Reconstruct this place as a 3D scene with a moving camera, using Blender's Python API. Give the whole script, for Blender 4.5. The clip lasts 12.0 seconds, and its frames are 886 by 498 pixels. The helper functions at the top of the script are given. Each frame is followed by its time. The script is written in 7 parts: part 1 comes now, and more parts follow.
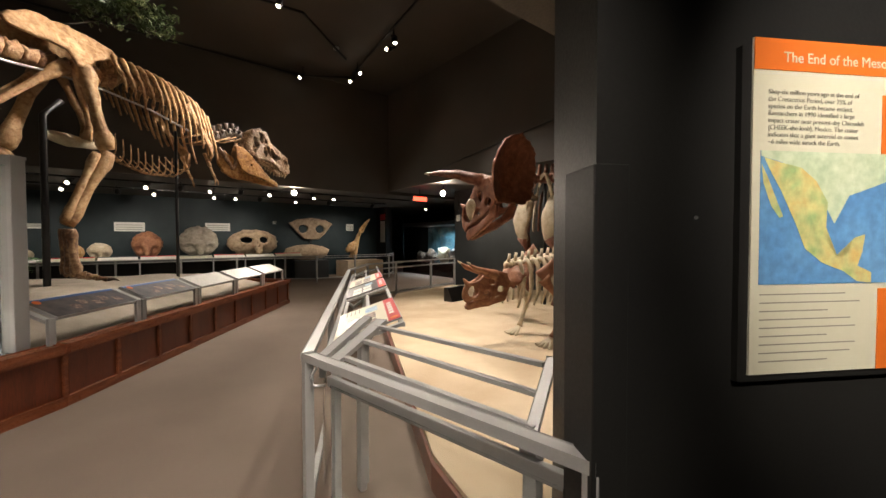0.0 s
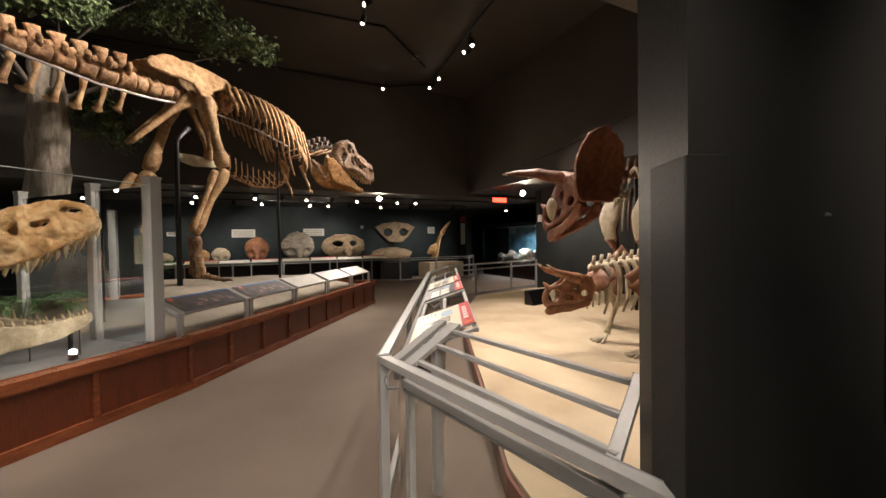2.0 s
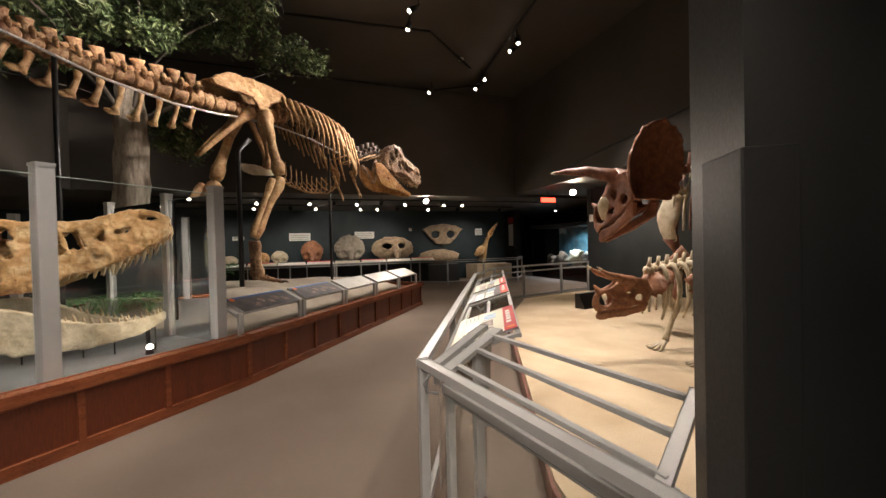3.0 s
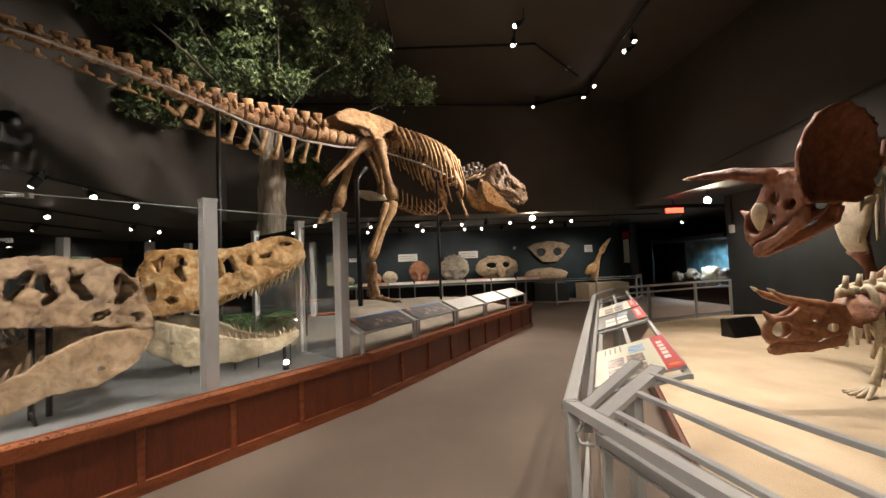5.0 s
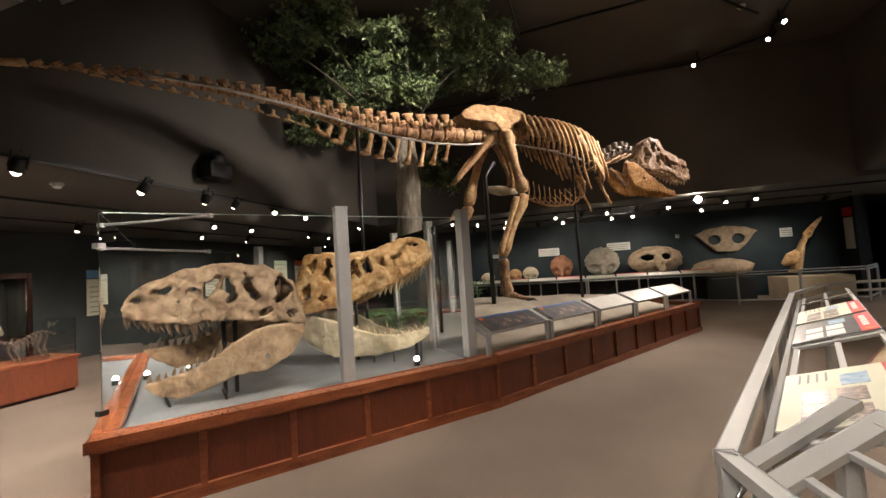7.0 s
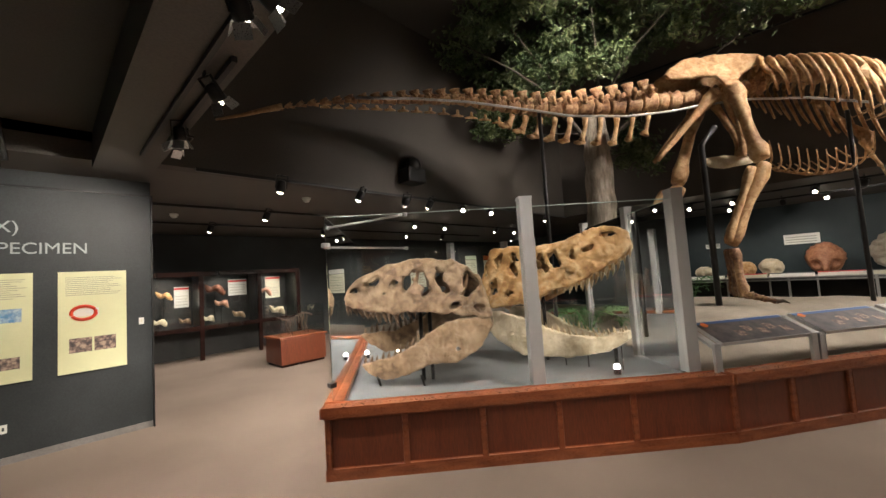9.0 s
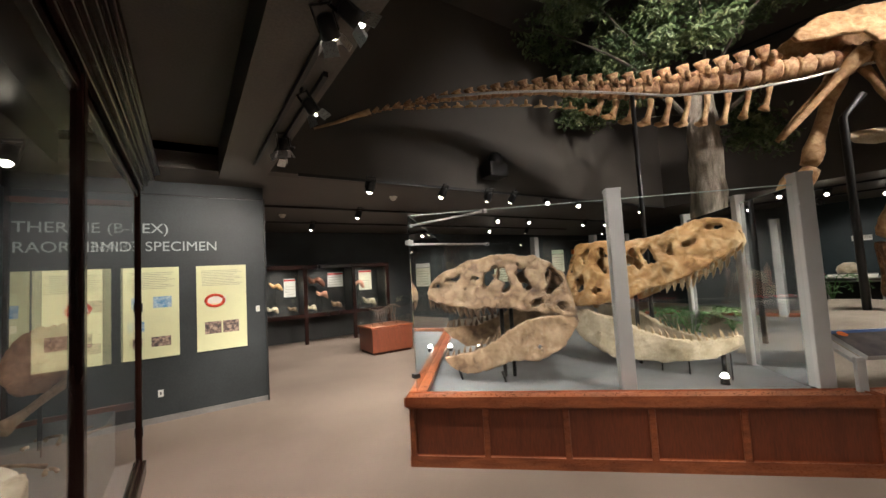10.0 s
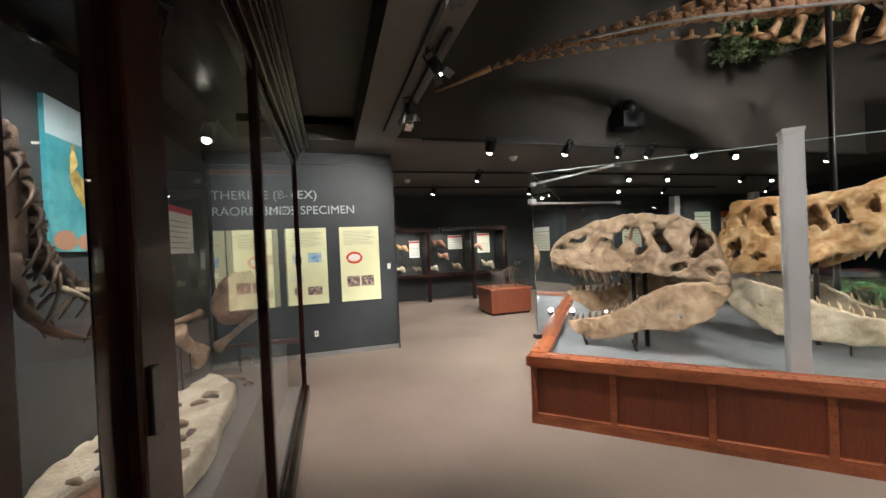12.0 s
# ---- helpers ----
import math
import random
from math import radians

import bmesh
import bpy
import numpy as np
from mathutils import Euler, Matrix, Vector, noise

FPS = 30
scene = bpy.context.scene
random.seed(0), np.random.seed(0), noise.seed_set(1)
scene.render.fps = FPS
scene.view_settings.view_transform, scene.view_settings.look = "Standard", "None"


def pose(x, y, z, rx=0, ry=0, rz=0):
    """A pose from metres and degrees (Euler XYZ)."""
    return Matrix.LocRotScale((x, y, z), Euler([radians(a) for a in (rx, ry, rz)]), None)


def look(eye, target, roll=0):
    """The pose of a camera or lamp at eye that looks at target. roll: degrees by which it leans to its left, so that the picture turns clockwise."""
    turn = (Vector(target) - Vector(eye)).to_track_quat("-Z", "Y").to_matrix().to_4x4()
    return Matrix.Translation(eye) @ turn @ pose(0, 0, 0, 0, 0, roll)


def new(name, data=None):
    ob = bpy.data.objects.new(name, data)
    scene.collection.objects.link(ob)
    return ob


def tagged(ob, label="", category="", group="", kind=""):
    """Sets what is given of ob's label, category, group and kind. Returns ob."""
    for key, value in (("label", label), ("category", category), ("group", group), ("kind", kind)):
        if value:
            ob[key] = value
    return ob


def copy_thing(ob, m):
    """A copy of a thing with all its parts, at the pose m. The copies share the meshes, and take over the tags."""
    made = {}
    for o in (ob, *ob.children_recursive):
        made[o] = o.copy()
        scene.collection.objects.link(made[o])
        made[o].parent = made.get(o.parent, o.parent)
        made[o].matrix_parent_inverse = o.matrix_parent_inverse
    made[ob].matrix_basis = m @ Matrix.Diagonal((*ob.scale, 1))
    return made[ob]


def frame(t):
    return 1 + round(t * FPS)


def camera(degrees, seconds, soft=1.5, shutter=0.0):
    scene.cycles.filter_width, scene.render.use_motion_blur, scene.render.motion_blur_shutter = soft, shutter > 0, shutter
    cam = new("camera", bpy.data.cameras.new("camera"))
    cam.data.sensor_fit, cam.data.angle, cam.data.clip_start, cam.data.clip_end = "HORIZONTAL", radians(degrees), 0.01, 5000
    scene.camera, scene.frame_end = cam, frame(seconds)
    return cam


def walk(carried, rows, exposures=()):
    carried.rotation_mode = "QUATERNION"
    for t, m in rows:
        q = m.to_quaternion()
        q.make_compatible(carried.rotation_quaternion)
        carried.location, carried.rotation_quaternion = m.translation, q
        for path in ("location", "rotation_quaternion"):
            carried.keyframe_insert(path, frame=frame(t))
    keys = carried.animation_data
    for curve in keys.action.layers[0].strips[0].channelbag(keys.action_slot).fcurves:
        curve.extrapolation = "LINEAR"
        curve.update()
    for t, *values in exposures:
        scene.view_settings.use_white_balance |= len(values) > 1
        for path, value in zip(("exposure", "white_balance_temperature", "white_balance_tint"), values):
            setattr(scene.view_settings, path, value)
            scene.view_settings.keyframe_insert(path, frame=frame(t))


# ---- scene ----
cam = camera(97.7, 12.0)
PATH = [
    (0, (0.261, 0.042, 1.562), (-1.312, 1.277, 1.511), -0.1),
    (0.5, (0.266, 0.058, 1.562), (-1.355, 1.23, 1.513), -0.5),
    (1, (0.268, 0.067, 1.565), (-1.403, 1.164, 1.519), -0.6),
    (1.5, (0.255, 0.091, 1.57), (-1.481, 1.083, 1.522), -0.9),
    (2, (0.242, 0.116, 1.575), (-1.553, 0.997, 1.535), -0.9),
    (2.5, (0.23, 0.152, 1.581), (-1.616, 0.923, 1.541), -1.1),
    (3, (0.235, 0.175, 1.583), (-1.656, 0.825, 1.556), -1.4),
    (5, (-0.029, 0.042, 1.603), (-2.022, 0.196, 1.689), -2.3),
    (5.5, (-0.104, 0.112, 1.608), (-2.101, 0.089, 1.699), -2.6),
    (6, (-0.19, 0.2, 1.617), (-2.179, 0.016, 1.713), -3.1),
    (6.5, (-0.243, 0.267, 1.619), (-2.203, -0.116, 1.723), -3.4),
    (7, (-0.293, 0.275, 1.615), (-2.204, -0.306, 1.716), -3.7),
    (9, (-0.547, 0.126, 1.617), (-1.984, -1.259, 1.751), -3.8),
    (9.5, (-0.566, 0.146, 1.621), (-1.839, -1.39, 1.758), -3.4),
    (10, (-0.571, 0.17, 1.637), (-1.672, -1.495, 1.766), -3.3),
    (10.5, (-0.568, 0.157, 1.628), (-1.513, -1.602, 1.739), -3.2),
    (11, (-0.572, 0.147, 1.63), (-1.358, -1.691, 1.689), -3.3),
    (11.5, (-0.55, 0.14, 1.597), (-1.213, -1.747, 1.621), -2.8),
    (12, (-0.53, 0.134, 1.592), (-1.086, -1.787, 1.571), -2.6),
]

walk(cam, [(t, look(eye, target, roll)) for t, eye, target, roll in PATH],
     [(0, 1.0, 6500, 11), (3, 0.95, 6500, 13), (5, 1.0, 6500, 12), (9, 1.1, 6300, 11), (10.5, 1.18, 6000, 9), (12, 1.28, 5750, 8)])

# ---- light ----
world = bpy.data.worlds.new("world")
scene.world = world
world.use_nodes = True
world.node_tree.nodes["Background"].inputs[0].default_value = (0.9, 0.8, 0.7, 1)
world.node_tree.nodes["Background"].inputs[1].default_value = 0.0

WARM = (1.0, 0.885, 0.75)


def spot(eye, target, watts, degrees, blend=0.6, size=0.06, color=WARM):
    lamp = bpy.data.lights.new("spot", "SPOT")
    lamp.energy, lamp.spot_size, lamp.spot_blend = watts, radians(degrees), blend
    lamp.shadow_soft_size, lamp.color = size, color
    ob = new("spot", lamp)
    ob.matrix_world = look(eye, target)
    return ob


# ---- materials ----
def nodes_of(name):
    m = bpy.data.materials.new(name)
    m.use_nodes = True
    t = m.node_tree
    return m, t, t.nodes["Principled BSDF"]


def surface(name, c1, c2, rough=0.6, scale=6.0, fine=60.0, bump=0.1, metal=0.0, vary=0.0, stretch=(1, 1, 1), spec=0.5, dist=0.01, c3=None, low=0.35, high=0.65, grain=0.45, rv=0.12):
    """Two-scale noise paint: large stains between c1 and c2, fine grain in colour and relief."""
    m, t, b = nodes_of(name)
    n, l = t.nodes, t.links
    co = n.new("ShaderNodeTexCoord")
    mp = n.new("ShaderNodeMapping")
    mp.inputs["Scale"].default_value = stretch
    l.new(co.outputs["Object"], mp.inputs["Vector"])
    big = n.new("ShaderNodeTexNoise")
    big.inputs["Scale"].default_value, big.inputs["Detail"].default_value = scale, 5
    tiny = n.new("ShaderNodeTexNoise")
    tiny.inputs["Scale"].default_value, tiny.inputs["Detail"].default_value = fine, 4
    for k in (big, tiny):
        l.new(mp.outputs[0], k.inputs["Vector"])
    ramp = n.new("ShaderNodeValToRGB")
    ramp.color_ramp.elements[0].position, ramp.color_ramp.elements[1].position = low, high
    ramp.color_ramp.elements[0].color, ramp.color_ramp.elements[1].color = (*c1, 1), (*c2, 1)
    if c3:
        e = ramp.color_ramp.elements.new((low + high) / 2)
        e.color = (*c3, 1)
    l.new(big.outputs[0], ramp.inputs[0])
    mix = n.new("ShaderNodeMix")
    mix.data_type, mix.blend_type = "RGBA", "OVERLAY"
    mix.inputs["Factor"].default_value = grain
    l.new(ramp.outputs[0], mix.inputs["A"])
    l.new(tiny.outputs[0], mix.inputs["B"])
    out = mix.outputs["Result"]
    if vary:
        info = n.new("ShaderNodeObjectInfo")
        rng = n.new("ShaderNodeMapRange")
        rng.inputs["To Min"].default_value, rng.inputs["To Max"].default_value = 1 - vary, 1 + vary
        l.new(info.outputs["Random"], rng.inputs["Value"])
        hsv = n.new("ShaderNodeHueSaturation")
        l.new(rng.outputs[0], hsv.inputs["Value"])
        l.new(out, hsv.inputs["Color"])
        out = hsv.outputs[0]
    l.new(out, b.inputs["Base Color"])
    rr = n.new("ShaderNodeMapRange")
    rr.inputs["To Min"].default_value, rr.inputs["To Max"].default_value = max(0.02, rough - rv), min(1, rough + rv)
    l.new(tiny.outputs[0], rr.inputs["Value"])
    l.new(rr.outputs[0], b.inputs["Roughness"])
    b.inputs["Metallic"].default_value = metal
    b.inputs["Specular IOR Level"].default_value = spec
    if bump:
        add = n.new("ShaderNodeMath")
        add.operation = "ADD"
        l.new(big.outputs[0], add.inputs[0])
        l.new(tiny.outputs[0], add.inputs[1])
        bp = n.new("ShaderNodeBump")
        bp.inputs["Strength"].default_value, bp.inputs["Distance"].default_value = bump, dist
        l.new(add.outputs[0], bp.inputs["Height"])
        l.new(bp.outputs[0], b.inputs["Normal"])
    return m


def glow(name, color, strength):
    m, t, b = nodes_of(name)
    b.inputs["Base Color"].default_value = (*color, 1)
    b.inputs["Emission Color"].default_value = (*color, 1)
    b.inputs["Emission Strength"].default_value = strength
    return m


def glass_mat(name, tint=(0.95, 0.98, 0.97), ior=1.45):
    m, t, b = nodes_of(name)
    b.inputs["Base Color"].default_value = (*tint, 1)
    b.inputs["Transmission Weight"].default_value = 1.0
    b.inputs["Roughness"].default_value = 0.0
    b.inputs["IOR"].default_value = ior
    return m


CARPET = surface("carpet", (0.185, 0.145, 0.117), (0.212, 0.168, 0.137), 0.95, 0.9, 330, 0.7, spec=0.1, dist=0.004)
WALL = surface("wall_paint", (0.026, 0.030, 0.031), (0.036, 0.041, 0.043), 0.55, 1.5, 90, 0.08, spec=0.35, dist=0.003)
WALL_BLACK = surface("black_paint", (0.010, 0.010, 0.010), (0.016, 0.016, 0.015), 0.5, 1.5, 90, 0.08, spec=0.4, dist=0.003)
WALL_GREEN = surface("dark_green_paint", (0.016, 0.028, 0.032), (0.024, 0.038, 0.042), 0.55, 1.5, 90, 0.06, spec=0.3, dist=0.003)
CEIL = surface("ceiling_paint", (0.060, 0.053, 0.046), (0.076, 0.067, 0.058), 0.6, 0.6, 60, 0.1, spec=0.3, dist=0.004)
# Ceiling paint lightened in place of lamp spill the spots don't throw upwards.
CEIL_SPILL = surface("ceiling_paint_spill_lit", (0.085, 0.077, 0.068), (0.105, 0.095, 0.084), 0.6, 0.6, 60, 0.1, spec=0.3, dist=0.004)
WOOD = surface("mahogany", (0.098, 0.023, 0.010), (0.136, 0.036, 0.015), 0.36, 1.2, 16, 0.04, vary=0.12, stretch=(6, 6, 0.8), dist=0.001, c3=(0.15, 0.037, 0.015), low=0.25, high=0.75)
WOOD_TRIM = surface("mahogany_trim", (0.16, 0.042, 0.016), (0.27, 0.083, 0.032), 0.3, 2.5, 34, 0.08, vary=0.08, stretch=(1.6, 1.6, 9), dist=0.002)
WOOD_DARK = surface("dark_mahogany", (0.011, 0.0045, 0.0035), (0.021, 0.007, 0.005), 0.24, 1.2, 9, 0.0, stretch=(3, 0.6, 0.5), dist=0.001, grain=0.10, rv=0.02, spec=0.25)
METAL = surface("grey_powder_coat", (0.36, 0.36, 0.355), (0.40, 0.40, 0.395), 0.42, 3, 220, 0.02, metal=0.1, dist=0.001, grain=0.12)
STEEL = surface("steel", (0.46, 0.47, 0.48), (0.54, 0.54, 0.54), 0.3, 5, 120, 0.01, metal=0.9, dist=0.001, grain=0.08)
BLACK_METAL = surface("black_metal", (0.012, 0.012, 0.013), (0.02, 0.02, 0.02), 0.4, 4, 120, 0.05, metal=0.3, dist=0.001)
SAND = surface("sand_floor", (0.48, 0.37, 0.25), (0.60, 0.49, 0.35), 0.95, 1.6, 130, 0.5, spec=0.1, dist=0.012)
SAND_GREY = surface("grey_sand", (0.27, 0.235, 0.195), (0.37, 0.325, 0.27), 0.95, 2.0, 120, 0.6, spec=0.1, dist=0.015)
DECK = surface("grey_deck", (0.12, 0.13, 0.14), (0.165, 0.175, 0.185), 0.6, 2.0, 90, 0.15, dist=0.004)
DECK_DARK = surface("dark_deck", (0.075, 0.08, 0.085), (0.10, 0.105, 0.11), 0.6, 2.0, 90, 0.1, dist=0.004)
GLASS = glass_mat("clear_glass")
GLASS_COATED = glass_mat("coated_case_glass", (0.97, 0.98, 0.98), 1.17)


# ---- builders ----
def part(name, bm, material, parent=None, label="", smooth=False):
    """Links a bmesh as one mesh object, in world places, under a thing or a part."""
    bmesh.ops.recalc_face_normals(bm, faces=bm.faces)
    me = bpy.data.meshes.new(name)
    bm.to_mesh(me)
    bm.free()
    me.materials.append(material)
    if smooth:
        for f in me.polygons:
            f.use_smooth = True
    ob = new(name, me)
    if parent is not None:
        o = parent
        base = Vector((0, 0, 0))
        while o is not None:
            base += o.location
            o = o.parent
        me.transform(Matrix.Translation(-base))
        ob.parent = parent
    if label:
        ob["label"] = label
    return ob


def thing(name, at, label, category, group="", kind=""):
    ob = new(name)
    ob.location = at
    ob.empty_display_size = 0.1
    return tagged(ob, label, category, group, kind)


def structure(name, bm, material, label, category, smooth=False):
    return tagged(part(name, bm, material, None, "", smooth), label, category, kind="structure")


def box(bm, x0, y0, z0, x1, y1, z1, m=None, bevel=0.0):
    r = bmesh.ops.create_cube(bm, size=1)
    vs = r["verts"]
    for v in vs:
        v.co = Vector(((x0 + x1) / 2 + v.co.x * (x1 - x0), (y0 + y1) / 2 + v.co.y * (y1 - y0), (z0 + z1) / 2 + v.co.z * (z1 - z0)))
        if m is not None:
            v.co = m @ v.co
    if bevel:
        es = list({e for v in vs for e in v.link_edges})
        bmesh.ops.bevel(bm, geom=es, offset=bevel, segments=2, affect="EDGES", profile=0.5)
    return bm


def boxed(*a, **k):
    return box(bmesh.new(), *a, **k)


def along(a, b):
    """A frame at a: x runs level towards b, z up, y to the left of the run. Also the length."""
    d = Vector(b) - Vector(a)
    l = d.length
    x = d.normalized()
    y = Vector((0, 0, 1)).cross(x).normalized()
    z = x.cross(y)
    m = Matrix((x, y, z)).transposed().to_4x4()
    m.translation = Vector(a)
    return m, l


def beam(bm, a, b, w, h, bevel=0.0, extra=0.0):
    m, l = along(a, b)
    return box(bm, -extra, -w / 2, -h / 2, l + extra, w / 2, h / 2, m, bevel)


def beamed(a, b, w, h, bevel=0.0, extra=0.0):
    return beam(bmesh.new(), a, b, w, h, bevel, extra)


def prism(bm, pts, z0, z1):
    """An upright block over a floor outline."""
    lo = [bm.verts.new((x, y, z0)) for x, y in pts]
    hi = [bm.verts.new((x, y, z1)) for x, y in pts]
    bm.faces.new(lo)
    bm.faces.new(hi)
    n = len(pts)
    for i in range(n):
        bm.faces.new((lo[i], lo[(i + 1) % n], hi[(i + 1) % n], hi[i]))
    return bm


def tube(bm, pts, radii, segs=8, flat=1.0, up=None, rough=0.0, freq=4.0, seed=0.0):
    """A bone or pipe along points, with a radius each; flat squeezes it across, rough wears its skin."""
    pts = [Vector(p) for p in pts]
    n = len(pts)
    if isinstance(radii, (int, float)):
        radii = [radii] * n
    rings = []
    ref = Vector(up) if up else None
    for i, p in enumerate(pts):
        d = (pts[min(i + 1, n - 1)] - pts[max(i - 1, 0)]).normalized()
        r0 = ref if ref is not None else (Vector((0, 0, 1)) if abs(d.z) < 0.9 else Vector((1, 0, 0)))
        side = d.cross(r0)
        if side.length < 1e-4:
            side = d.cross(Vector((0.3, 1, 0.2)))
        side.normalize()
        top = side.cross(d).normalized()
        ring = []
        for k in range(segs):
            a = 2 * math.pi * k / segs
            q = p + (side * math.cos(a) * flat + top * math.sin(a)) * radii[i]
            if rough:
                q += (q - p) * rough * noise.noise(q * freq + Vector((seed, seed, seed)))
            ring.append(bm.verts.new(q))
        rings.append(ring)
    for a, b in zip(rings, rings[1:]):
        for k in range(segs):
            bm.faces.new((a[k], a[(k + 1) % segs], b[(k + 1) % segs], b[k]))
    for ring in (rings[0], rings[-1]):
        if segs > 2:
            bm.faces.new(ring)
    return bm


def tubed(*a, **k):
    return tube(bmesh.new(), *a, **k)


def bezier(pts, n):
    """n points of a smooth line through the given ones."""
    pts = [Vector(p) for p in pts]
    out = []
    m = len(pts) - 1
    for i in range(n):
        u = i / (n - 1) * m
        k = min(int(u), m - 1)
        t = u - k
        p0, p1, p2, p3 = pts[max(k - 1, 0)], pts[k], pts[k + 1], pts[min(k + 2, m)]
        out.append(0.5 * ((2 * p1) + (p2 - p0) * t + (2 * p0 - 5 * p1 + 4 * p2 - p3) * t * t + (3 * p1 - p0 - 3 * p2 + p3) * t ** 3))
    return out


def lerps(vals, n):
    return [float(v) for v in np.interp(np.linspace(0, len(vals) - 1, n), range(len(vals)), vals)]


def blob(bm, c, size, m=None, rough=0.2, freq=3.0, seed=0.0, sub=2):
    r = bmesh.ops.create_icosphere(bm, subdivisions=sub, radius=1)
    for v in r["verts"]:
        d = v.co.normalized()
        k = 1 + rough * noise.noise(d * freq + Vector((seed, -seed, seed)))
        q = Vector((d.x * size[0], d.y * size[1], d.z * size[2])) * k
        if m is not None:
            q = m.to_3x3() @ q
        v.co = q + Vector(c)
    return bm


def text_mesh(words, size, m, material, name, parent, depth=0.002, spacing=1.0, width=0.0):
    cu = bpy.data.curves.new(name, "FONT")
    cu.body, cu.size, cu.extrude, cu.space_character = words, size, depth, spacing
    tmp = bpy.data.objects.new(name, cu)
    scene.collection.objects.link(tmp)
    dg = bpy.context.evaluated_depsgraph_get()
    me = bpy.data.meshes.new_from_object(tmp.evaluated_get(dg))
    bpy.data.objects.remove(tmp)
    bm = bmesh.new()
    bm.from_mesh(me)
    bpy.data.meshes.remove(me)
    if width:
        bm.transform(Matrix.Diagonal((width / max(v.co.x for v in bm.verts), 1, 1, 1)))
    bm.transform(m)
    return part(name, bm, material, parent)


def standing(origin, right):
    """A frame on an upright face: x along right, y up, z out towards the viewer."""
    x = Vector((right[0], right[1], 0)).normalized()
    y = Vector((0, 0, 1))
    z = x.cross(y)
    m = Matrix((x, y, z)).transposed().to_4x4()
    m.translation = Vector(origin)
    return m


# ---- the rooms ----
CH, LOW = 6.3, 3.05
structure("floor", boxed(-24, -18, -0.12, 6, 20, 0), CARPET, "brown-grey short pile carpet", "floor")
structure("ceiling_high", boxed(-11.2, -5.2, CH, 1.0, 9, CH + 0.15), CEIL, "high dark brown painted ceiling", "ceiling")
# Far, back and entry ceilings and soffit beam take the spill-lightened paint.
structure("ceiling_far", boxed(-20, -18, LOW, -11.2, 20, LOW + 0.2), CEIL_SPILL, "low dark painted ceiling over the far skull wall", "ceiling")
structure("ceiling_back", boxed(-11.2, -18, LOW, 6, -5.2, LOW + 0.2), CEIL_SPILL, "low dark painted ceiling of the back gallery", "ceiling")
structure("ceiling_entry", boxed(-0.9, -5.2, 3.35, 6, 9, 3.5), CEIL_SPILL, "dark painted ceiling over the wall case", "ceiling")
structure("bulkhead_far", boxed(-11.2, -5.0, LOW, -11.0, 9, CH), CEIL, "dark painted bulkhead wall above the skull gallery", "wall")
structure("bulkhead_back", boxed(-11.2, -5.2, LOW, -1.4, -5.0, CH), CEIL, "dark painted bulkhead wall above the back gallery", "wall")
structure("soffit_beam", boxed(-1.4, -5.2, 2.97, -0.9, 9, CH), CEIL_SPILL, "dark painted ceiling beam carrying track lights", "beam")
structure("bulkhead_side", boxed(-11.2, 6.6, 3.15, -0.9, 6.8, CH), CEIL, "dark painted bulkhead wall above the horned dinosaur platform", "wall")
structure("ceiling_side", boxed(-11.2, 6.8, 3.15, 6, 20, 3.3), CEIL, "low dark painted ceiling behind the platform", "ceiling")
structure("conduit", tubed([(-8.2, 6.58, 3.5), (-1.5, 6.58, 4.3)], 0.012, 6), BLACK_METAL, "thin dark conduit along the bulkhead wall", "conduit")
structure("wall_far", boxed(-16.6, -18, 0, -16.3, 9, LOW), WALL_GREEN, "dark green wall behind a row of skulls", "wall")
structure("wall_end", boxed(-20, 15.8, 0, 6, 16, 3.3), WALL_BLACK, "black painted end wall", "wall")
structure("wall_outer", boxed(-20, -18, 0, -19.8, 20, LOW), WALL_BLACK, "black painted outer wall", "wall")
structure("wall_back", boxed(-20, -11.4, 0, 6, -11.2, LOW), WALL, "dark grey back wall of the far gallery", "wall")
structure("wall_behind", boxed(4.0, -18, 0, 4.2, 9, CH), WALL, "dark wall behind the entrance", "wall")
structure("wall_text", boxed(-1.5, -6.25, 0, 4.0, -5.95, 3.35), WALL, "dark grey partition wall with raised lettering", "wall")
structure("picture_rail", boxed(-1.5, -5.948, 2.86, 4.0, -5.935, 2.88), BLACK_METAL, "thin dark joint strip on the partition wall", "trim")
structure("baseboard", boxed(-1.5, -5.95, 0, 4.0, -5.938, 0.07), surface("rubber_base", (0.16, 0.15, 0.14), (0.2, 0.19, 0.18), 0.5, 3, 60), "grey rubber skirting along the partition wall", "baseboard")
structure("corner_guard", boxed(-1.512, -6.24, 0, -1.498, -5.9, 2.87), WALL_BLACK, "dark corner guard on the partition end", "trim")

# near wall with the map panel: corner K, running back to the right
K = Vector((-0.30, 1.0, 0))
WD = Vector((0.505, 0.863, 0)).normalized()
LD = (Vector((-0.63, 1.27, 0)) - K).normalized()
k2, k3 = K + WD * 5.0, K + LD * 0.42
structure("wall_panel", prism(bmesh.new(), [(K.x, K.y), (k2.x, k2.y), (k2.x - 0.5, k2.y + 0.35), (k3.x, k3.y)], 0, 3.35), WALL_BLACK, "black painted wall end beside the platform", "wall")
box_m, _ = along(K, K + WD)
structure("corner_post", boxed(-0.012, -0.012, 0, 0.09, 0.16, 1.76, box_m, 0.004), WALL_BLACK, "black boxed post against the wall corner", "trim")

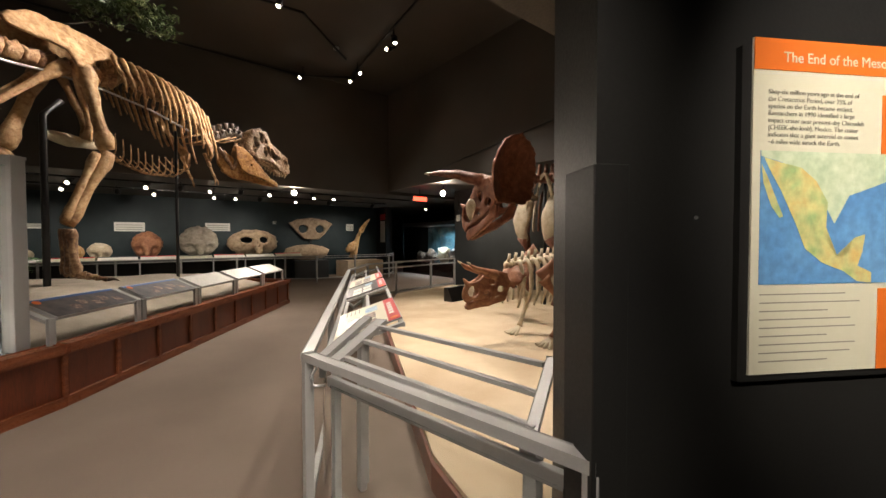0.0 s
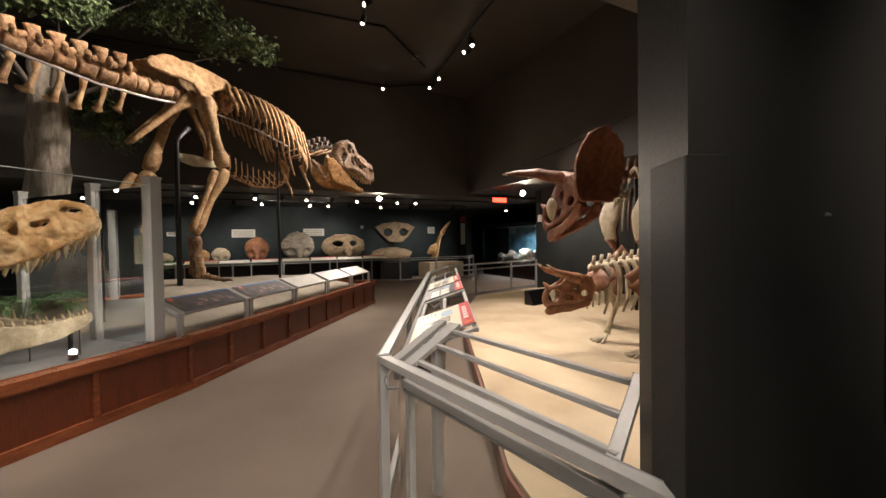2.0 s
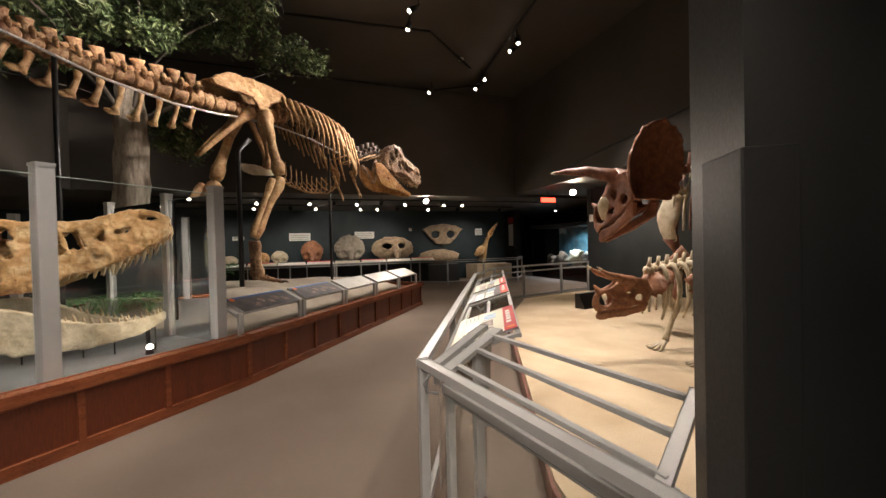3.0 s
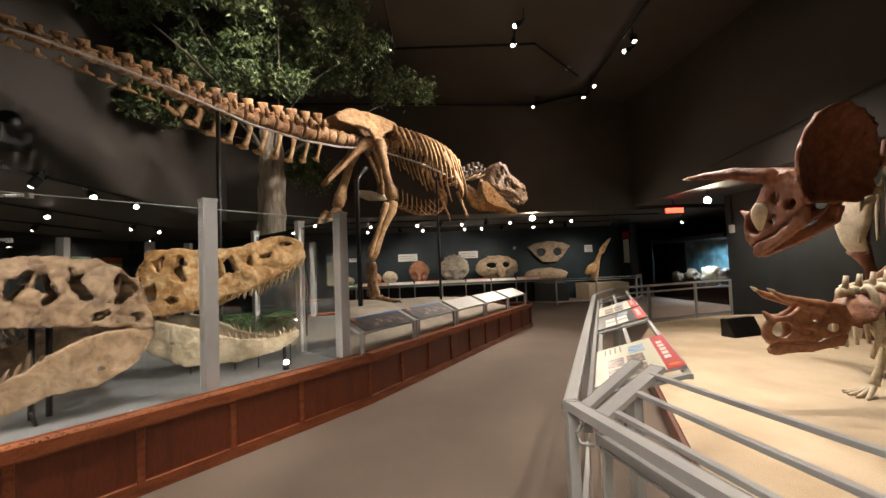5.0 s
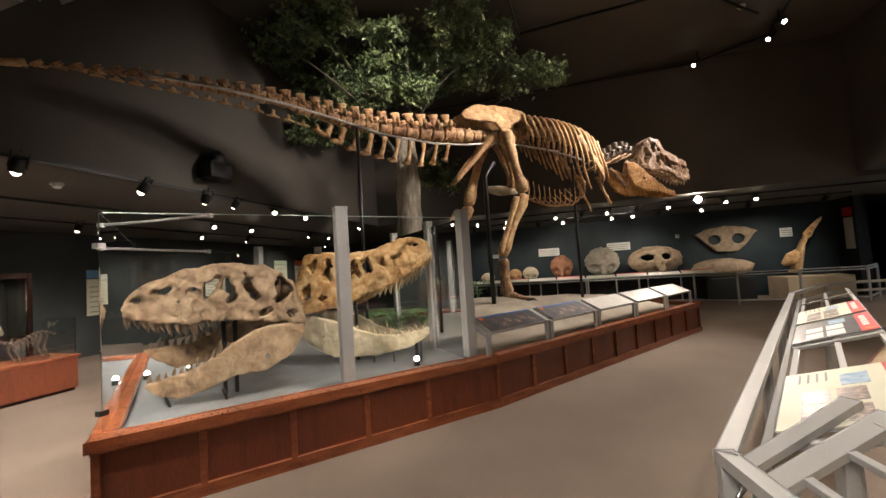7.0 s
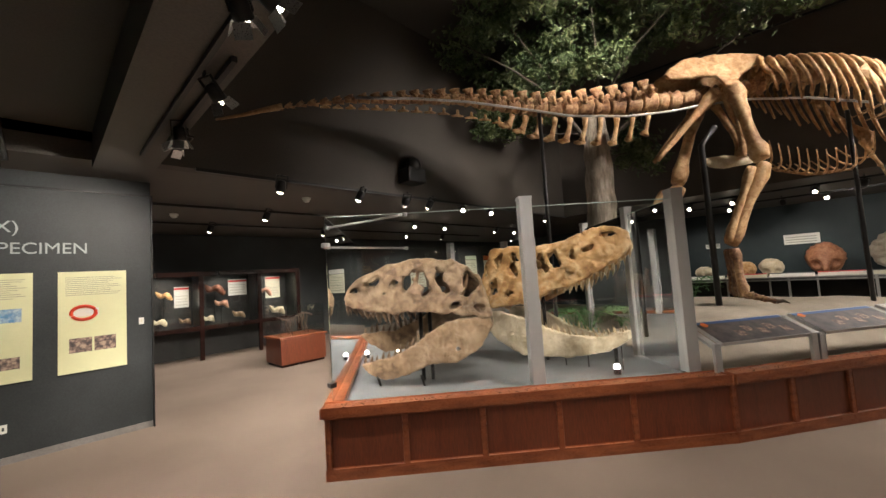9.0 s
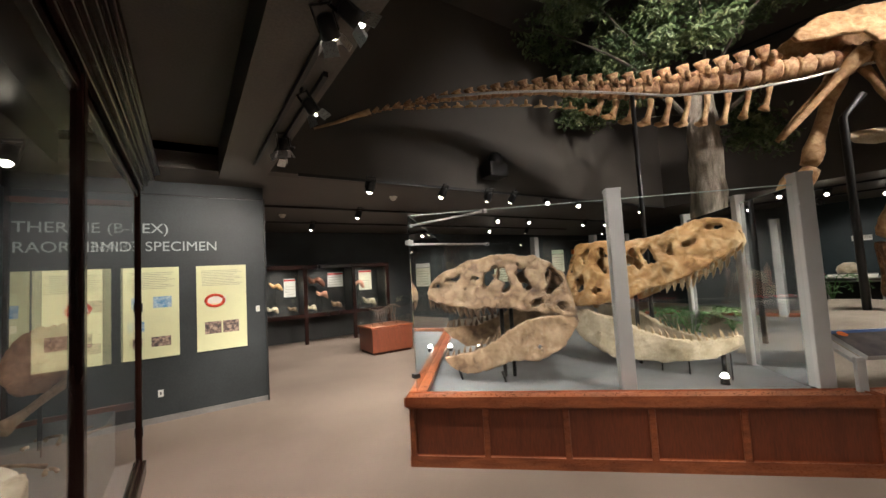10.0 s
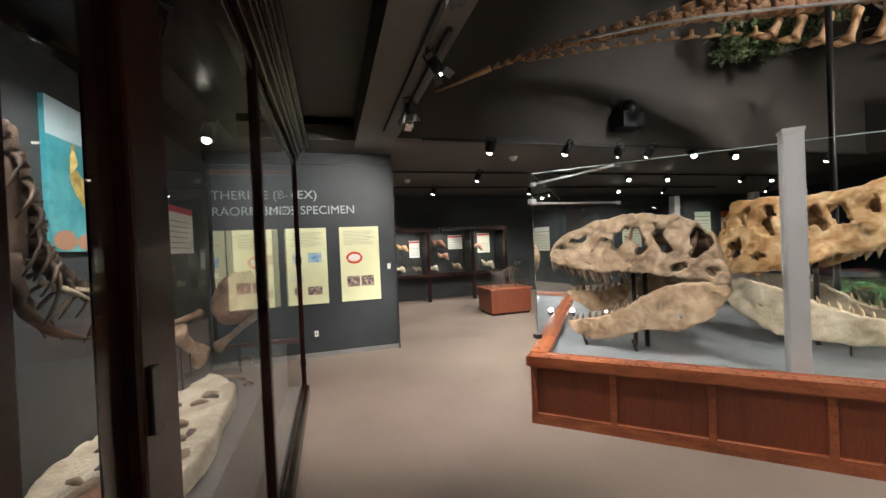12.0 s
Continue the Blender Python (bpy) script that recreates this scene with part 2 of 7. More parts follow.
# ---- the long island ----
A, B, C = Vector((-2.16, -2.91, 0)), Vector((-4.74, -0.52, 0)), Vector((-9.53, 2.92, 0))
D, E2, F, G = Vector((-4.83, -6.27, 0)), Vector((-8.7, -4.86, 0)), Vector((-10.4, -2.5, 0)), Vector((-10.4, 2.2, 0))
ISLAND = [A, B, C, G, F, E2, D]


def inset(poly, d):
    """The outline moved in by d; it runs clockwise from above."""
    out = []
    n = len(poly)
    for i in range(n):
        p, a, b = poly[i], poly[i - 1], poly[(i + 1) % n]
        u, v = (p - a).normalized(), (b - p).normalized()
        nu, nv = Vector((-u.y, u.x, 0)), Vector((-v.y, v.x, 0))
        k = (nu + nv)
        k = k / max(k.dot(nu), 0.3)
        out.append(p + k * d)
    return out


def area2(poly):
    return sum(poly[i - 1].x * p.y - p.x * poly[i - 1].y for i, p in enumerate(poly))


SIGN = 1 if area2(ISLAND) > 0 else -1
TOP = 0.58
island = thing("display_island", (-6.5, -1.2, 0), "long mahogany panelled display plinth on the carpet", "plinth")
core = inset(ISLAND, 0.035 * SIGN)
part("body", prism(bmesh.new(), [(p.x, p.y) for p in core], 0, 0.49), WOOD, island)
for i, (a, b) in enumerate(zip(ISLAND, ISLAND[1:] + ISLAND[:1])):
    m, l = along(a, b)
    y0, y1 = (0.0, 0.14) if SIGN > 0 else (-0.14, 0.0)
    part("cap", boxed(-0.02, y0 - 0.03 * (SIGN > 0), TOP - 0.06, l + 0.02, y1 + 0.03 * (SIGN < 0), TOP, m, 0.012), WOOD_TRIM, island, "polished mahogany cap rail")
    part("cap_moulding", boxed(0, (0.0 if SIGN > 0 else -0.03), TOP - 0.088, l, (0.03 if SIGN > 0 else 0.0), TOP - 0.058, m, 0.008), WOOD_TRIM, island)
    part("plinth_board", boxed(0, (-0.006 if SIGN > 0 else -0.035), 0, l, (0.035 if SIGN > 0 else 0.006), 0.085, m, 0.008), WOOD_TRIM, island)
    if i < 2 or i == 6:
        count = (4, 9, 0, 0, 0, 0, 5)[i]
        step = (0.657, l / 9, 0, 0, 0, 0, l / 5)[i]
        for k in range(0, count + 1):
            w = 0.045
            x = min(max(k * step, w / 2), l - w / 2)
            part("batten", boxed(x - w / 2, (0.012 if SIGN > 0 else -0.04), 0.085, x + w / 2, (0.04 if SIGN > 0 else -0.012), TOP - 0.085, m, 0.004), WOOD_TRIM, island)
P2 = Vector((-4.74, -0.82, 0))
P3 = Vector((-5.47, -1.5, 0))
deck_in = inset(ISLAND, 0.12 * SIGN)
part("deck", prism(bmesh.new(), [(p.x, p.y) for p in deck_in], 0.485, 0.515), DECK, island, "grey painted case deck")

# ---- camera side railing ----
R0, R1, R2, R3, R4, R5, R6 = [Vector(p) for p in ((-0.31, 1.02, 0), (-1.80, 0.74, 0), (-7.0, 3.35, 0), (-8.45, 4.5, 0), (-8.75, 5.5, 0), (-9.2, 7.0, 0), (-9.4, 8.1, 0))]
rail = thing("guard_rail", (-1.8, 0.74, 0), "grey metal guard rail with a flat handrail round the platform", "railing")
pts = [R0, R1, R2, R3, R4, R5, R6]
for a, b in zip(pts, pts[1:]):
    part("handrail", beamed(a + Vector((0, 0, 0.94)), b + Vector((0, 0, 0.94)), 0.06, 0.03, 0.005, 0.01), METAL, rail)
    part("lower_rail", beamed(a + Vector((0, 0, 0.14)), b + Vector((0, 0, 0.14)), 0.035, 0.045, 0.004), METAL, rail)
    l = (b - a).length
    n = max(1, round(l / 1.5))
    for k in range(0 if a is R0 else 1, n + 1):
        p = a.lerp(b, k / n)
        part("post", boxed(p.x - 0.025, p.y - 0.025, 0, p.x + 0.025, p.y + 0.025, 0.925, None, 0.004), METAL, rail)

# ---- platform ----
plat = thing("platform", (-5, 5, 0), "low platform with pale sand top and reddish wooden edge", "platform")
PL = [(-0.75, 1.25), (-1.65, 1.45), (-6.1, 3.55), (-8.1, 5.1), (-8.6, 7.2), (-8.3, 8.6), (-1.0, 8.6), (-0.5, 2.0)]
part("edge", prism(bmesh.new(), PL, 0, 0.17), WOOD, plat, "reddish wooden platform edge")
plc = Vector((-4.5, 5, 0))
part("sand", prism(bmesh.new(), [tuple((Vector((x, y, 0)) + (plc - Vector((x, y, 0))).normalized() * 0.05).to_2d()) for x, y in PL], 0.16, 0.2), SAND, plat, "pale sand surface")


# ---- carved bone: implicit shapes meshed on a grid ----
def poly2(px, pz, poly):
    """Signed distance to a closed outline, inside negative."""
    d = np.full(px.shape, 1e9)
    inside = np.zeros(px.shape, bool)
    n = len(poly)
    for i in range(n):
        (ax, az), (bx, bz) = poly[i - 1], poly[i]
        ex, ez = bx - ax, bz - az
        wx, wz = px - ax, pz - az
        t = np.clip((wx * ex + wz * ez) / (ex * ex + ez * ez + 1e-9), 0, 1)
        d = np.minimum(d, np.hypot(wx - ex * t, wz - ez * t))
        cross = (az > pz) != (bz > pz)
        with np.errstate(divide="ignore", invalid="ignore"):
            xx = ax + (pz - az) * ex / (ez if abs(ez) > 1e-9 else 1e-9)
        inside ^= cross & (px < xx)
    return np.where(inside, -d, d)


def smin(a, b, k=0.03):
    h = np.clip(0.5 + 0.5 * (b - a) / k, 0, 1)
    return b + (a - b) * h - k * h * (1 - h)


def limb(x, y, z, pts, radii):
    """Distance to a chain of tapered rods."""
    d = np.full(np.broadcast(x, y, z).shape, 1e9)
    for (a, b), (ra, rb) in zip(zip(pts, pts[1:]), zip(radii, radii[1:])):
        e = [q - p for p, q in zip(a, b)]
        w = (x - a[0], y - a[1], z - a[2])
        t = np.clip((w[0] * e[0] + w[1] * e[1] + w[2] * e[2]) / (sum(v * v for v in e) + 1e-9), 0, 1)
        r = np.sqrt((w[0] - e[0] * t) ** 2 + (w[1] - e[1] * t) ** 2 + (w[2] - e[2] * t) ** 2)
        d = np.minimum(d, r - (ra + (rb - ra) * t))
    return d


def pits(x, y, z, amp, freq, seed=0.0):
    s = np.sin(x * freq * 1.0 + 1.7 * np.sin(z * freq * 0.7 + seed)) * np.sin(z * freq * 1.13 + 1.3 * np.sin(y * freq * 0.9 + seed)) * np.sin(y * freq * 0.93 + x * freq * 0.4 + seed)
    s2 = np.sin(x * freq * 2.7 + seed + z * freq) * np.sin(z * freq * 2.3 - x * freq * 0.8) * np.sin(y * freq * 2.9 + seed)
    s3 = np.sin(x * freq * 5.1 - z * freq * 2.2 + seed) * np.sin(z * freq * 5.7 + y * freq * 3) * np.sin(y * freq * 4.4 + x * freq)
    return amp * (s + 0.55 * s2 + 0.3 * s3)


def carved(f, lo, hi, step, m=None):
    """A bmesh of the surface where f(x, y, z) is nought, by surface nets."""
    axes = [np.arange(a, b + step, step) for a, b in zip(lo, hi)]
    x, y, z = np.meshgrid(*axes, indexing="ij", sparse=True)
    v = np.broadcast_to(f(x, y, z), tuple(len(a) for a in axes)).astype(float)
    ins = v < 0
    cells = np.zeros(tuple(s - 1 for s in v.shape), np.int32)
    pos = np.zeros(cells.shape + (3,))
    cnt = np.zeros(cells.shape)
    nx, ny, nz = cells.shape
    corner = [(i, j, k) for i in (0, 1) for j in (0, 1) for k in (0, 1)]

    def at(c):
        return v[c[0]:c[0] + nx, c[1]:c[1] + ny, c[2]:c[2] + nz]
    for a in corner:
        for ax in range(3):
            if a[ax]:
                continue
            b = list(a)
            b[ax] = 1
            va, vb = at(a), at(b)
            cut = (va < 0) != (vb < 0)
            t = np.where(cut, va / np.where(cut, va - vb, 1), 0)
            for q in range(3):
                pos[..., q] += np.where(cut, a[q] + (t if q == ax else 0), 0)
            cnt += cut
    use = cnt > 0
    ids = np.full(cells.shape, -1)
    ids[use] = np.arange(use.sum())
    idx = np.argwhere(use)
    p = (idx + pos[use] / cnt[use][:, None]) * step + np.array(lo)
    if m is not None:
        r = np.array(m)
        p = p @ r[:3, :3].T + r[:3, 3]
    faces = []
    for ax in range(3):
        sl0 = [slice(None)] * 3
        sl1 = [slice(None)] * 3
        sl0[ax], sl1[ax] = slice(0, -1), slice(1, None)
        ch = ins[tuple(sl0)] != ins[tuple(sl1)]
        o1, o2 = [q for q in range(3) if q != ax]
        for c in np.argwhere(ch):
            if c[o1] < 1 or c[o2] < 1:
                continue
            quad = []
            for d1, d2 in ((-1, -1), (0, -1), (0, 0), (-1, 0)):
                e = list(c)
                e[o1] += d1
                e[o2] += d2
                if e[o1] >= cells.shape[o1] or e[o2] >= cells.shape[o2]:
                    break
                quad.append(ids[tuple(e)])
            if len(quad) == 4 and min(quad) >= 0:
                faces.append(quad)
    me = bpy.data.meshes.new("tmp")
    me.from_pydata([tuple(q) for q in p], [], faces)
    bm = bmesh.new()
    bm.from_mesh(me)
    bpy.data.meshes.remove(me)
    return bm


def across(x0, right, z0=0.0):
    """A frame for a side profile: x along right (level), y across, z up."""
    x = Vector((right[0], right[1], 0)).normalized()
    y = Vector((0, 0, 1)).cross(x)
    m = Matrix((x, y, Vector((0, 0, 1)))).transposed().to_4x4()
    m.translation = Vector((x0[0], x0[1], z0))
    return m


def fossil(name, dark, mid, light, rough=0.55, scale=4.0, bump=0.7):
    """Bone with mineral stains: broad patches, finer blotches and dark pores and cracks."""
    m, t, b = nodes_of(name)
    n, l = t.nodes, t.links
    co = n.new("ShaderNodeTexCoord")
    tex = []
    for sc, dt in ((scale, 6), (scale * 5, 6), (scale * 26, 4)):
        k = n.new("ShaderNodeTexNoise")
        k.inputs["Scale"].default_value, k.inputs["Detail"].default_value, k.inputs["Distortion"].default_value = sc, dt, 0.6
        l.new(co.outputs["Object"], k.inputs["Vector"])
        tex.append(k)
    add = n.new("ShaderNodeMath")
    add.operation = "MULTIPLY_ADD"
    l.new(tex[1].outputs[0], add.inputs[0])
    add.inputs[1].default_value = 0.7
    half = n.new("ShaderNodeMath")
    half.operation = "MULTIPLY"
    half.inputs[1].default_value = 0.55
    l.new(tex[0].outputs[0], half.inputs[0])
    l.new(half.outputs[0], add.inputs[2])
    ramp = n.new("ShaderNodeValToRGB")
    e = ramp.color_ramp.elements
    e[0].position, e[1].position = 0.42, 0.80
    e[0].color, e[1].color = (*dark, 1), (*light, 1)
    k = e.new(0.60)
    k.color = (*mid, 1)
    l.new(add.outputs[0], ramp.inputs[0])
    crack = n.new("ShaderNodeTexVoronoi")
    crack.feature = "DISTANCE_TO_EDGE"
    crack.inputs["Scale"].default_value = scale * 3.2
    warp = n.new("ShaderNodeMix")
    warp.data_type = "VECTOR"
    warp.inputs["Factor"].default_value = 0.12
    l.new(co.outputs["Object"], warp.inputs["A"])
    l.new(tex[1].outputs["Color"], warp.inputs["B"])
    l.new(warp.outputs["Result"], crack.inputs["Vector"])
    cr = n.new("ShaderNodeMapRange")
    cr.inputs["From Max"].default_value = 0.035
    cr.inputs["To Min"].default_value = 0.45
    l.new(crack.outputs["Distance"], cr.inputs["Value"])
    mul = n.new("ShaderNodeMix")
    mul.data_type, mul.blend_type = "RGBA", "MULTIPLY"
    mul.inputs["Factor"].default_value = 0.38
    l.new(ramp.outputs[0], mul.inputs["A"])
    l.new(cr.outputs[0], mul.inputs["B"])
    info = n.new("ShaderNodeObjectInfo")
    rng = n.new("ShaderNodeMapRange")
    rng.inputs["To Min"].default_value, rng.inputs["To Max"].default_value = 0.86, 1.12
    l.new(info.outputs["Random"], rng.inputs["Value"])
    hsv = n.new("ShaderNodeHueSaturation")
    l.new(rng.outputs[0], hsv.inputs["Value"])
    l.new(mul.outputs["Result"], hsv.inputs["Color"])
    l.new(hsv.outputs[0], b.inputs["Base Color"])
    b.inputs["Roughness"].default_value = rough
    b.inputs["Specular IOR Level"].default_value = 0.4
    h1 = n.new("ShaderNodeMath")
    h1.operation = "MULTIPLY_ADD"
    l.new(tex[2].outputs[0], h1.inputs[0])
    h1.inputs[1].default_value = 0.35
    l.new(tex[1].outputs[0], h1.inputs[2])
    h2 = n.new("ShaderNodeMath")
    h2.operation = "MULTIPLY_ADD"
    l.new(cr.outputs[0], h2.inputs[0])
    h2.inputs[1].default_value = 0.3
    l.new(h1.outputs[0], h2.inputs[2])
    bp = n.new("ShaderNodeBump")
    bp.inputs["Strength"].default_value, bp.inputs["Distance"].default_value = bump, 0.02
    l.new(h2.outputs[0], bp.inputs["Height"])
    l.new(bp.outputs[0], b.inputs["Normal"])
    return m


BONE = fossil("tan_bone", (0.22, 0.105, 0.045), (0.40, 0.235, 0.11), (0.58, 0.40, 0.22), 0.6, 2.6)
BONE_TAIL = fossil("rust_brown_bone", (0.13, 0.058, 0.030), (0.33, 0.175, 0.085), (0.56, 0.37, 0.20), 0.6, 3.6)
BONE_GOLD = fossil("golden_bone", (0.22, 0.10, 0.035), (0.45, 0.26, 0.105), (0.62, 0.45, 0.26), 0.55, 2.4)
BONE_GREY = fossil("grey_brown_bone", (0.090, 0.052, 0.030), (0.225, 0.146, 0.086), (0.34, 0.245, 0.16), 0.5, 2.2)
BONE_RED = fossil("red_brown_bone", (0.11, 0.038, 0.022), (0.18, 0.068, 0.038), (0.26, 0.11, 0.065), 0.5, 2.2, 0.4)
BONE_ORANGE = fossil("orange_brown_bone", (0.17, 0.065, 0.032), (0.29, 0.125, 0.065), (0.40, 0.20, 0.11), 0.5, 3.0, 0.4)
BONE_TAN = fossil("dull_tan_bone", (0.15, 0.105, 0.065), (0.27, 0.195, 0.125), (0.38, 0.29, 0.19), 0.65, 1.6)
BONE_PALE = fossil("pale_grey_bone", (0.24, 0.20, 0.15), (0.38, 0.33, 0.26), (0.50, 0.45, 0.36), 0.65, 2.0)
BONE_PINK = surface("pinkish_bone", (0.42, 0.20, 0.13), (0.52, 0.28, 0.19), 0.6, 6, 60, 0.2, dist=0.01)
BONE_CREAM = surface("cream_bone", (0.42, 0.34, 0.22), (0.62, 0.54, 0.40), 0.6, 6, 60, 0.25, dist=0.01)
TOOTH = surface("brown_tooth", (0.07, 0.045, 0.03), (0.20, 0.14, 0.09), 0.3, 14, 60, 0.1, vary=0.25, dist=0.003)
TOOTH_PALE = surface("pale_tooth", (0.36, 0.26, 0.15), (0.55, 0.43, 0.27), 0.35, 14, 60, 0.1, vary=0.2, dist=0.003)
BONE_UMBER = fossil("umber_bone", (0.055, 0.026, 0.014), (0.17, 0.088, 0.044), (0.44, 0.28, 0.15), 0.5, 3.4)
BONE_SKULL = fossil("brown_skull_bone", (0.13, 0.065, 0.04), (0.34, 0.215, 0.13), (0.52, 0.39, 0.27), 0.5, 4.5)
BONE_AMBER = fossil("amber_bone", (0.14, 0.05, 0.018), (0.42, 0.20, 0.055), (0.58, 0.33, 0.12), 0.55, 3.4)
BONE_DARK = surface("dark_brown_bone", (0.045, 0.03, 0.022), (0.12, 0.08, 0.055), 0.5, 8, 60, 0.3, dist=0.008)


def weather(bm, amp, freq, seed=0.0):
    """Wears a carved surface: lumps, ridges and pits along its normals."""
    bm.normal_update()
    o = Vector((seed, seed * 2, -seed))
    for v in bm.verts:
        p = v.co * freq + o
        k = noise.noise(p) * 0.9 + (0.35 - abs(noise.noise(p * 2.3))) * 0.9 + noise.noise(p * 5.1) * 0.3
        v.co += v.normal * amp * k
    return bm


def theropod_skull(owner, m, top, bottom, holes, jaw, width, bone, tooth, step=0.017, jaw_bone=None, teeth=(9, 9), tooth_len=0.085, seed=0.0, lift=0.0):
    """Skull and lower jaw from side outlines; x runs from the snout backwards, y across, z up."""
    outline = list(top) + list(bottom)[::-1]
    tx, tz = [p[0] for p in top], [p[1] for p in top]
    bx, bz = [p[0] for p in bottom], [p[1] for p in bottom]
    wx, ww = [p[0] for p in width], [p[1] for p in width]
    x1 = max(p[0] for p in outline)
    z0, z1 = min(p[1] for p in outline), max(p[1] for p in outline)

    def f(x, y, z):
        px, pz = np.broadcast_arrays(x[:, :, 0], z[0, :, :])
        px, pz = px[:, None, :], pz[:, None, :]
        o = poly2(px, pz, outline)
        zt, zb = np.interp(px, tx, tz), np.interp(px, bx, bz)
        t = np.clip((pz - zb) / (zt - zb + 1e-6), 0, 1)
        w = np.interp(px, wx, ww) * (1 - 0.42 * t ** 2)
        ay = np.abs(y)
        wob = pits(x, ay, z, 0.015, 17, seed)
        side = np.maximum(o, np.abs(ay - w + 0.028) - 0.030 - 0.012 * np.sin(px * 9 + pz * 5))
        for kind, hx, hz, rx, rz, lean in holes:
            ux, uz = px - hx - lean * (pz - hz) + 0.22 * rx * np.sin(pz * 31 + hx * 40), pz - hz + 0.18 * rz * np.sin(px * 37 + hz * 50)
            h = (np.sqrt((ux / rx) ** 2 + (uz / rz) ** 2) - 1) * min(rx, rz)
            if kind == "pit":
                h = np.maximum(h, -(ay - w + 0.03))
            side = np.maximum(side, -h + 0.004 * np.sin(px * 60) + wob * 0.6)
        roof = np.maximum(np.maximum(o, zt - pz - 0.055), ay - w)
        gum = np.maximum(np.maximum(o, pz - zb - 0.05), np.maximum(np.abs(ay - w + 0.035) - 0.035, px - x1 * 0.62))
        body = smin(smin(side, roof, 0.02), gum, 0.02)
        brain = limb(x, y, z, [(x1 * 0.62, 0, (z0 + z1) / 2 + 0.08), (x1 * 0.93, 0, (z0 + z1) / 2 + 0.02)], [0.05, 0.085])
        bar = limb(x, ay, z, [(x1 * 0.3, 0.05, float(np.interp(x1 * 0.3, bx, bz)) + 0.06), (x1 * 0.85, 0.12, float(np.interp(x1 * 0.85, bx, bz)) + 0.08)], [0.03, 0.03])
        hinge = max(jaw, key=lambda q: q[0])
        wb = ww[-1] * 0.8
        quad = limb(x, ay, z, [(x1 - 0.10, wb, z0 + 0.16), (min(x1, hinge[0]) - 0.03, wb, z0 + 0.02), (hinge[0] - 0.05, wb, hinge[1] + 0.01)], [0.05, 0.045, 0.05])
        strut = limb(x, ay, z, [(x1 * 0.47, np.interp(x1 * 0.47, wx, ww) * 0.72, float(np.interp(x1 * 0.47, bx, bz)) + 0.10), (x1 * 0.53, np.interp(x1 * 0.53, wx, ww) * 0.66, float(np.interp(x1 * 0.53, tx, tz)) - 0.08)], [0.018, 0.026])
        strut2 = limb(x, ay, z, [(x1 * 0.80, wb * 0.72, z0 + 0.14), (x1 * 0.86, wb * 0.6, float(np.interp(x1 * 0.86, tx, tz)) - 0.10)], [0.02, 0.03])
        return smin(smin(smin(smin(smin(body, brain, 0.03), bar, 0.02), quad, 0.03), strut, 0.015), strut2, 0.015) + wob
    wmax = max(ww) + 0.06
    sk = part("skull", weather(carved(f, (-0.05, -wmax, min(z0, max(q[1] for q in jaw) - 0.1) - 0.05), (max(x1, max(q[0] for q in jaw)) + 0.05, wmax, z1 + 0.05), step, m), 0.013, 9.0, seed), bone, owner, "", True)
    jx0, jx1 = min(p[0] for p in jaw), max(p[0] for p in jaw)
    jz0, jz1 = min(p[1] for p in jaw), max(p[1] for p in jaw)

    def g(x, y, z):
        px, pz = np.broadcast_arrays(x[:, :, 0], z[0, :, :])
        px, pz = px[:, None, :], pz[:, None, :]
        u = np.clip((px - jx0) / (jx1 - jx0), 0, 1)
        o = poly2(px, pz, jaw)
        if lift:
            o = np.where(y > 0, poly2(px, pz - lift * (1 - u), jaw), o)
        w = np.interp(jx0 + u * (jx1 - jx0), wx, ww) * (0.25 + 0.75 * np.clip(u / 0.35, 0, 1) ** 0.6) * 0.92
        d = np.maximum(o, np.abs(np.abs(y) - w) - 0.026 - 0.014 * np.sin(np.clip((pz - jz0) / (jz1 - jz0), 0, 1) * 3.1))
        hole = np.hypot(px - (jx0 + 0.72 * (jx1 - jx0)), pz - (jz0 + 0.5 * (jz1 - jz0))) - 0.022
        return np.maximum(d, -hole) + pits(x, np.abs(y), z, 0.008, 19, seed + 2)
    jw = part("lower_jaw", weather(carved(g, (jx0 - 0.05, -wmax, jz0 - 0.05), (jx1 + 0.05, wmax, jz1 + 0.05 + lift), step, m), 0.009, 8.0, seed), jaw_bone or bone, owner, "", True)
    # teeth, one cone each
    rnd = random.Random(int(seed * 10) + 3)
    up = bmesh.new()
    tube(up, [(0, 0, 0.02), (0, 0, -0.25), (0.06, 0, -0.62), (0.16, 0, -1.0)], [0.19, 0.2, 0.13, 0.012], 7, 0.7)
    proto = bpy.data.meshes.new("tooth")
    up.to_mesh(proto)
    up.free()
    for q in proto.polygons:
        q.use_smooth = True
    proto.materials.append(tooth)
    base = sk.parent.location

    def place(parent, x, y, z, s, flip):
        ob = new("tooth", proto)
        ob.parent = parent
        tr = pose(x, y, z, 180 if flip else 0, rnd.uniform(-8, 8), 0) @ Matrix.Diagonal((s, s, s * rnd.uniform(0.8, 1.15), 1))
        ob.matrix_basis = Matrix.Translation(-base) @ m @ tr
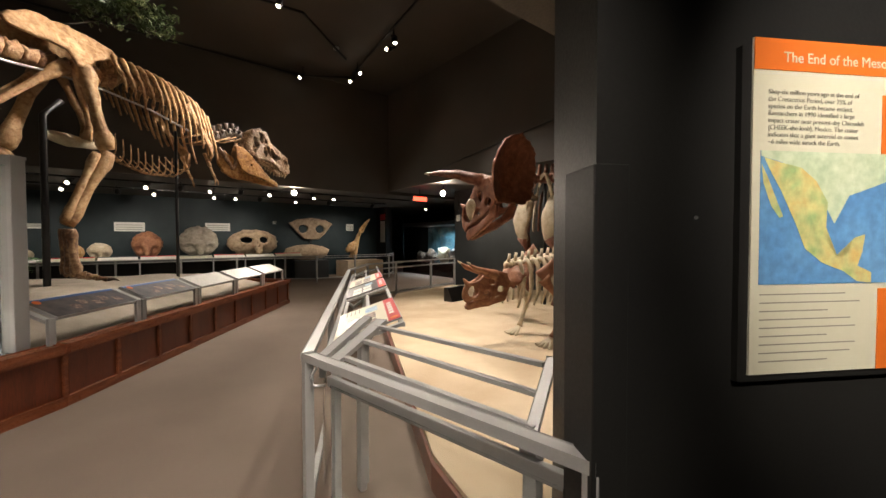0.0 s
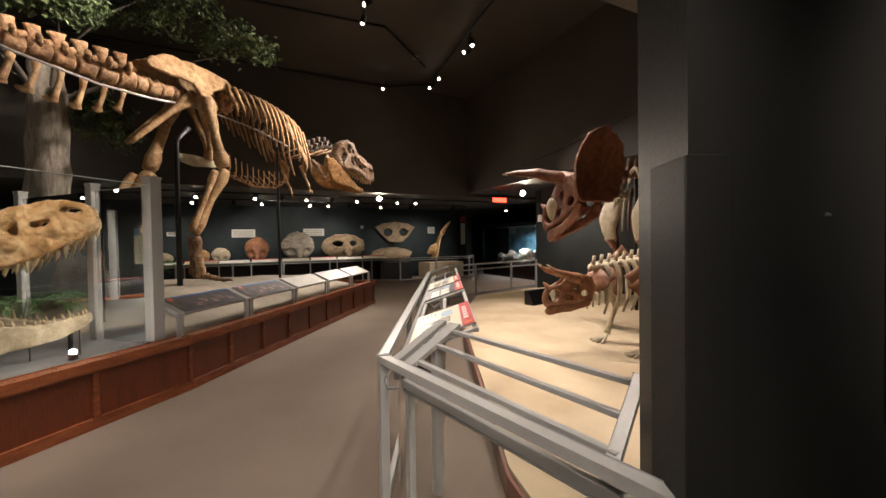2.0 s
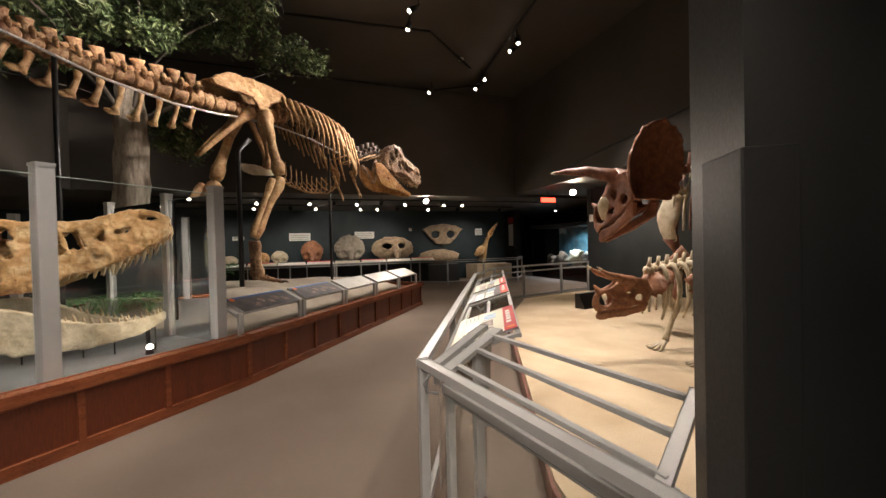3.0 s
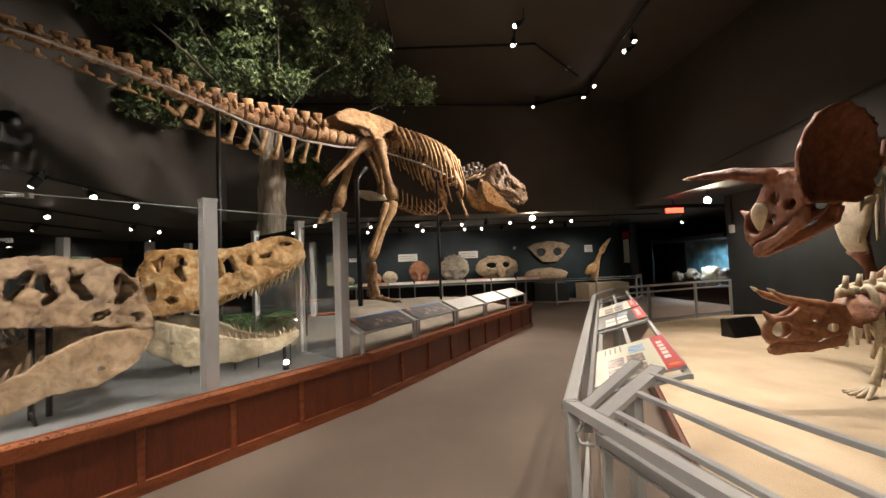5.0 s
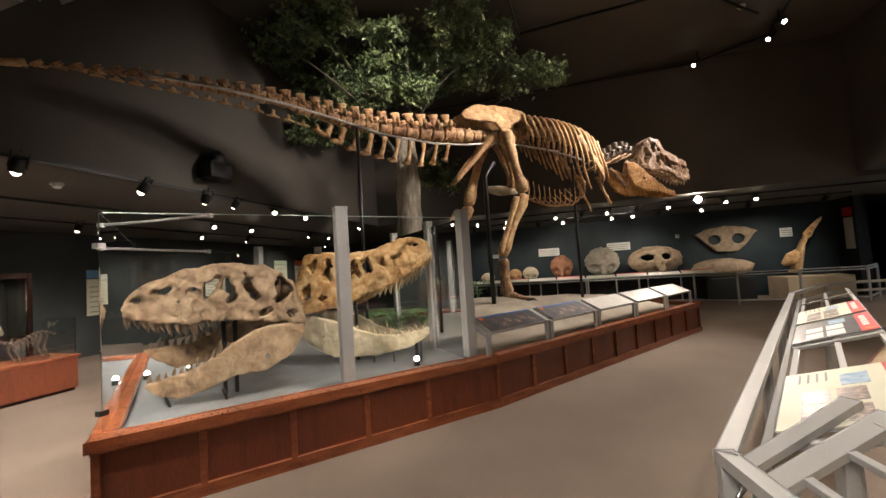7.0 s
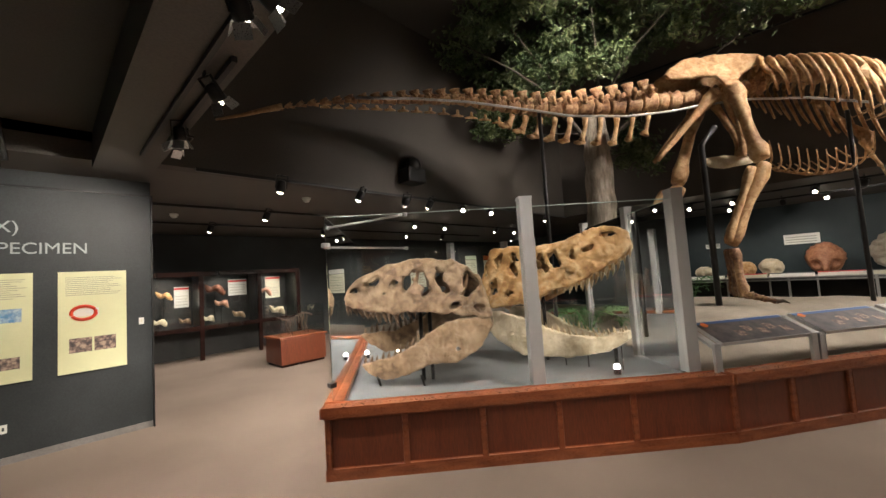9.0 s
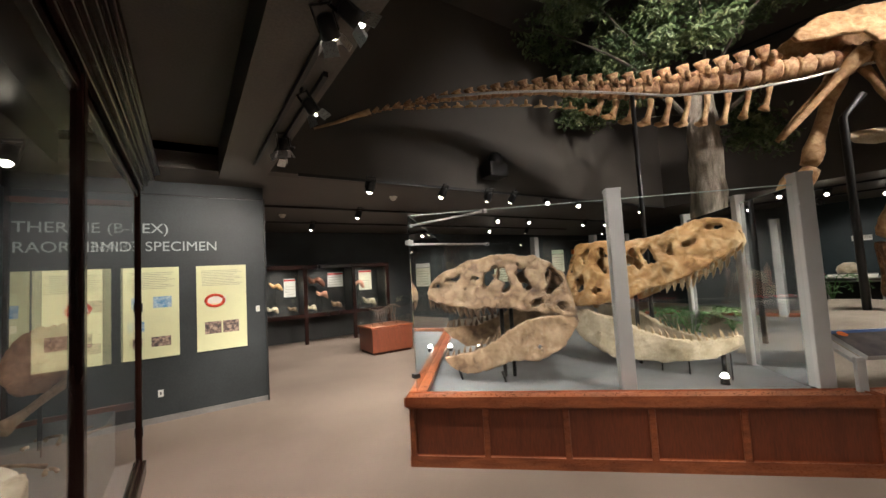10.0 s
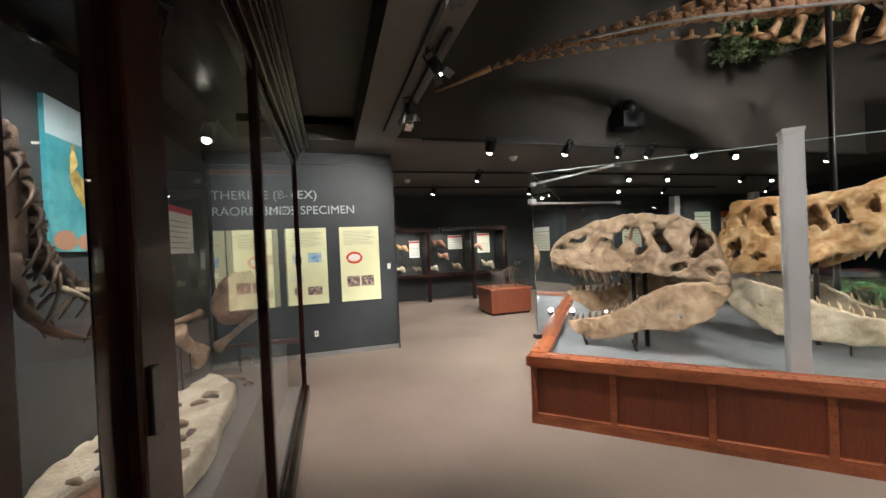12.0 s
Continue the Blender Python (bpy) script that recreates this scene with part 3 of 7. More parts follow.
    for sidey in (-1, 1):
        for k in range(teeth[0]):
            x = tx[0] + 0.03 + k * (x1 * 0.52 - tx[0] - 0.03) / teeth[0]
            w = np.interp(x, wx, ww) - 0.035
            s = tooth_len * (0.75 + 0.5 * math.sin(math.pi * min(1, (k + 0.6) / teeth[0]))) * rnd.uniform(0.7, 1.15)
            place(sk, x, sidey * w, float(np.interp(x, bx, bz)) + 0.01, s, False)
        for k in range(teeth[1]):
            u = 0.03 + 0.5 * k / teeth[1]
            x = jx0 + u * (jx1 - jx0)
            zs = np.linspace(jz0, jz1, 160)
            inside = poly2(np.full(160, x), zs, jaw) < 0
            if not inside.any():
                continue
            z = float(zs[inside].max())
            w = np.interp(x, wx, ww) * (0.25 + 0.75 * min(1, u / 0.35) ** 0.6) * 0.92
            s = tooth_len * rnd.uniform(0.6, 1.05)
            place(jw, x, sidey * w, z - 0.008 + (lift * (1 - u) if sidey > 0 else 0), s, True)
    return sk, jw


# ---- the mounted carnivore ----
PLAN = [Vector(p) for p in ((-2.3, -4.75, 0), (-5.9, -2.9, 0), (-7.85, -0.95, 0), (-9.67, 2.78, 0))]
PS = [0.0]
for a, b in zip(PLAN, PLAN[1:]):
    PS.append(PS[-1] + (b - a).length)


def plan_at(s):
    k = 0 if s < PS[1] else (1 if s < PS[2] else 2)
    return PLAN[k] + (PLAN[k + 1] - PLAN[k]).normalized() * (s - PS[k])


def rx(s, z, off=0.0):
    """A place on the skeleton: s metres along its line from the tail tip, z up, off to its right side."""
    p = (plan_at(s - 0.25) + plan_at(s) * 2 + plan_at(s + 0.25)) / 4
    u = (plan_at(s + 0.3) - plan_at(s - 0.3)).normalized()
    n = Vector((u.y, -u.x, 0))
    return Vector((p.x + n.x * off, p.y + n.y * off, z))


rex = thing("carnivore_skeleton", (-7.6, -1.0, 0.9), "mounted tan carnivorous dinosaur skeleton standing on grey sand", "skeleton")
TOPS = ([-0.11, 0.54, 1.29, 2.1, 2.96, 3.88, 4.73, 5.55, 6.2, 7.0], [3.75, 3.93, 4.10, 4.24, 4.35, 4.39, 4.37, 4.43, 4.52, 4.55])
BODY = ([-0.11, 0.54, 1.29, 2.1, 2.75, 3.57, 4.51, 5.57, 6.2, 7.0], [3.72, 3.90, 4.02, 4.07, 4.12, 4.06, 4.0, 3.96, 4.02, 4.06])
CHEV = ([0.83, 1.68, 2.5, 2.93, 3.38, 3.83, 4.26, 4.66, 5.06, 5.46, 5.87, 6.1], [3.91, 3.94, 3.95, 3.92, 3.89, 3.77, 3.62, 3.56, 3.5, 3.48, 3.57, 3.66])


def vertebra(s, length, zlo, ztop, wide):
    """Spool-shaped body, side processes, arch and a flared spine."""
    bm = bmesh.new()
    h = ztop - zlo
    r = h * 0.30
    zc = zlo + r
    a, b = s - length * 0.44, s + length * 0.44
    tube(bm, [rx(a, zc), rx(a + length * 0.1, zc), rx(s, zc), rx(b - length * 0.1, zc), rx(b, zc)], [r * 0.95, r * 1.04, r * 0.74, r * 1.04, r * 0.95], 10, 1.0, None, 0.22, 9, s)
    zs = zc + r * 0.8
    sp = rx(s + length * 0.02, zs)
    tp = rx(s - length * 0.16, ztop)
    u = (rx(s + 0.1, 0) - rx(s - 0.1, 0)).normalized()
    tube(bm, [sp, sp.lerp(tp, 0.5), sp.lerp(tp, 0.85), tp + Vector((0, 0, h * 0.02))], [length * 0.36, length * 0.29, length * 0.36, length * 0.40], 8, 0.5, u, 0.25, 10, s)
    for side in (-1, 1):
        q0, q1 = rx(s, zs - r * 0.2, side * r * 0.5), rx(s - length * 0.25, zs + r * 0.1, side * wide)
        tube(bm, [q0, q0.lerp(q1, 0.5), q1], [r * 0.5, r * 0.38, r * 0.42], 6, 0.7, (0, 0, 1), 0.2, 10, s)
        z0, z1 = rx(s + length * 0.1, zs, side * r * 0.35), rx(s + length * 0.55, zs + r * 0.45, side * r * 0.3)
        tube(bm, [z0, z1], [r * 0.45, r * 0.3], 6, 0.7)
    return bm


s, i = 0.35, 0
while s < 6.05:
    length = float(np.interp(s, [0, 1.0, 3, 6], [0.12, 0.165, 0.225, 0.26]))
    zt, zb = float(np.interp(s, *TOPS)), float(np.interp(s, *BODY))
    part("tail_vertebra", vertebra(s, length, zb - 0.02, zt, float(np.interp(s, [0, 2.5, 6], [0.01, 0.08, 0.26]))), BONE_TAIL, rex, "", True)
    if s > 0.8:
        ze = float(np.interp(s, *CHEV))
        zt2 = zb - 0.045 if s > 2.7 else zb - 0.03
        bm = bmesh.new()
        if s > 3.6:
            d = max(zt2 - ze, 0.1)
            foot = float(np.interp(s, [3.6, 5.0, 5.7], [0.10, 0.055, 0.0]))
            tube(bm, [rx(s, zt2), rx(s - 0.02, zt2 - d * 0.35), rx(s - 0.07, zt2 - d * 0.75), rx(s - 0.10, ze + 0.03)], [0.068, 0.05, 0.056, 0.082], 8, 0.6, None, 0.25, 9, s)
            if foot:
                tube(bm, [rx(s + foot * 0.1 - 0.05, ze + 0.035), rx(s - 0.12 - foot * 0.6, ze + 0.02), rx(s - 0.16 - foot, ze + 0.035)], [0.04, 0.045, 0.02], 7, 0.6)
        else:
            w = float(np.interp(s, [0.8, 3.6], [0.07, 0.12]))
            tube(bm, [rx(s - w, ze - 0.005), rx(s, ze + 0.012), rx(s + w * 0.8, ze)], [0.012, 0.024, 0.01], 7, 0.8)
            tube(bm, [rx(s - 0.01, ze), rx(s, (ze + zt2) / 2 + 0.02)], [0.034, 0.026], 6, 0.5)
        part("chevron", bm, BONE, rex, "", True)
    s += length
    i += 1
bm = bmesh.new()
tube(bm, [rx(-0.35, 3.66), rx(-0.05, 3.74), rx(0.15, 3.81), rx(0.4, 3.88)], [0.012, 0.022, 0.032, 0.042], 7, 1.0, None, 0.2, 12)
part("tail_tip", bm, BONE, rex, "", True)


# hips: broad blade each side
def ilium(x, y, z):
    px, pz = np.broadcast_arrays(x[:, :, 0], z[0, :, :])
    px, pz = px[:, None, :], pz[:, None, :]
    o = poly2(px, pz, [(6.06, 4.44), (6.2, 4.58), (6.48, 4.73), (6.9, 4.76), (7.3, 4.68), (7.5, 4.61), (7.56, 4.5), (7.42, 4.4), (7.22, 4.30), (7.08, 4.12), (6.95, 4.12), (6.85, 4.34), (6.62, 4.37), (6.3, 4.34), (6.1, 4.36)])
    w = 0.10 + (4.76 - pz) * 0.42
    shell = np.maximum(o, np.abs(np.abs(y) - w) - 0.035)
    roof = np.maximum(np.maximum(o, 4.66 - pz + 0.05 * np.abs(px - 6.9)), np.abs(y) - w)
    return smin(shell, roof, 0.04) + pits(x, y, z, 0.012, 14)


def bend(bm):
    """Lays a shape modelled along s, across and up onto the line of the skeleton."""
    for v in bm.verts:
        v.co = rx(v.co.x, v.co.z, -v.co.y)
    return bm


part("hip_bone", bend(carved(ilium, (5.95, -0.5, 4.0), (7.65, 0.5, 4.85), 0.03)), BONE, rex, "smooth pale hip blade", True)
for k in range(8):
    bm = tubed([rx(6.0 + k * 0.2, 4.12 + k * 0.01), rx(6.05 + k * 0.2, 4.12 + k * 0.01), rx(6.1 + k * 0.2, 4.12 + k * 0.01), rx(6.17 + k * 0.2, 4.12 + k * 0.01), rx(6.2 + k * 0.2, 4.12 + k * 0.01)], [0.12, 0.15, 0.10, 0.15, 0.11], 10, 1, None, 0.35, 9, k)
    part("hip_vertebra", bm, BONE_TAIL, rex, "", True)
for side in (1, -1):
    part("ischium", tubed(bezier([rx(6.9, 4.14, 0.2 * side), rx(6.72, 3.98, 0.16 * side), rx(6.3, 3.55, 0.08 * side), rx(5.94, 3.17, 0.05 * side)], 9), lerps([0.12, 0.10, 0.055, 0.05, 0.035], 9), 9, 0.6, None, 0.25, 8, side), BONE, rex, "", True)
    part("pubis", tubed(bezier([rx(7.0, 4.12, 0.2 * side), rx(7.12, 3.75, 0.14 * side), rx(7.22, 3.4, 0.08 * side), rx(7.2, 3.12, 0.05 * side)], 9), lerps([0.10, 0.075, 0.07, 0.07, 0.1], 9), 9, 0.7, None, 0.3, 8, side), BONE, rex, "", True)
part("pubic_foot", tubed(bezier([rx(6.66, 3.14), rx(6.85, 3.09), rx(7.1, 3.07), rx(7.35, 3.06)], 9), lerps([0.012, 0.085, 0.105, 0.085, 0.05], 9), 9, 0.55, None, 0.2, 7), BONE_CREAM, rex, "pale boot-shaped pubic foot", True)


def long_bone(name, a, b, r, ends=1.6, segs=10, bow=0.0, seed=0.0, mat=None):
    a, b = Vector(a), Vector(b)
    side = (b - a).cross(Vector((0, 0, 1)))
    mid = (a + b) / 2 + (side.normalized() * bow if side.length > 1e-6 else Vector((bow, 0, 0)))
    return part(name, tubed(bezier([a, a.lerp(mid, 0.4), mid, mid.lerp(b, 0.6), b], 11), lerps([r * ends * 0.75, r * ends, r * 1.1, r, r * 1.05, r * ends, r * ends * 0.7], 11), segs, 0.85, None, 0.25, 7, seed), mat or BONE, rex, "", True)


def leg(side, hip, knee, ankle, ball, toe_dir):
    o = 0.33 * side
    long_bone("femur", rx(*hip, o * 0.8), rx(*knee, o), 0.098, 1.65, 10, 0.02, side)
    long_bone("tibia", rx(knee[0] + 0.03, knee[1] - 0.06, o), rx(*ankle, o), 0.088, 1.6, 10, 0.0, side + 1)
    long_bone("fibula", rx(knee[0] - 0.17, knee[1] - 0.10, o + 0.10 * side), rx(ankle[0] - 0.10, ankle[1] + 0.05, o + 0.07 * side), 0.056, 1.5, 8, 0.0, side + 2)
    for k in (-1, 0, 1):
        top, bot = rx(ankle[0], ankle[1] - 0.06, o + 0.06 * k), rx(ball[0], ball[1], o + 0.11 * k)
        long_bone("metatarsal", top, bot, 0.062, 1.5, 8, 0.0, k, BONE_UMBER)
        prev = bot
        for j in range(3):
            nxt = rx(ball[0] + toe_dir * (0.13 * (j + 1)), ball[1] - 0.04 * (j + 1) + 0.02, o + (0.11 + 0.055 * (j + 1)) * k)
            if nxt.z < 0.925:
                nxt.z = 0.925
            long_bone("toe_bone", prev, nxt, 0.045 - 0.006 * j, 1.35, 7, 0.0, k + j, BONE_UMBER)
            prev = nxt
        part("claw", tubed([prev, prev + (rx(ball[0] + toe_dir, 0) - rx(ball[0], 0)).normalized() * 0.08 + Vector((0, 0, 0.005)), prev + (rx(ball[0] + toe_dir, 0) - rx(ball[0], 0)).normalized() * 0.15 - Vector((0, 0, 0.03))], [0.033, 0.024, 0.005], 7), BONE_DARK, rex, "", True)


leg(1, (7.1, 4.18), (7.33, 2.97), (6.76, 1.78), (6.80, 1.06), 1)
leg(-1, (6.85, 4.18), (6.45, 2.86), (5.80, 1.85), (5.55, 1.1), 1)

# back, ribs and neck
DT = ([7.4, 7.74, 8.12, 8.44, 8.7, 8.85, 9.05], [4.62, 4.57, 4.51, 4.42, 4.31, 4.2, 4.02])
s = 7.5
for k in range(14):
    zt = float(np.interp(s, *DT))
    part("back_vertebra", vertebra(s, 0.122, zt - 0.40, zt + 0.02, 0.2), BONE, rex, "", True)
    g0 = zt - 0.16
    low = float(np.interp(s, [7.5, 8.0, 8.5, 9.0], [4.12, 3.92, 3.58, 3.34])) - 0.03
    depth = float(np.interp(k, [0, 4, 10, 13], [0.36, 0.52, 0.50, 0.36]))
    for side in (-1, 1):
        line = bezier([rx(s, g0, 0.08 * side), rx(s - 0.03, g0 + 0.04, 0.26 * side), rx(s - 0.01, (g0 * 2 + low) / 3, depth * 0.95 * side), rx(s + 0.08, low + 0.05, depth * side), rx(s + 0.13, low - 0.14 - 0.05 * (k % 3), depth * 0.88 * side)], 12)
        part("rib", tubed(line, lerps([0.05, 0.056, 0.048, 0.04, 0.022], 12), 6, 0.6, None, 0.15, 9, k), BONE, rex, "", True)
    s += 0.116
for k in range(13):
    s0 = 7.45 + k * 0.105
    zb = float(np.interp(s0, [7.4, 7.74, 8.11, 8.51, 8.8], [3.06, 2.84, 2.72, 2.74, 2.95]))
    for side in (-1, 1):
        line = bezier([rx(s0, zb, 0), rx(s0 - 0.05, zb + 0.06, 0.22 * side), rx(s0 - 0.14, zb + 0.27, 0.40 * side)], 7)
        part("belly_rib", tubed(line, lerps([0.018, 0.016, 0.008], 7), 5, 0.8, None, 0.1, 9), BONE, rex, "", True)
NECK = [(9.02, 3.78, 0.30), (9.16, 3.70, 0.30), (9.30, 3.70, 0.30), (9.44, 3.76, 0.31), (9.58, 3.83, 0.30), (9.72, 3.87, 0.27), (9.83, 3.86, 0.22)]
for s0, zc, h in NECK:
    part("neck_vertebra", vertebra(s0, 0.15, zc - h * 0.5, zc + h * 0.62, 0.13), BONE_DARK if s0 > 9.2 else BONE, rex, "", True)
    for side in (-1, 1):
        part("neck_rib", tubed([rx(s0, zc - 0.12, 0.1 * side), rx(s0 - 0.2, zc - 0.22, 0.13 * side), rx(s0 - 0.4, zc - 0.27, 0.13 * side)], [0.02, 0.013, 0.005], 5), BONE, rex, "", True)
for side in (-1, 1):
    part("shoulder_blade", tubed(bezier([rx(8.45, 4.0, 0.5 * side), rx(8.7, 3.65, 0.5 * side), rx(8.95, 3.3, 0.42 * side), rx(8.95, 3.1, 0.3 * side)], 9), lerps([0.09, 0.045, 0.05, 0.11, 0.07], 9), 8, 0.4, None, 0.2, 8), BONE, rex, "", True)
    long_bone("upper_arm", rx(8.86, 3.22, 0.36 * side), rx(8.97, 2.98, 0.36 * side), 0.032, 1.5, 8)
    long_bone("forearm", rx(8.97, 2.97, 0.36 * side), rx(9.06, 2.79, 0.36 * side), 0.024, 1.4, 8)
    for k in (0, 1):
        part("finger", tubed([rx(9.06, 2.79, 0.36 * side), rx(9.08 + 0.03 * k, 2.71, (0.35 + 0.03 * k) * side), rx(9.08 + 0.04 * k, 2.63, (0.34 + 0.04 * k) * side)], [0.018, 0.016, 0.004], 6), BONE, rex, "", True)
u = (PLAN[3] - PLAN[2]).normalized()
tip = rx(11.2, 0)
theropod_skull(rex, across(tip, (-u.x, -u.y)), [(0, 3.36), (0.06, 3.56), (0.33, 3.68), (0.58, 3.81), (0.74, 4.01), (0.97, 4.06), (1.16, 3.95), (1.29, 3.73), (1.33, 3.5)], [(0.05, 3.2), (0.22, 3.13), (0.42, 3.22), (0.6, 3.33), (0.85, 3.37), (1.1, 3.32), (1.33, 3.40)],
               [("hole", 0.15, 3.44, 0.085, 0.045, 0.5), ("hole", 0.38, 3.50, 0.055, 0.06, 0.3), ("hole", 0.62, 3.56, 0.16, 0.14, 0.5), ("hole", 0.94, 3.87, 0.075, 0.11, -0.2), ("hole", 0.80, 3.80, 0.035, 0.05, 0.3), ("hole", 0.86, 3.55, 0.06, 0.10, 0.2), ("hole", 1.13, 3.66, 0.08, 0.17, -0.3)],
               [(1.66, 3.50), (1.63, 3.24), (1.52, 3.04), (1.29, 2.93), (0.97, 2.92), (0.65, 2.85), (0.38, 2.82), (0.40, 2.90), (0.71, 2.98), (0.94, 3.10), (1.2, 3.30), (1.47, 3.52)],
               [(0, 0.10), (0.3, 0.15), (0.7, 0.22), (1.1, 0.32), (1.6, 0.34)], BONE_SKULL, TOOTH_PALE, 0.018, BONE_AMBER, (9, 9), 0.085, 1.0)
# steel armature
arm = thing("armature", (-7.6, -1.0, 0.9), "bent steel armature holding up the tan skeleton", "support")
part("spine_bar", tubed([rx(a, b, 0.14) for a, b in ((1.3, 4.01), (2.1, 4.07), (2.9, 4.09), (3.7, 4.06), (4.6, 3.93), (5.5, 3.87), (6.2, 3.91), (6.7, 3.98), (7.4, 3.95), (8.07, 3.83), (8.75, 3.62))], 0.019, 8), STEEL, arm, "", True)
TP = rx(4.1, 4.0, 0.14)
part("tail_post", tubed([(TP.x, TP.y, 0.5), (TP.x, TP.y, 4.02)], 0.03, 10), BLACK_METAL, arm, "", True)
part("hip_post", tubed([(-7.42, -0.98, 0.6), (-7.42, -0.98, 3.30), (-7.52, -0.80, 3.55)], 0.042, 10), BLACK_METAL, arm, "", True)
CPO = rx(8.55, 2.75)
part("chest_post", tubed([(CPO.x, CPO.y, 0.5), (CPO.x, CPO.y, 3.6)], 0.028, 10), BLACK_METAL, arm, "", True)

# ---- skulls in the glass case ----
ax1 = Vector((-0.751, 0.66, 0)).normalized()
n1 = Vector((ax1.y, -ax1.x, 0))
q1 = Vector((-3.2, -3.17, 0)) - ax1 * 0.54
cast = thing("dinosaur_skull_cast", (-3.2, -3.2, 0.515), "grey-brown carnivorous dinosaur skull with open jaws on black stands", "skull")
theropod_skull(cast, across(q1, ax1), [(0, 1.44), (0.06, 1.56), (0.19, 1.66), (0.46, 1.755), (0.76, 1.80), (0.88, 1.80), (0.98, 1.765), (1.12, 1.775), (1.31, 1.69), (1.44, 1.54), (1.49, 1.34), (1.5, 1.17)], [(0.01, 1.37), (0.18, 1.31), (0.48, 1.25), (0.69, 1.275), (0.89, 1.26), (1.1, 1.21), (1.48, 1.16)],
               [("hole", 0.10, 1.505, 0.055, 0.035, 0.6), ("hole", 0.27, 1.57, 0.10, 0.030, 1.2), ("pit", 0.53, 1.53, 0.06, 0.055, 0.2), ("hole", 0.67, 1.57, 0.055, 0.095, 0.5), ("hole", 0.81, 1.59, 0.065, 0.10, -0.3), ("hole", 0.84, 1.45, 0.05, 0.05, 0.2), ("hole", 1.02, 1.55, 0.055, 0.17, -0.25), ("hole", 1.31, 1.52, 0.085, 0.15, 0.1), ("hole", 1.2, 1.72, 0.07, 0.022, -0.3), ("hole", 1.12, 1.31, 0.07, 0.05, 0.1), ("hole", 1.36, 1.27, 0.06, 0.05, 0.0)],
               [(0.14, 0.74), (0.22, 0.65), (0.39, 0.58), (0.60, 0.63), (0.87, 0.74), (1.11, 0.74), (1.36, 0.88), (1.51, 1.09), (1.47, 1.17), (1.18, 1.17), (1.03, 1.14), (0.88, 1.05), (0.68, 0.92), (0.49, 0.82), (0.30, 0.78)],
               [(0, 0.08), (0.1, 0.13), (0.5, 0.20), (0.9, 0.30), (1.25, 0.38), (1.5, 0.33)], BONE_GREY, TOOTH, 0.0125, None, (12, 11), 0.12, 2.0, 0.30)
for k, (dx, w) in enumerate(((0.78, 0.02), (0.88, 0.03))):
    p = q1 + ax1 * dx
    part("stand", tubed([(p.x, p.y, 0.515), (p.x, p.y, 1.35)], 0.022, 8), BLACK_METAL, cast, "black steel post", True)
for dx, off in ((0.30, 0.12), (0.42, -0.12), (0.75, 0.25)):
    p = q1 + ax1 * dx + n1 * off
    part("foot_peg", tubed([(p.x - 0.04, p.y, 0.515), (p.x, p.y, 0.63)], 0.014, 6), BLACK_METAL, cast, "", True)

ax2 = Vector((0.05, -0.9, 0)).normalized()
q2 = Vector((-4.86, -1.18, 0))
gold = thing("golden_skull_cast", (-4.86, -1.9, 0.515), "golden-brown carnivorous dinosaur skull with gaping jaws on black stands", "skull")
theropod_skull(gold, across(q2, ax2), [(0.10, 1.80), (0.12, 1.93), (0.22, 2.01), (0.39, 2.03), (0.58, 1.985), (0.80, 1.915), (0.93, 1.885), (1.24, 1.885), (1.5, 1.91), (1.72, 1.88), (1.85, 1.66), (1.90, 1.34)], [(0.12, 1.74), (0.26, 1.63), (0.37, 1.56), (0.63, 1.44), (0.9, 1.37), (1.22, 1.21), (1.57, 1.18), (1.88, 1.17)],
               [("hole", 0.27, 1.945, 0.15, 0.038, -0.6), ("hole", 0.67, 1.73, 0.04, 0.05, 0.0), ("hole", 0.98, 1.70, 0.185, 0.105, -0.2), ("hole", 0.50, 1.80, 0.05, 0.022, -0.5), ("hole", 1.36, 1.68, 0.055, 0.17, 0.1), ("hole", 1.60, 1.74, 0.06, 0.09, -0.1), ("hole", 1.64, 1.42, 0.075, 0.10, -0.1), ("hole", 1.42, 1.34, 0.05, 0.05, 0.1), ("pit", 1.79, 1.62, 0.03, 0.08, 0.0)],
               [(1.87, 1.12), (1.76, 0.93), (1.61, 0.77), (1.28, 0.62), (0.76, 0.615), (0.39, 0.68), (0.19, 0.81), (0.20, 0.90), (0.49, 0.84), (0.68, 0.85), (0.94, 0.91), (1.24, 1.04), (1.55, 1.13)],
               [(0, 0.07), (0.2, 0.13), (0.5, 0.17), (0.9, 0.24), (1.4, 0.36), (1.9, 0.34)], BONE_GOLD, TOOTH_PALE, 0.014, BONE_CREAM, (13, 13), 0.095, 3.0)
for dx in (0.35, 1.15):
    p = q2 + ax2 * dx
    part("stand", tubed([(p.x, p.y, 0.515), (p.x, p.y, 0.78 if dx < 1 else 1.4)], 0.022, 8), BLACK_METAL, gold, "black steel post", True)
for dx, off in ((0.25, 0.14), (0.6, 0.16), (0.85, 0.18), (1.3, 0.22)):
    p = q2 + ax2 * dx + Vector((0.9, 0.05, 0)) * off
    part("wire_leg", tubed([(p.x, p.y, 0.515), (p.x, p.y, 0.76 if dx < 1 else 0.9)], 0.007, 6), BLACK_METAL, gold, "", True)


# ---- small materials ----
def plain(name, c, rough=0.55, fine=40, amount=0.12):
    return surface(name, tuple(v * (1 - amount) for v in c), c, rough, 1.5, fine, 0.02, dist=0.001, grain=0.06)


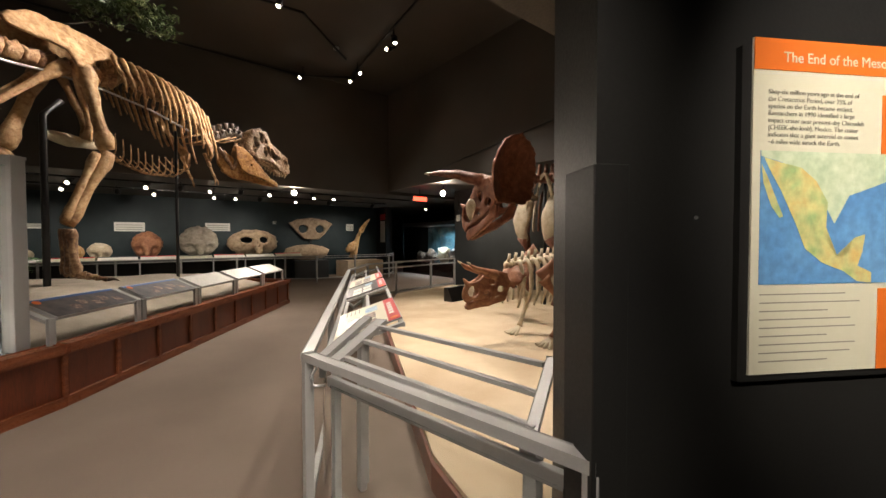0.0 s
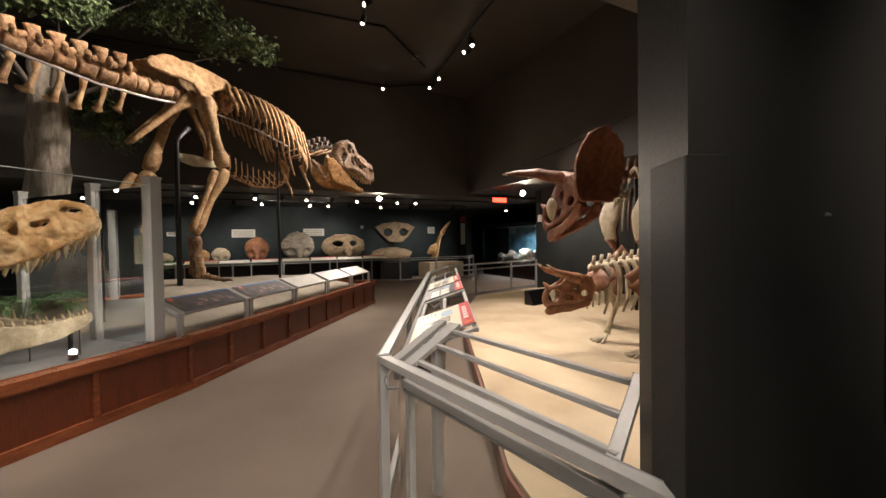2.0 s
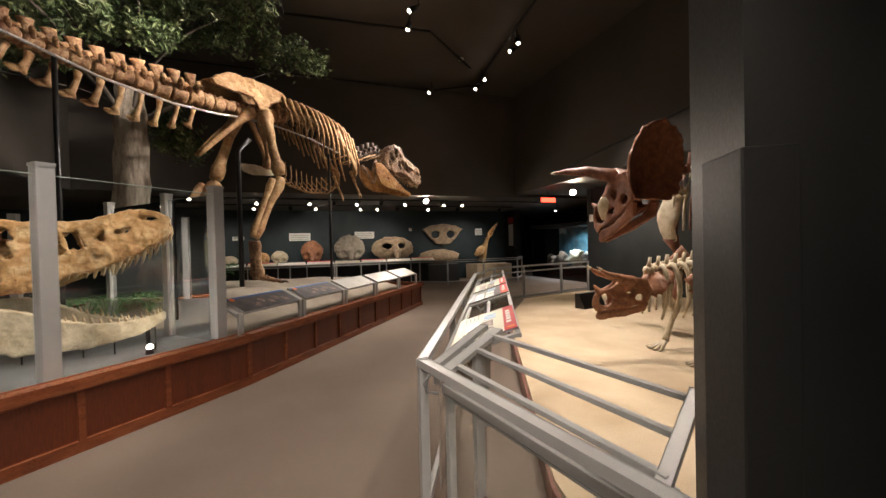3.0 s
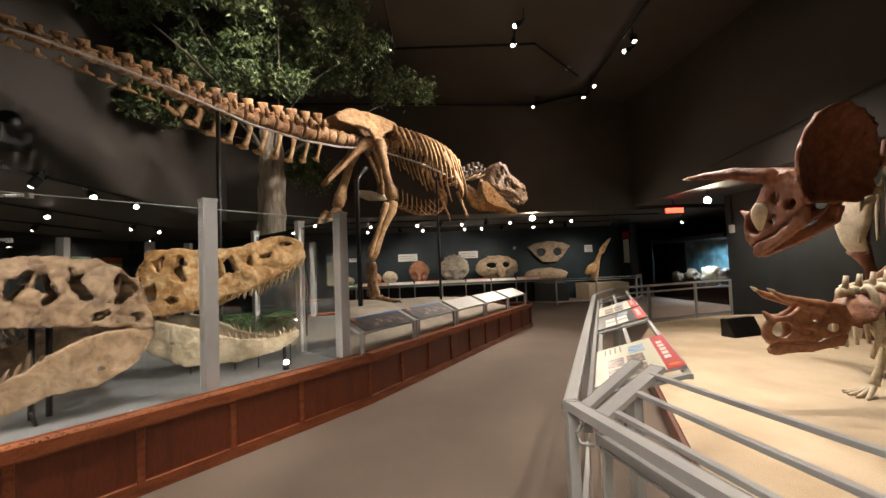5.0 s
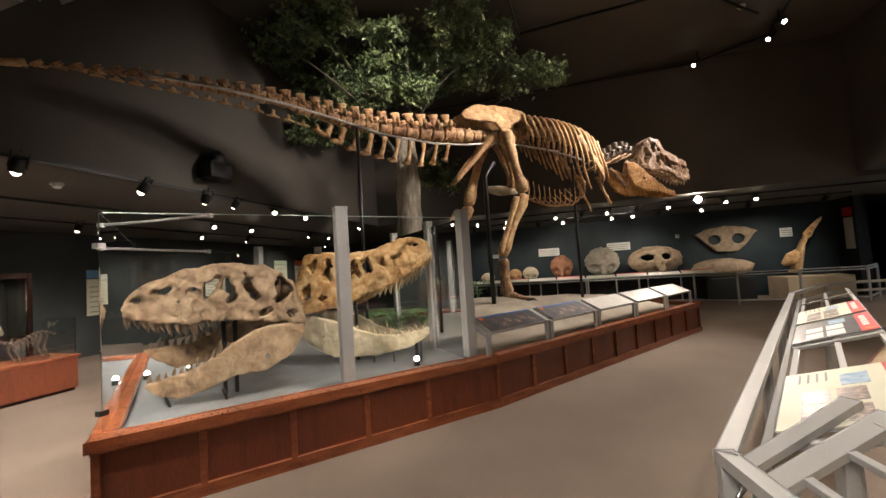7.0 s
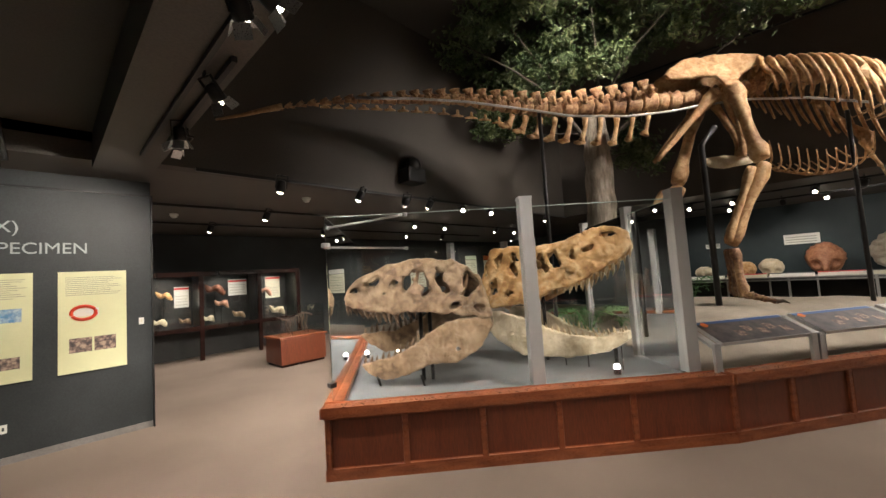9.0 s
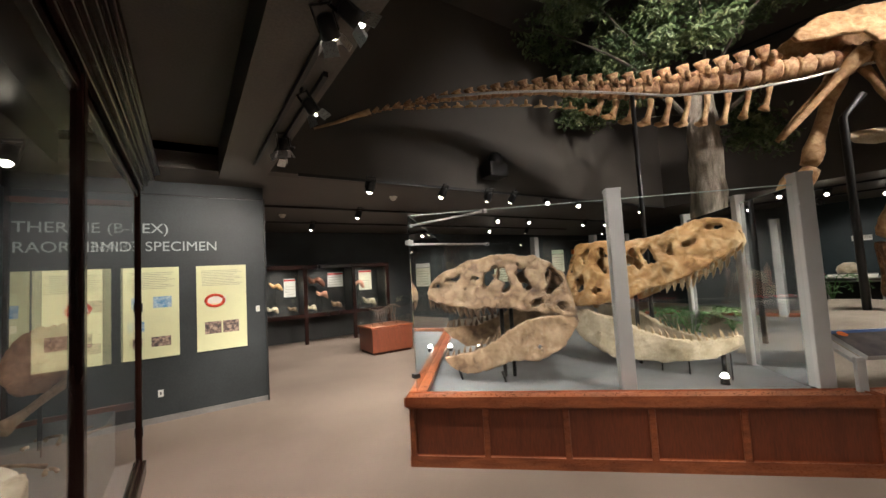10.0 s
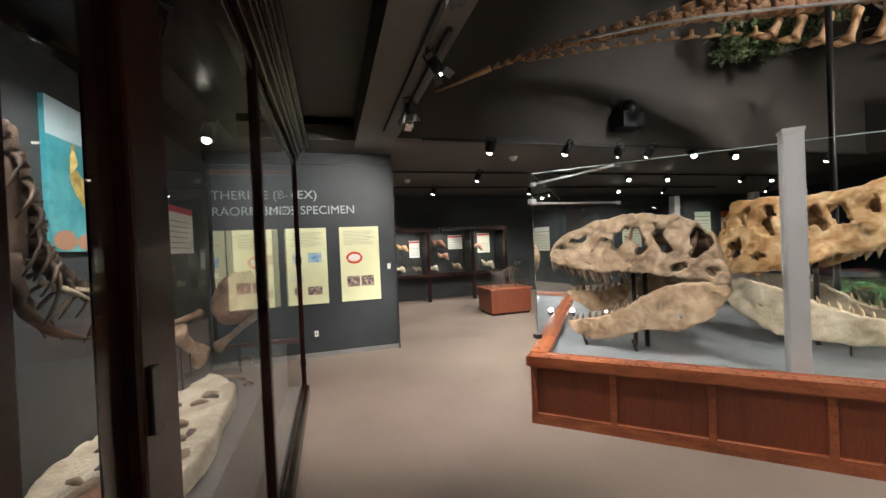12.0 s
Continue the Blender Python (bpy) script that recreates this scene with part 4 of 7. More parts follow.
PAPER = plain("pale_yellow_board", (0.70, 0.70, 0.42), 0.5)
CREAM = plain("cream_board", (0.66, 0.64, 0.50), 0.5)
WHITE = plain("white_board", (0.72, 0.71, 0.66), 0.5)
ORANGE = plain("orange_print", (0.75, 0.17, 0.02), 0.5)
RED = plain("red_print", (0.55, 0.025, 0.03), 0.45)
INK = plain("dark_ink", (0.05, 0.05, 0.05), 0.6)
GREY_INK = plain("grey_ink", (0.28, 0.27, 0.22), 0.6)
BLUE = surface("map_sea", (0.10, 0.26, 0.52), (0.16, 0.36, 0.62), 0.5, 3, 40, 0.0)
LAND = surface("map_land", (0.30, 0.42, 0.18), (0.62, 0.42, 0.14), 0.5, 11, 40, 0.0, c3=(0.55, 0.52, 0.22))
PALE_LAND = surface("map_pale_land", (0.45, 0.55, 0.38), (0.55, 0.62, 0.45), 0.5, 9, 40, 0.0)
PHOTO = surface("photo_print", (0.06, 0.05, 0.05), (0.45, 0.33, 0.25), 0.4, 30, 90, 0.0, c3=(0.2, 0.14, 0.12))
PHOTO_SKY = surface("sky_photo_print", (0.12, 0.28, 0.5), (0.45, 0.55, 0.6), 0.4, 20, 60, 0.0)
PANEL_DARK = surface("dark_graphic", (0.035, 0.035, 0.045), (0.11, 0.10, 0.10), 0.35, 9, 60, 0.0)
PANEL_BLUE = plain("blue_graphic", (0.03, 0.10, 0.30), 0.35)
# Reflected light on the farther reading panels, put into a pale colour.
PANEL_SHEEN = plain("sheen_graphic", (0.50, 0.49, 0.46), 0.3)
LETTER = plain("grey_letter", (0.34, 0.37, 0.37), 0.5)
PLASTER = surface("plaster_jacket", (0.42, 0.35, 0.25), (0.62, 0.55, 0.42), 0.85, 6, 60, 0.6, dist=0.02)
SHELL = surface("shell_fossil", (0.24, 0.12, 0.065), (0.42, 0.24, 0.14), 0.6, 9, 60, 0.4, dist=0.01)
# Trunk bark lightened to look lit; limbs use the darker copy to recede.
BARK_LIT = surface("lit_bark", (0.22, 0.185, 0.145), (0.46, 0.40, 0.33), 0.85, 5, 40, 0.9, stretch=(3, 3, 0.6), dist=0.03)
BARK_DARK = surface("dark_bark", (0.04, 0.032, 0.025), (0.09, 0.075, 0.06), 0.85, 5, 40, 0.6)
LEAF = surface("leaf", (0.035, 0.062, 0.026), (0.21, 0.25, 0.12), 0.45, 3.5, 40, 0.0, c3=(0.085, 0.125, 0.048))
FERN = surface("fern", (0.05, 0.14, 0.04), (0.12, 0.26, 0.09), 0.5, 8, 40, 0.0)
LENS = glow("lamp_glass", (1.0, 0.86, 0.64), 9.0)
LENS_DECK = glow("deck_light_glass", (1.0, 0.9, 0.74), 90.0)
LENS_FAR = glow("lamp_glass_bright", (1.0, 0.86, 0.64), 400.0)
EXIT = glow("exit_red", (1.0, 0.06, 0.03), 3.0)
GLOW_BLUE = surface("painted_sea_scene", (0.02, 0.06, 0.08), (0.10, 0.22, 0.27), 0.5, 2.5, 20, 0.0)
PIC_WATER = surface("painted_water", (0.03, 0.20, 0.24), (0.14, 0.42, 0.45), 0.5, 3, 30, 0.02)
PIC_SKY = plain("painted_haze", (0.40, 0.52, 0.56), 0.5)
PIC_BEAST = surface("painted_yellow", (0.25, 0.16, 0.04), (0.55, 0.42, 0.12), 0.5, 18, 40, 0.0)
PIC_ROCK = plain("painted_rock", (0.38, 0.20, 0.12), 0.5)


def pane(name, a, b, z0, z1, owner, thick=0.01, glass=None):
    m, l = along(Vector((a[0], a[1], z0)), Vector((b[0], b[1], z0)))
    ob = part(name, boxed(0, -thick / 2, 0, l, thick / 2, z1 - z0, m), glass or GLASS, owner)
    ob.visible_shadow = False
    return ob


def board(m, x, y, w, h, material, owner, name, t=0.004, lift=0.0, label=""):
    """A flat sheet on an upright face: x along, y up from the frame's origin."""
    return part(name, boxed(x, y, lift, x + w, y + h, lift + t, m), material, owner, label)


# ---- glass case round the skulls ----
case = thing("glass_case", (-3.6, -2.0, TOP), "frameless glass case with grey posts on the mahogany plinth", "display case")
fd, sd = (B - A).normalized(), (D - A).normalized()
GC = Vector((-2.31, -3.03, 0))
P1 = Vector((-3.67, -1.8, 0))
SIDE_END = GC + sd * 3.9
GLASS_EDGE = plain("glass_edge", (0.42, 0.50, 0.47), 0.15)
for a, b in ((GC, P1), (P1, P2), (P2, P3), (GC, SIDE_END)):
    a, b = Vector((a[0], a[1], 2.203)), Vector((b[0], b[1], 2.203))
    part("glass_edge", beamed(a.lerp(b, 0.01), a.lerp(b, 0.99), 0.012, 0.006), GLASS_EDGE, case, "pale polished top edge of the glass")
pane("glass_pane", GC, P1, TOP + 0.003, 2.2, case)
pane("glass_pane", P1, P2, TOP + 0.003, 2.2, case)
pane("glass_pane", GC, GC + sd * 1.95, TOP + 0.003, 2.2, case)
pane("glass_pane", GC + sd * 1.96, SIDE_END, TOP + 0.003, 2.2, case)
pane("glass_pane", P2, P3, 0.53, 2.2, case)
P4 = P3 + (P3 - P2).normalized() * 1.5
pane("glass_pane", P3, P4, 0.93, 2.2, case)
fm, _ = along(P1, P2)
for p, z0, w in ((P1, TOP, 0.055), (P2, TOP, 0.055), (P3, 0.52, 0.045), (P4, 0.52, 0.045)):
    m = fm.copy()
    m.translation = p
    part("post", boxed(-w, -w, z0, w, w, 2.27, m, 0.004), METAL, case)
    part("post_cap", boxed(-w - 0.006, -w - 0.006, 2.27, w + 0.006, w + 0.006, 2.29, m, 0.003), METAL, case)
for p in (Vector((-6.61, -5.50, 0)), Vector((-7.92, -5.03, 0)), Vector((-8.6, -4.7, 0))):
    part("post", boxed(p.x - 0.06, p.y - 0.06, 0.52, p.x + 0.06, p.y + 0.06, 2.29, None, 0.004), METAL, case)
pane("glass_pane", SIDE_END, (-6.61, -5.50), 0.53, 2.2, case)
pane("glass_pane", (-6.61, -5.50), (-7.92, -5.03), 0.53, 2.2, case)
for z0, z2, a, b in ((2.12, 2.19, GC + sd * 0.10, GC + fd * 0.72 + Vector((0, 0, 0))), (1.94, 1.95, GC + sd * 0.08, GC + sd * 0.9 + fd * 0.75)):
    part("brace_bar", tubed([(a.x, a.y, z0), (b.x, b.y, z2)], 0.011, 8), STEEL, case, "thin steel glass brace", True)
    for q, zq in ((a, z0), (b, z2)):
        part("glass_clamp", boxed(q.x - 0.02, q.y - 0.02, zq - 0.018, q.x + 0.02, q.y + 0.02, zq + 0.018, None, 0.006), STEEL, case)
for z0 in (1.95, 0.72):
    part("corner_clip", boxed(GC.x - 0.03, GC.y - 0.03, z0 - 0.02, GC.x + 0.03, GC.y + 0.03, z0 + 0.02, None, 0.004), BLACK_METAL if z0 < 1 else STEEL, case)
for x, y in ((-4.55, -1.42), (-6.6, -4.3), (-4.1, -4.35), (-3.75, -4.6)):
    up = thing("deck_uplight", (x, y, 0.515), "small black deck light shining up from the case floor", "lamp", "case deck lights")
    part("housing", tubed([(x, y, 0.515), (x, y, 0.57)], [0.04, 0.032], 12), BLACK_METAL, up)
    part("lens", tubed([(x, y, 0.571), (x, y, 0.576)], [0.022, 0.022], 12), LENS_DECK, up)
    spot((x, y, 0.585), (x + 0.45, y + 0.7, 1.3), 3.5, 120, 0.9, 0.03)

# ---- sand under the mounted skeleton ----
pn = Vector(((P3 - P2).y, -(P3 - P2).x, 0)).normalized()
if pn.dot(C - P2) < 0:
    pn = -pn
inner = inset(ISLAND, 0.14 * SIGN)


def inside_poly(x, y, poly):
    c = False
    for i in range(len(poly)):
        a, b = poly[i - 1], poly[i]
        if (a.y > y) != (b.y > y) and x < a.x + (y - a.y) * (b.x - a.x) / (b.y - a.y):
            c = not c
    return c


def edge_dist(x, y, poly):
    best = 9
    p = Vector((x, y, 0))
    for i in range(len(poly)):
        a, b = poly[i - 1], poly[i]
        t = max(0, min(1, (p - a).dot(b - a) / (b - a).length_squared))
        best = min(best, (p - a.lerp(b, t)).length)
    return best


def sand_z(x, y):
    d = min(edge_dist(x, y, inner), max(0.0, (Vector((x, y, 0)) - P2).dot(pn)) + 0.12)
    t = max(0, min(1, (d - 0.15) / 1.25))
    return 0.525 + 0.375 * t * t * (3 - 2 * t) + 0.03 * noise.noise(Vector((x * 2.2, y * 2.2, 0))) * min(1, d * 2)


bm = bmesh.new()
st = 0.14
grid = {}
for i in range(-80, -28):
    for j in range(-48, 26):
        x, y = i * st, j * st
        if inside_poly(x, y, inner) and (Vector((x, y, 0)) - P2).dot(pn) > 0.02:
            grid[i, j] = bm.verts.new((x, y, sand_z(x, y)))
for (i, j), v in list(grid.items()):
    if all(k in grid for k in ((i + 1, j), (i, j + 1), (i + 1, j + 1))):
        bm.faces.new((v, grid[i + 1, j], grid[i + 1, j + 1], grid[i, j + 1]))
part("sand_mound", bm, SAND_GREY, island, "mounded grey-brown sand", True)

# ---- reading panels along the plinth ----
bc = (C - B).normalized()
bn = Vector((-bc.y, bc.x, 0)) * (1 if SIGN > 0 else -1)
L5 = (C - B).length
start = -0.05
wp = (L5 - 0.1 - start) / 5
for k in range(5):
    s0 = start + k * wp
    front = B + bc * s0 + bn * 0.10
    sign = thing("reading_panel", (front.x, front.y, TOP), ("dark illustrated reading panel on grey metal legs along the plinth" if k < 2 else "reading panel painted pale for reflected light, on grey metal legs along the plinth"), "sign", "reading panels on the plinth")
    m = Matrix((bc, bn, Vector((0, 0, 1)))).transposed().to_4x4()
    m.translation = Vector((front.x, front.y, 0))
    tilt = m @ Matrix.Translation((0.03, 0.0, 0.82)) @ Matrix.Rotation(radians(24), 4, "X")
    part("panel", boxed(0.06, 0.0, -0.012, wp - 0.07, 0.36, 0.012, tilt, 0.004), METAL, sign)
    # From the third panel on, the graphic is painted pale as reflected light.
    part("graphic", boxed(0.075, 0.012, 0.012, wp - 0.085, 0.31 if k < 2 else 0.35, 0.015, tilt), PANEL_DARK if k < 2 else PANEL_SHEEN, sign)
    if k < 2:
        part("title_strip", boxed(0.075, 0.31, 0.012, wp - 0.085, 0.35, 0.015, tilt), PANEL_BLUE, sign)
        part("emblem", tubed([tilt @ Vector((0.15, 0.30, 0.016)), tilt @ Vector((0.15, 0.30, 0.019))], [0.035, 0.035], 14), ORANGE, sign)
        for q in range(5):
            part("picture", boxed(0.35 + q * 0.13, 0.08 + 0.06 * (q % 2), 0.0155, 0.44 + q * 0.13, 0.17 + 0.06 * (q % 2), 0.017, tilt), PHOTO, sign)
    for x in (0.03, wp - 0.06):
        part("leg", boxed(x - 0.03, -0.012, TOP, x + 0.035, 0.016, 0.83, m, 0.003), METAL, sign)
        part("arm", boxed(x - 0.03 - 0.03, -0.02, -0.035, x + 0.035 - 0.03, 0.37, -0.012, tilt, 0.003), METAL, sign)

# ---- tree ----
TREE = Vector((-7.7, -2.65, 0))
tree = thing("exhibit_tree", (TREE.x, TREE.y, 0.5), "artificial broadleaf tree with dark green leaves rising from the plinth", "tree")
tz = [0.5, 0.9, 1.6, 2.6, 3.6, 4.4]
bm = tubed(bezier([(TREE.x + 0.02 * math.sin(z * 2), TREE.y + 0.03 * math.cos(z * 1.7), z) for z in tz], 22), lerps([0.42, 0.31, 0.27, 0.25, 0.23, 0.20], 22), 16, 1.0, (1, 0, 0), 0.22, 3.0)
part("trunk", bm, BARK_LIT, tree, "grey-brown ridged trunk", True)
rnd = random.Random(11)
BOUGHS = [((-5.9, -4.3, 5.9), 0.09), ((-8.4, -0.4, 5.2), 0.10), ((-6.9, -2.2, 5.9), 0.08), ((-6.3, -3.4, 5.9), 0.09), ((-7.2, -4.3, 4.3), 0.05), ((-8.0, -1.9, 3.6), 0.045), ((-7.6, -1.2, 5.7), 0.07), ((-7.2, -3.2, 5.0), 0.06)]
tips = []
for e, r in BOUGHS:
    e = Vector(e)
    s0 = Vector((TREE.x, TREE.y, rnd.uniform(3.2, 4.3) if e.z > 4.8 else e.z - 0.3))
    mid = s0.lerp(e, 0.5) + Vector((rnd.uniform(-0.3, 0.3), rnd.uniform(-0.3, 0.3), 0.1))
    line = bezier([s0, mid, e], 9)
    part("limb", tubed(line, lerps([r * 0.5, r * 0.26, r * 0.09], 9), 8, 1.0, None, 0.3, 5), BARK_DARK, tree, "", True)
    tips += [line[4], line[5], line[6], line[7], line[8], line[8]]
CLUMPS = [((-6.32, -4.53, 6.05), 0.6), ((-5.92, -3.65, 6.05), 0.55), ((-6.01, -3.08, 6.05), 0.5), ((-7.18, -5.1, 6.05), 0.5), ((-7.34, -3.52, 6.05), 0.55), ((-6.77, -2.45, 6.05), 0.45), ((-7.9, -3.31, 5.75), 0.5), ((-7.72, -4.46, 4.77), 0.4), ((-7.57, -5.16, 5.06), 0.4), ((-7.84, -3.85, 4.86), 0.35), ((-7.59, -1.67, 6.05), 0.6), ((-7.76, -0.77, 6.05), 0.55), ((-8.27, -1.38, 5.75), 0.55), ((-8.49, -0.3, 5.63), 0.5), ((-8.62, 0.35, 5.52), 0.28), ((-8.12, -2.24, 5.56), 0.5), ((-8.25, -2.07, 3.58), 0.4), ((-8.2, -2.22, 3.96), 0.35), ((-7.66, -4.52, 5.7), 0.5), ((-7.68, -2.43, 6.05), 0.4), ((-7.49, -5.51, 5.27), 0.3), ((-7.78, -3.99, 5.42), 0.4), ((-6.64, -1.18, 6.05), 0.5), ((-7.0, -3.65, 5.41), 0.34), ((-7.0, -2.95, 5.61), 0.34), ((-7.0, -2.1, 5.04), 0.32), ((-7.0, -2.62, 5.04), 0.3), ((-7.0, -4.27, 4.89), 0.3), ((-7.0, -3.24, 4.88), 0.3), ((-7.0, -4.56, 4.59), 0.24)]
lv, lf = [], []
for c, r in CLUMPS:
    c = Vector(c)
    for k in range(int(95 * r)):
        d = Vector((rnd.gauss(0, 1), rnd.gauss(0, 1), rnd.gauss(0, 0.6)))
        d = d.normalized() * r * rnd.uniform(0.35, 1.05) if d.length else d
        twig = c + d
        if twig.z > 6.2:
            continue
        for q in range(13):
            p = twig + Vector((rnd.gauss(0, 0.085), rnd.gauss(0, 0.085), rnd.gauss(0, 0.06)))
            if p.z > 6.22:
                continue
            rot = Euler((rnd.uniform(-1.1, 1.1), rnd.uniform(-1.1, 1.1), rnd.uniform(0, 6.28))).to_matrix()
            l, w = rnd.uniform(0.042, 0.072), rnd.uniform(0.02, 0.034)
            b0 = len(lv)
            for o in ((-l, 0, 0), (-l * 0.2, w, 0.012), (l * 0.5, w * 0.7, 0.008), (l, 0, -0.012), (l * 0.5, -w * 0.7, 0.008), (-l * 0.2, -w, 0.012)):
                lv.append(tuple(p + rot @ Vector(o)))
            lf.append((b0, b0 + 1, b0 + 2, b0 + 3))
            lf.append((b0, b0 + 3, b0 + 4, b0 + 5))
me = bpy.data.meshes.new("crown")
off = Vector((TREE.x, TREE.y, 0.5))
me.from_pydata([(x - off.x, y - off.y, z - off.z) for x, y, z in lv], [], lf)
me.materials.append(LEAF)
crown = new("crown", me)
crown.parent = tree
tagged(crown, "dark green leafy crown", kind="stuff")


def fern(x, y, z, size, seed):
    r = random.Random(seed)
    f = thing("fern", (x, y, z), "green fern growing from the grey sand", "plant", "ferns by the tree")
    for k in range(9):
        a = k * 0.7 + r.uniform(-0.2, 0.2)
        bm = bmesh.new()
        d = Vector((math.cos(a), math.sin(a), 0))
        line = bezier([(x, y, z - 0.02), Vector((x, y, z)) + d * size * 0.4 + Vector((0, 0, size * 0.75)), Vector((x, y, z)) + d * size + Vector((0, 0, size * 0.55 * r.uniform(0.5, 1)))], 12)
        tube(bm, line, lerps([0.006, 0.002], 12), 4)
        side = d.cross(Vector((0, 0, 1)))
        for i in range(2, 12):
            wl = size * 0.26 * math.sin(math.pi * (i / 12) ** 0.8)
            for sg in (-1, 1):
                p = line[i]
                q = p + side * sg * wl + d * wl * 0.35 - Vector((0, 0, wl * 0.25))
                vs = [bm.verts.new(v) for v in (p, p.lerp(q, 0.5) + d * 0.022, q, p.lerp(q, 0.5) - d * 0.022)]
                bm.faces.new(vs)
        part("frond", bm, FERN, f)


for k, (x, y, sz) in enumerate(((-6.4, -2.5, 0.6), (-6.7, -2.9, 0.55), (-6.9, -2.2, 0.5), (-8.7, -2.0, 0.55), (-9.0, -1.6, 0.5))):
    fern(x, y, max(0.515, sand_z(x, y) if (Vector((x, y, 0)) - P2).dot(pn) > 0.02 else 0.515), sz, k)

# ---- ceiling tracks and lamps ----
TZ = CH - 0.12
for a, b in (((-10.65, -5.0), (-10.9, 3.7)), ((-10.9, 3.7), (-10.17, 4.87)), ((-10.17, 4.87), (-1.5, 3.8)), ((-8.0, -0.2), (-7.8, 2.75)), ((-7.8, 2.75), (-9.2, 4.3)), ((-8.0, -0.2), (-1.5, -0.6))):
    tr = part("light_track", beamed((*a, TZ), (*b, TZ), 0.035, 0.045), BLACK_METAL)
    tagged(tr, "black lighting track under the high ceiling", "track", "ceiling tracks")
for a, b in (((-1.75, -4.85), (-10.8, -4.85)), ((-1.6, -7.1), (-12, -7.1)), ((-2, -9.0), (-12, -9.0)), ((-11.9, -4), (-11.9, 8)), ((-13.7, -4), (-13.7, 8))):
    tr = part("light_track", beamed((*a, 3.0), (*b, 3.0), 0.035, 0.04), BLACK_METAL)
    tagged(tr, "black lighting track under the low ceiling", "track", "ceiling tracks")
for a, b in (((-1.2, -0.2), (-1.2, -4.4)), ((-1.32, -2.2), (-1.32, -3.9))):
    tr = part("light_track", beamed((*a, 2.95), (*b, 2.95), 0.03, 0.035), BLACK_METAL)
    tagged(tr, "black lighting track under the ceiling beam", "track", "ceiling tracks")


def make_lamp(lens, doors):
    """A track head with its stem at the origin, shining down its own -z."""
    l = thing("track_lamp", (0, 0, 0), "black track spotlight with bright metal barn doors" if doors else "black track spotlight hanging from the ceiling track", "lamp", "track spotlights")
    part("housing", tubed([(0, 0, 0.10), (0, 0, 0.085), (0, 0, 0.0), (0, 0, -0.05)], [0.03, 0.055, 0.062, 0.068], 14), BLACK_METAL, l, "", True)
    part("yoke", boxed(-0.075, -0.012, -0.01, -0.066, 0.012, 0.16, None, 0.002), BLACK_METAL, l)
    part("yoke", boxed(0.066, -0.012, -0.01, 0.075, 0.012, 0.16, None, 0.002), BLACK_METAL, l)
    part("bracket", boxed(-0.075, -0.014, 0.15, 0.075, 0.014, 0.165, None, 0.002), BLACK_METAL, l)
    part("lens", tubed([(0, 0, -0.045), (0, 0, -0.058), (0, 0, -0.078), (0, 0, -0.088)], [0.042, 0.04, 0.027, 0.005] if lens is LENS else [0.06, 0.066, 0.05, 0.02], 14), lens, l, "glowing lamp face", True)
    if doors:
        for k in range(4):
            m = Matrix.Rotation(k * math.pi / 2, 4, "Z") @ Matrix.Translation((0.066, 0, -0.05)) @ Matrix.Rotation(radians(-28), 4, "Y")
            part("barn_door", boxed(-0.002, -0.055, -0.10, 0.002, 0.055, 0.0, m), STEEL, l, "bright metal flap")
    return l


lamp_a, lamp_b, lamp_c = make_lamp(LENS, False), make_lamp(LENS, True), make_lamp(LENS_FAR, False)


def hang(proto, x, y, z, tx, ty, tzz, scale=1.0):
    m = look((x, y, z), (tx, ty, tzz)) @ Matrix.Scale(scale, 4)
    c = copy_thing(proto, m)
    top = CH if z > 4 else (2.975 if -1.45 < x < -0.85 else (3.35 if x > -0.9 else (3.16 if y > 6.8 else 3.06)))
    q = m @ Vector((0, 0, 0.158))
    if top > q.z + 0.01:
        bm = tubed([(q.x, q.y, q.z - 0.006), (q.x, q.y, top)], 0.012, 8)
        bm.transform(m.inverted())
        me = bpy.data.meshes.new("stem")
        bm.to_mesh(me)
        bm.free()
        me.materials.append(BLACK_METAL)
        st_ = new("stem", me)
        st_.parent = c
    return c


LAMPS = [  # place, aim, watts, cone
    ((-10.52, 3.58, 6.0), (-9.5, 1.6, 3.2), 460, 50), ((-9.93, 4.79, 6.0), (-8.6, 1.4, 2.6), 560, 55), ((-9.31, 4.74, 6.0), (-5.0, 4.9, 2.0), 950, 54),
    ((-7.72, 4.70, 6.0), (-7.6, -1.0, 3.8), 1000, 55), ((-7.32, 4.63, 6.0), (-5.2, 4.3, 0.4), 470, 55), ((-6.87, 2.11, 6.0), (-6.9, -1.4, 3.9), 470, 50),
    ((-7.45, 2.19, 6.0), (-7.9, 1.0, 0.6), 460, 70), ((-4.6, 4.1, 6.0), (-3.4, 3.5, 0.4), 500, 54), ((-3.2, 4.0, 6.0), (-2.4, 1.9, 0.2), 420, 54), ((-3.4, -0.5, 6.0), (-3.8, -2.7, 1.2), 580, 48), ((-4.6, -0.4, 6.0), (-7.0, -2.9, 4.9), 520, 46), ((-2.2, -0.6, 6.0), (-2.6, 0.6, 0.0), 300, 62),
]
for p, t, w, c in LAMPS:
    hang(lamp_a, *p, *t)
    d = (Vector(t) - Vector(p)).normalized()
    spot(Vector(p) + d * 0.08, t, w, c, 0.7, 0.06)
BEAM = [((-1.23, -1.47, 2.86), (-4.2, -1.5, 1.1), 80, 54), ((-1.31, -2.51, 2.85), (-3.0, -3.2, 1.0), 125, 60), ((-1.34, -3.62, 2.86), (-0.5, -5.95, 1.7), 150, 76), ((-1.30, -3.42, 2.86), (-1.7, -4.3, 0.0), 230, 96)]
